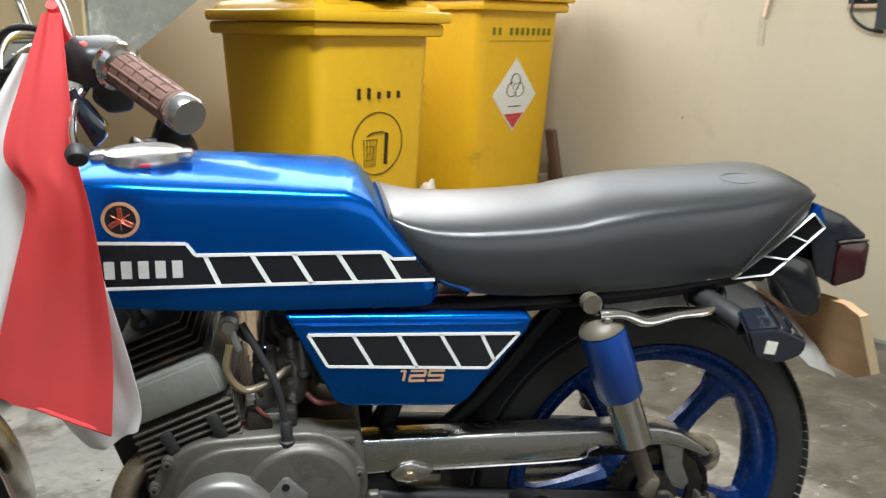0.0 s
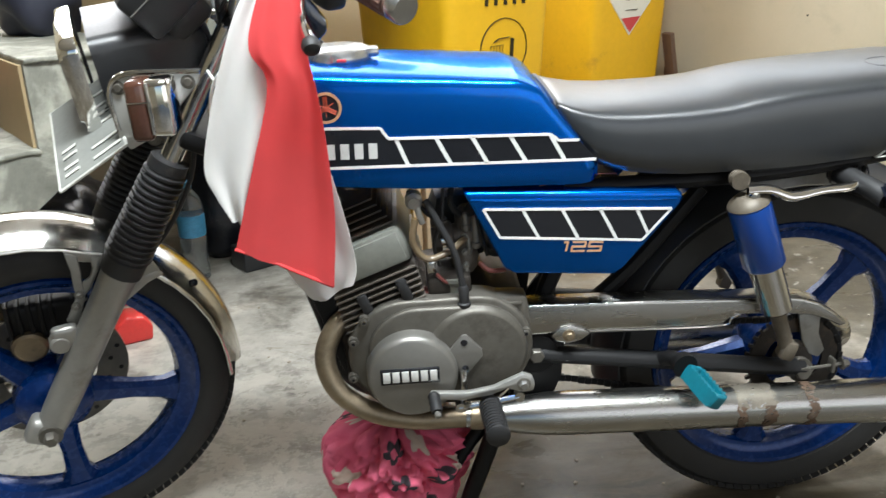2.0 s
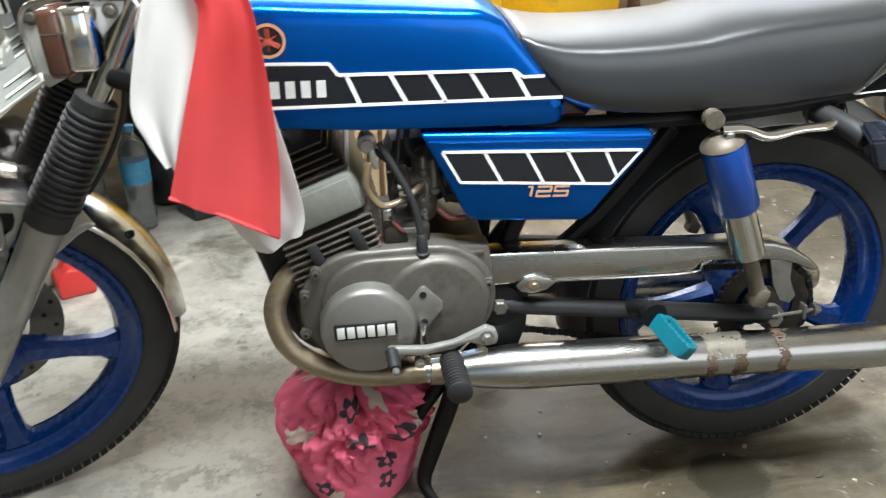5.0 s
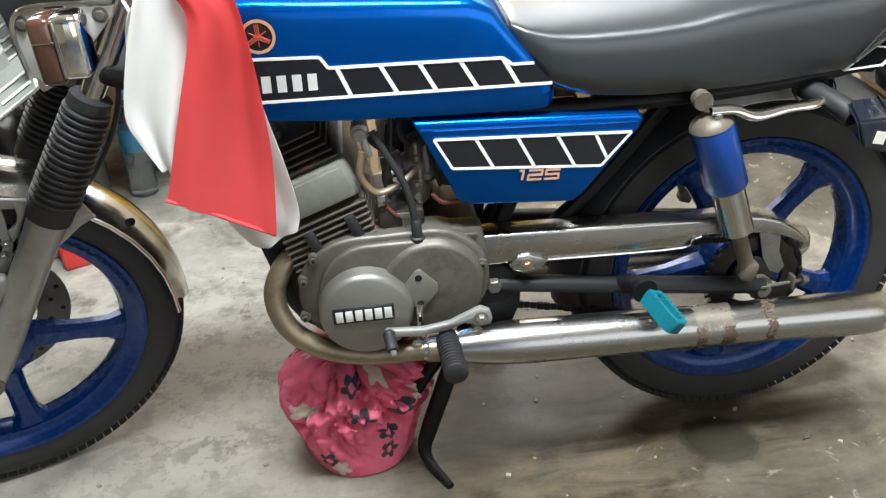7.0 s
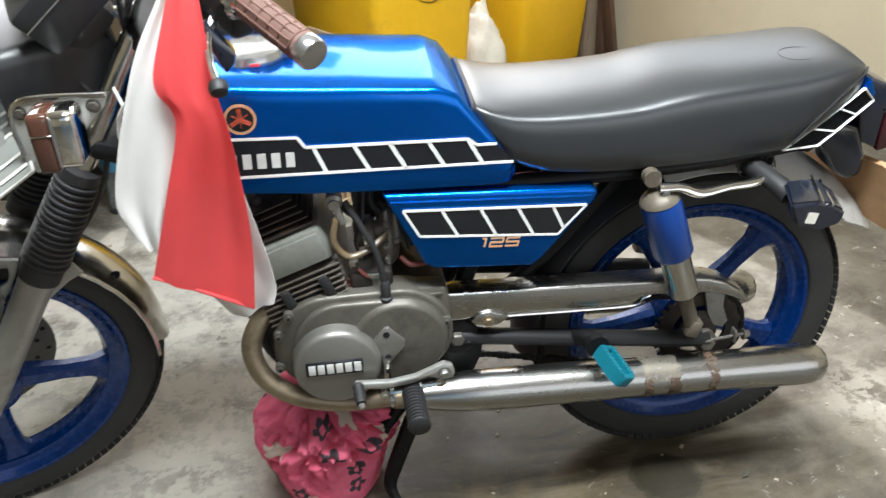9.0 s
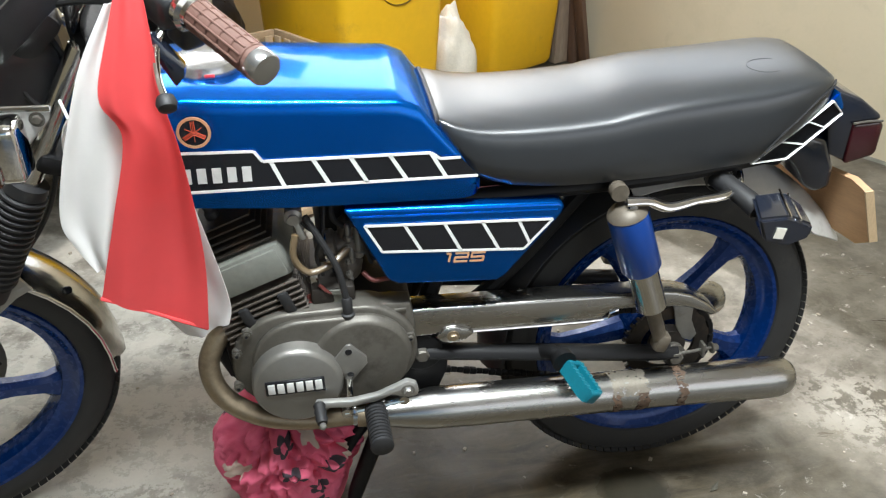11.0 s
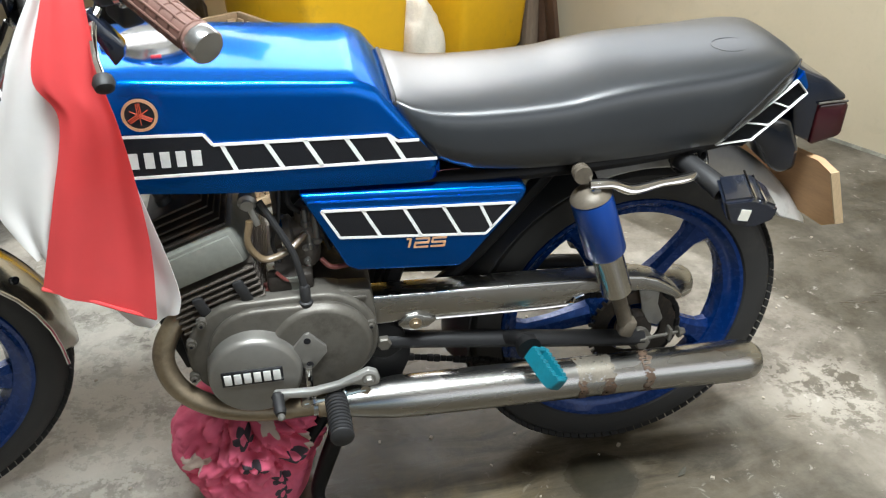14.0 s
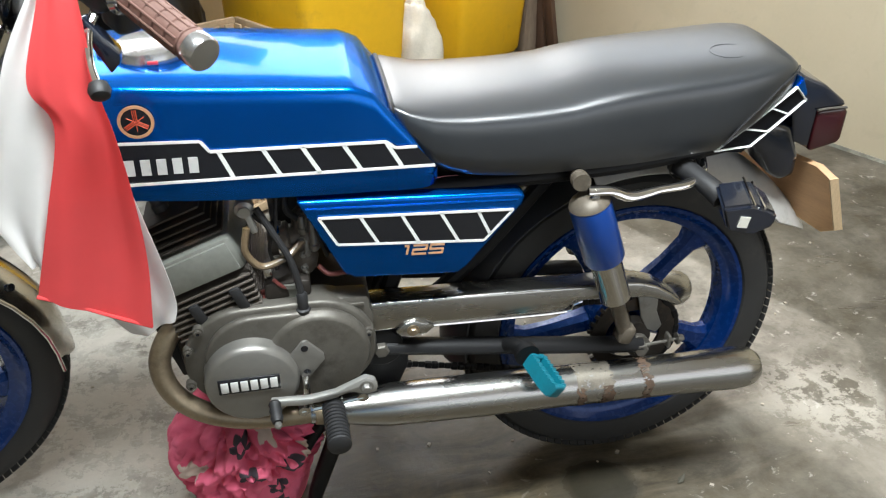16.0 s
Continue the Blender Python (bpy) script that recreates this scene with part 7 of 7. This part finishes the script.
# the first bin: a row of plain bars for its name, and a round sign with a basket
kz, pz, pu_ = 0.822, 0.666, 0.012
heights = (0.033, 0.033, 0.021, 0.021, 0.021)
marks = [("name_bar", "ink", [[(-0.070 + 0.0395 * i, kz - 0.0165), (-0.070 + 0.0395 * i, kz - 0.0165 + h)]], 0.012) for i, h in enumerate(heights)]
marks += [("sign_ring", "ink", [circle(pu_, pz, 0.101, 0.098)], 0.0034),
          ("sign_basket", "ink", [[(pu_ + 1.15 * x, pz + 1.10 * z) for x, z in run] for run in ([(-0.052, 0.012), (-0.002, 0.013)], [(-0.050, 0.012), (-0.044, -0.064)], [(-0.004, 0.013), (-0.008, -0.064)], [(-0.044, -0.064), (-0.008, -0.064)],
                                  [(-0.038, 0.012), (-0.035, -0.064)], [(-0.027, 0.012), (-0.026, -0.064)], [(-0.015, 0.012), (-0.017, -0.064)],
                                  [(-0.049, -0.007), (-0.005, -0.006)], [(-0.047, -0.026), (-0.006, -0.025)], [(-0.045, -0.045), (-0.007, -0.044)])], 0.0019),
          ("sign_bar", "ink", [[(pu_ + 0.032, pz + 0.033), (pu_ + 0.030, pz - 0.066)]], 0.013),
          ("sign_slip", "ink", [[(pu_ - 0.044, pz + 0.024), (pu_ - 0.023, pz + 0.035), (pu_ + 0.021, pz + 0.037)]], 0.005)]
waste_bin(1.700, 2.165, 2.755, 0.53, 1.091, "yellow plastic wheeled waste bin with a round litter sign", marks)
# the second bin: a green text bar and a diamond hazard label
dc, dz = -0.018, 0.751
marks = [("text_bar", "ink_green", [[(-0.173 + 0.0348 * i, 0.995), (-0.173 + 0.0348 * i, 1.024)]], 0.0108) for i in range(11) if i != 2]
marks += [("text_underline", "ink_green", [[(-0.186, 0.972), (0.187, 0.972)]], 0.0023)]
face2, bin2 = waste_bin(2.745, 3.245, 3.085, 0.60, 1.189, "yellow plastic wheeled waste bin with a white hazard diamond", marks)
for name, m, half, lift in (("hazard_label", "ink", 0.148, 0.0), ("hazard_label_face", "sticker_white", 0.141, 0.001)):
    bm = bmesh.new()
    q = [face2(dc - half * 0.95, dz), face2(dc, dz - half * 1.03), face2(dc + half * 0.95, dz), face2(dc, dz + half * 1.03)]
    loft(bm, [[p + Vector((0, -lift, 0)) for p in q], [p + Vector((0, -lift - 0.001, 0)) for p in q]])
    bm.transform(ROOM)
    part(name, bm, m if lift else "sticker_white", bin2)
bm = bmesh.new()
q = [face2(dc - 0.062, dz - 0.078), face2(dc, dz - 0.139), face2(dc + 0.062, dz - 0.076)]
loft(bm, [[p + Vector((0, -0.0025, 0)) for p in q], [p + Vector((0, -0.0035, 0)) for p in q]])
bm.transform(ROOM)
part("hazard_label_base", bm, "sticker_red", bin2)
for a in (90, 210, 330):
    bm = bmesh.new()
    u, z = dc + 0.027 * math.cos(radians(a)), dz + 0.035 + 0.025 * math.sin(radians(a))
    tube(bm, [face2(x, y) + Vector((0, -0.003, 0)) for x, y in circle(u, z, 0.029, 0.029, a - 130, a + 130, 20)], 0.0028, 6, 0, 0.4)
    bm.transform(ROOM)
    part("hazard_arc", bm, "ink", bin2)
bm = bmesh.new()
tube(bm, [face2(x, y) + Vector((0, -0.003, 0)) for x, y in circle(dc, dz + 0.035, 0.014, 0.014)], 0.002, 6, 0, 0.4)
bm.transform(ROOM)
part("hazard_ring", bm, "ink", bin2)
bm = bmesh.new()
tube(bm, [face2(dc - 0.036, dz - 0.046) + Vector((0, -0.003, 0)), face2(dc + 0.036, dz - 0.046) + Vector((0, -0.003, 0))], 0.004, 6, 0, 0.4)
bm.transform(ROOM)
part("hazard_text_bar", bm, "ink", bin2)

# ---- clutter round the bins and under the stairs ----
def cloth_lump(name, a, b, z, size, rough, sc, seed, material, label, category, floor=0.001, group=""):
    bm = bmesh.new()
    p = room(a, b, z)
    lump(bm, (0, 0, 0), size, rough, sc, seed, 44, None)
    bm.transform(Matrix.Translation(p) @ ROOM)
    for v in bm.verts:
        if v.co.z < floor:
            v.co.z = floor + 0.0005 * noise.noise(v.co * 20)
    return single(name, bm, material, (p.x, p.y, floor), label, category, group, sharp=80)


cloth_lump("duffel_bag", 1.955, 2.92, 1.185, (0.300, 0.21, 0.160), 0.22, 1.7, 3.0, "navy_cloth", "dark navy nylon bag lying on a bin lid", "bag", 1.103)
cloth_lump("plastic_bag", 2.338, 2.96, 0.20, (0.108, 0.10, 0.245), 0.25, 2.1, 8.0, "white_bag", "white plastic bag standing between the bins", "bag")
cloth_lump("rubbish_bag", 1.470, 3.290, 0.30, (0.20, 0.17, 0.37), 0.30, 1.9, 11.0, "black_bag", "black plastic rubbish bag on the floor", "bag", 0.001, "black rubbish bags")
cloth_lump("rubbish_bag", 1.281, 3.401, 0.20, (0.20, 0.20, 0.26), 0.30, 1.8, 14.0, "black_bag", "black plastic rubbish bag under the stairs", "bag", 0.001, "black rubbish bags")
cloth_lump("rubbish_bag", 0.638, 3.431, 0.16, (0.20, 0.20, 0.20), 0.30, 1.8, 17.0, "black_bag", "black plastic rubbish bag under the stairs", "bag", 0.001, "black rubbish bags")
cloth_lump("sack", 0.594, 3.014, 0.10, (0.15, 0.11, 0.12), 0.25, 1.6, 21.0, "stone", "pale dusty sack lying under the stairs", "sack")
cloth_lump("sack", 0.322, 2.884, 0.07, (0.11, 0.09, 0.085), 0.25, 1.6, 27.0, "stone", "pale dusty sack lying under the stairs", "sack")
bm = bmesh.new()
box(bm, (0, 0, 0.0375), (0.15, 0.11, 0.075), 0.010)
bm.transform(Matrix.Translation(room(1.204, 3.171, 0)) @ ROOM)
single("dark_box", bm, "black_plastic", room(1.204, 3.171, 0), "low black plastic box beside the bags", "box")


def bottle(a, b, label, tint):
    at = room(a, b, 0)
    ob = thing("water_bottle", at, label, "bottle", "water bottles")
    bm = bmesh.new()
    lathe(bm, at, (0, 0, 1), [(0.0, 0.030), (0.006, 0.040), (0.05, 0.042), (0.06, 0.039), (0.09, 0.042), (0.10, 0.039), (0.13, 0.042), (0.24, 0.042), (0.27, 0.034), (0.295, 0.016), (0.31, 0.014)], 26)
    part("bottle_body", bm, "bottle", ob)
    bm = bmesh.new()
    lathe(bm, at + Vector((0, 0, 0.150)), (0, 0, 1), [(0, 0.0425), (0.001, 0.0428), (0.069, 0.0428), (0.07, 0.0425)], 26, False)
    part("label", bm, tint, ob)
    bm = bmesh.new()
    lathe(bm, at + Vector((0, 0, 0.305)), (0, 0, 1), [(0, 0.0155), (0.018, 0.0155), (0.02, 0.012)], 18)
    part("cap", bm, "label_blue", ob)
    return ob


bottle(0.997, 3.188, "empty clear water bottle with a blue label", "label_blue")
bottle(0.899, 3.311, "empty clear water bottle with a green label", "green_plastic")
bm = bmesh.new()
prism(bm, [(-0.085, 0.0), (0.085, 0.0), (0.095, 0.05), (0.06, 0.085), (-0.03, 0.10), (-0.09, 0.07)], -0.06, 0.06, 0.012, 3)
tube(bm, [(-0.05, 0, 0.085), (-0.03, 0, 0.125), (0.03, 0, 0.12), (0.05, 0, 0.08)], 0.008, 8, 4)
bm.transform(Matrix.Translation((-1.005, 2.800, 0)) @ Matrix.Rotation(radians(25), 4, "Z") @ Matrix.Diagonal((0.52, 0.75, 0.80, 1)))
single("red_container", bm, "red_plastic", (-1.005, 2.800, 0), "small red plastic container on the floor", "container")
# an open crate with upright slats, its long side along the waste bin
KA, KB, KW, KD, KH = 1.530, 2.885, 0.27, 0.37, 0.485
cr = thing("wooden_crate", room(KA, KB, 0), "pale slatted wooden crate beside the waste bin", "crate")


def crate_piece(name, at, size):
    bm = bmesh.new()
    box(bm, at, size, 0.002)
    bm.transform(ROOM)
    part(name, bm, "crate", cr)


crate_piece("base", (KA, KB, 0.012), (KW - 0.03, KD - 0.03, 0.016))
for z in (0.03, KH - 0.012):
    for sgn in (-1, 1):
        crate_piece("rail", (KA + sgn * KW / 2, KB, z), (0.014, KD, 0.026))
        crate_piece("rail", (KA, KB + sgn * KD / 2, z), (KW - 0.016, 0.014, 0.026))
for sgn in (-1, 1):
    for i in range(7):
        crate_piece("slat", (KA + sgn * (KW / 2 - 0.012), KB + (i - 3) * 0.052, KH / 2), (0.008, 0.030, KH - 0.03))
    for i in range(5):
        crate_piece("slat", (KA + (i - 2) * 0.050, KB + sgn * (KD / 2 - 0.012), KH / 2), (0.030, 0.008, KH - 0.03))

# posts leaning in the corner beside the second bin
for name, a, b, w, deep, h, tip, m, label in (("post", 2.905, 3.60, 0.085, 0.070, 0.36, 0, "post_wood", "short rough wooden post standing by the wall"),
                                             ("plank", 2.965, 3.47, 0.026, 0.055, 0.60, 13, "plank_brown", "dark brown plank leaning against the bin"),
                                             ("plank", 2.955, 3.54, 0.034, 0.046, 0.42, 3, "plank_brown", "short dark brown plank standing by the wall")):
    bm = bmesh.new()
    box(bm, (0, 0, h / 2), (w, deep, h), 0.004)
    for v in bm.verts:
        v.co += Vector((0.003 * noise.noise(v.co * 6), 0.003 * noise.noise(v.co * 6 + Vector((3, 0, 0))), 0))
    bm.transform(Matrix.Translation(east(a, b, 0.004)) @ EAST @ Matrix.Rotation(radians(-tip), 4, "Y"))
    single(name, bm, m, east(a, b, 0), label, "plank", "planks in the corner")

# black bucket by the wall
bk = Vector((1.72, 2.50, 0))
bucket = thing("bucket", bk, "black rubber bucket with two loop handles by the wall", "bucket")
bm = bmesh.new()
lathe(bm, bk, (0, 0, 1), [(0.0, 0.15), (0.006, 0.158), (0.13, 0.178), (0.25, 0.198), (0.262, 0.205), (0.27, 0.203), (0.262, 0.192), (0.13, 0.168), (0.02, 0.148), (0.018, 0.001)], 44)
part("bucket_body", bm, "bucket", bucket)
for ang in (120, 300):
    bm = bmesh.new()
    c, s = math.cos(radians(ang)), math.sin(radians(ang))
    e = Vector((c, s, 0))
    o = Vector((-s, c, 0))
    tube(bm, [bk + e * 0.195 + o * 0.055 + Vector((0, 0, 0.255)), bk + e * 0.215 + o * 0.05 + Vector((0, 0, 0.30)), bk + e * 0.225 + Vector((0, 0, 0.325)), bk + e * 0.215 - o * 0.05 + Vector((0, 0, 0.30)), bk + e * 0.195 - o * 0.055 + Vector((0, 0, 0.255))], 0.011, 10, 5)
    part("handle", bm, "bucket", bucket)
bm = bmesh.new()
tube(bm, [bk + Vector((0.199 * math.cos(t * math.pi / 24), 0.199 * math.sin(t * math.pi / 24), 0.235)) for t in range(49)], 0.004, 6, 0)
part("band", bm, "grey_cloth", bucket)

# cloth bag and printed cloth hanging on the wall, and a loose strap
hang = east(WALL_A - 0.02, 2.03, 1.3)
wall_bag = thing("hanging_bag", (hang.x, hang.y, 1.04), "dark grey cloth bag hanging on the wall from a nail", "bag")


def wall_sheet(b0, b1, z0, z1, off, material, name, parent, wave=0.008, thick=0.02):
    bm = bmesh.new()
    grid = []
    for i in range(15):
        row = []
        for j in range(17):
            b, z = b0 + (b1 - b0) * i / 14, z0 + (z1 - z0) * j / 16
            row.append(bm.verts.new((WALL_A - off + wave * noise.noise(Vector((b * 9, z * 5, off * 40))), b + 0.006 * noise.noise(Vector((b * 3, z * 9, 1))), z + (0.012 * noise.noise(Vector((b * 12, 0, 2))) if j == 0 else 0))))
        grid.append(row)
    for a, b in zip(grid, grid[1:]):
        for j in range(16):
            bm.faces.new((a[j], a[j + 1], b[j + 1], b[j]))
    bmesh.ops.solidify(bm, geom=list(bm.faces), thickness=thick)
    bm.transform(EAST)
    return part(name, bm, material, parent, sharp=70)


wall_sheet(1.90, 2.16, 1.039, 1.54, 0.035, "grey_cloth", "bag_body", wall_bag)
bm = bmesh.new()
tube(bm, [east(WALL_A - 0.02, b, z) for b, z in ((2.251, 1.136), (2.245, 1.08), (2.195, 1.04), (2.136, 1.029))], 0.007, 8, 5, 0.4)
part("bag_strap", bm, "black_rubber", wall_bag)
bm = bmesh.new()
rod(bm, east(WALL_A + 0.01, 2.03, 1.55), east(WALL_A - 0.05, 2.03, 1.56), 0.004)
part("nail", bm, "alloy", wall_bag)
cl = east(WALL_A - 0.01, 1.96, 1.10)
printed = thing("printed_cloth", (cl.x, cl.y, 1.10), "black printed cloth hanging on the wall", "cloth")
wall_sheet(1.642, 2.268, 1.112, 1.50, 0.010, "print", "cloth_sheet", printed, 0.004, 0.004)
bm = bmesh.new()
box(bm, (WALL_A - 0.016, 1.955, 1.110), (0.008, 0.63, 0.014), 0.003)
bm.transform(EAST)
part("hem", bm, "crate", printed)
bm = bmesh.new()
tube(bm, [east(WALL_A - 0.006, b, z) for b, z in ((2.558, 1.70), (2.552, 1.454), (2.556, 1.25), (2.568, 1.14), (2.578, 1.074))], 0.011, 8, 5, 0.25)
single("wall_strap", bm, "strap", east(WALL_A - 0.006, 2.56, 1.06), "faded peach fabric strap hanging on the wall", "strap")
bm = bmesh.new()
box(bm, (WALL_A - 0.0012, 2.585, 1.035), (0.002, 0.026, 0.12), 0.0)
bm.transform(EAST)
single("wall_smear", bm, "smear", east(WALL_A, 2.585, 0.975), "grey smear of glue on the wall", "stain", kind="structure")
bm = bmesh.new()
rod(bm, east(WALL_A + 0.001, 2.895, 0.685), east(WALL_A - 0.004, 2.895, 0.685), 0.004, 0.003, 8)
single("nail_head", bm, "black_steel", east(WALL_A, 2.895, 0.68), "small dark nail head in the wall", "nail", kind="structure")

# bowl, basket and bag on the stair treads
bz = FIRST_Z - RISER * 0 + 0.011
bw = room(0.268, 2.80, bz)
bm = bmesh.new()
lathe(bm, bw, (0, 0, 1), [(0, 0.085), (0.004, 0.095), (0.04, 0.130), (0.085, 0.150), (0.092, 0.156), (0.105, 0.157), (0.106, 0.150), (0.09, 0.146), (0.04, 0.122), (0.012, 0.09), (0.012, 0.001)], 44)
single("plastic_bowl", bm, "bowl", bw, "faded red plastic bowl standing on a stair tread", "bowl")
cloth_lump("black_cloth", 0.202, 3.09, bz + 0.09, (0.15, 0.16, 0.17), 0.3, 1.8, 31.0, "navy_cloth", "heap of dark cloth on a stair tread", "cloth", bz)
sz = FIRST_Z + RISER + 0.011
bp = room(0.701, 3.191, sz)
basket = thing("laundry_basket", bp, "white perforated plastic basket standing on the stairs", "basket")
for i in range(24):
    bm = bmesh.new()
    t = 2 * math.pi * i / 24
    tube(bm, [bp + Vector((0.085 * math.cos(t), 0.085 * math.sin(t), 0.0)), bp + Vector((0.11 * math.cos(t), 0.11 * math.sin(t), 0.30))], 0.006, 6, 0, 0.5)
    part("upright_bar", bm, "basket", basket)
for j in range(8):
    bm = bmesh.new()
    r, z = 0.086 + 0.0034 * j, 0.01 + 0.041 * j
    tube(bm, [bp + Vector((r * math.cos(t * math.pi / 16), r * math.sin(t * math.pi / 16), z)) for t in range(33)], 0.007, 6, 0)
    part("hoop", bm, "basket", basket)
bm = bmesh.new()
lathe(bm, bp, (0, 0, 1), [(0, 0.086), (0.008, 0.087)], 32)
part("base", bm, "basket", basket)
cloth_lump("black_cloth", 0.67, 3.161, sz + 0.12, (0.12, 0.14, 0.17), 0.3, 1.8, 37.0, "navy_cloth", "heap of dark cloth on a stair tread", "cloth", sz)

# small things on the floor
bm = bmesh.new()
loft(bm, [[Vector((0.0, 0, 0.002)), Vector((0.012, 0.006, 0.004)), Vector((0.030, 0.003, 0.009)), Vector((0.014, -0.006, 0.003))], [Vector((0.0, 0, 0.003)), Vector((0.012, 0.006, 0.005)), Vector((0.030, 0.003, 0.010)), Vector((0.014, -0.006, 0.004))]])
bm.transform(Matrix.Translation((0.470, 1.785, 0)) @ Matrix.Rotation(radians(30), 4, "Z"))
single("dry_leaf", bm, "leaf", (0.470, 1.785, 0), "small dark curled dry leaf on the floor", "leaf")
bm = bmesh.new()
for i in range(140):
    x, y = random.uniform(-1.3, 1.3), random.uniform(1.3, 3.0)
    r = random.uniform(0.0015, 0.0045)
    box(bm, (x, y, r * 0.5), (r * 2, r * 1.5, r), 0, Matrix.Rotation(random.uniform(0, 3), 3, "Z"))
single("grit", bm, "stone", (0, 1.9, 0), "loose pale grit scattered over the floor", "grit", kind="stuff")
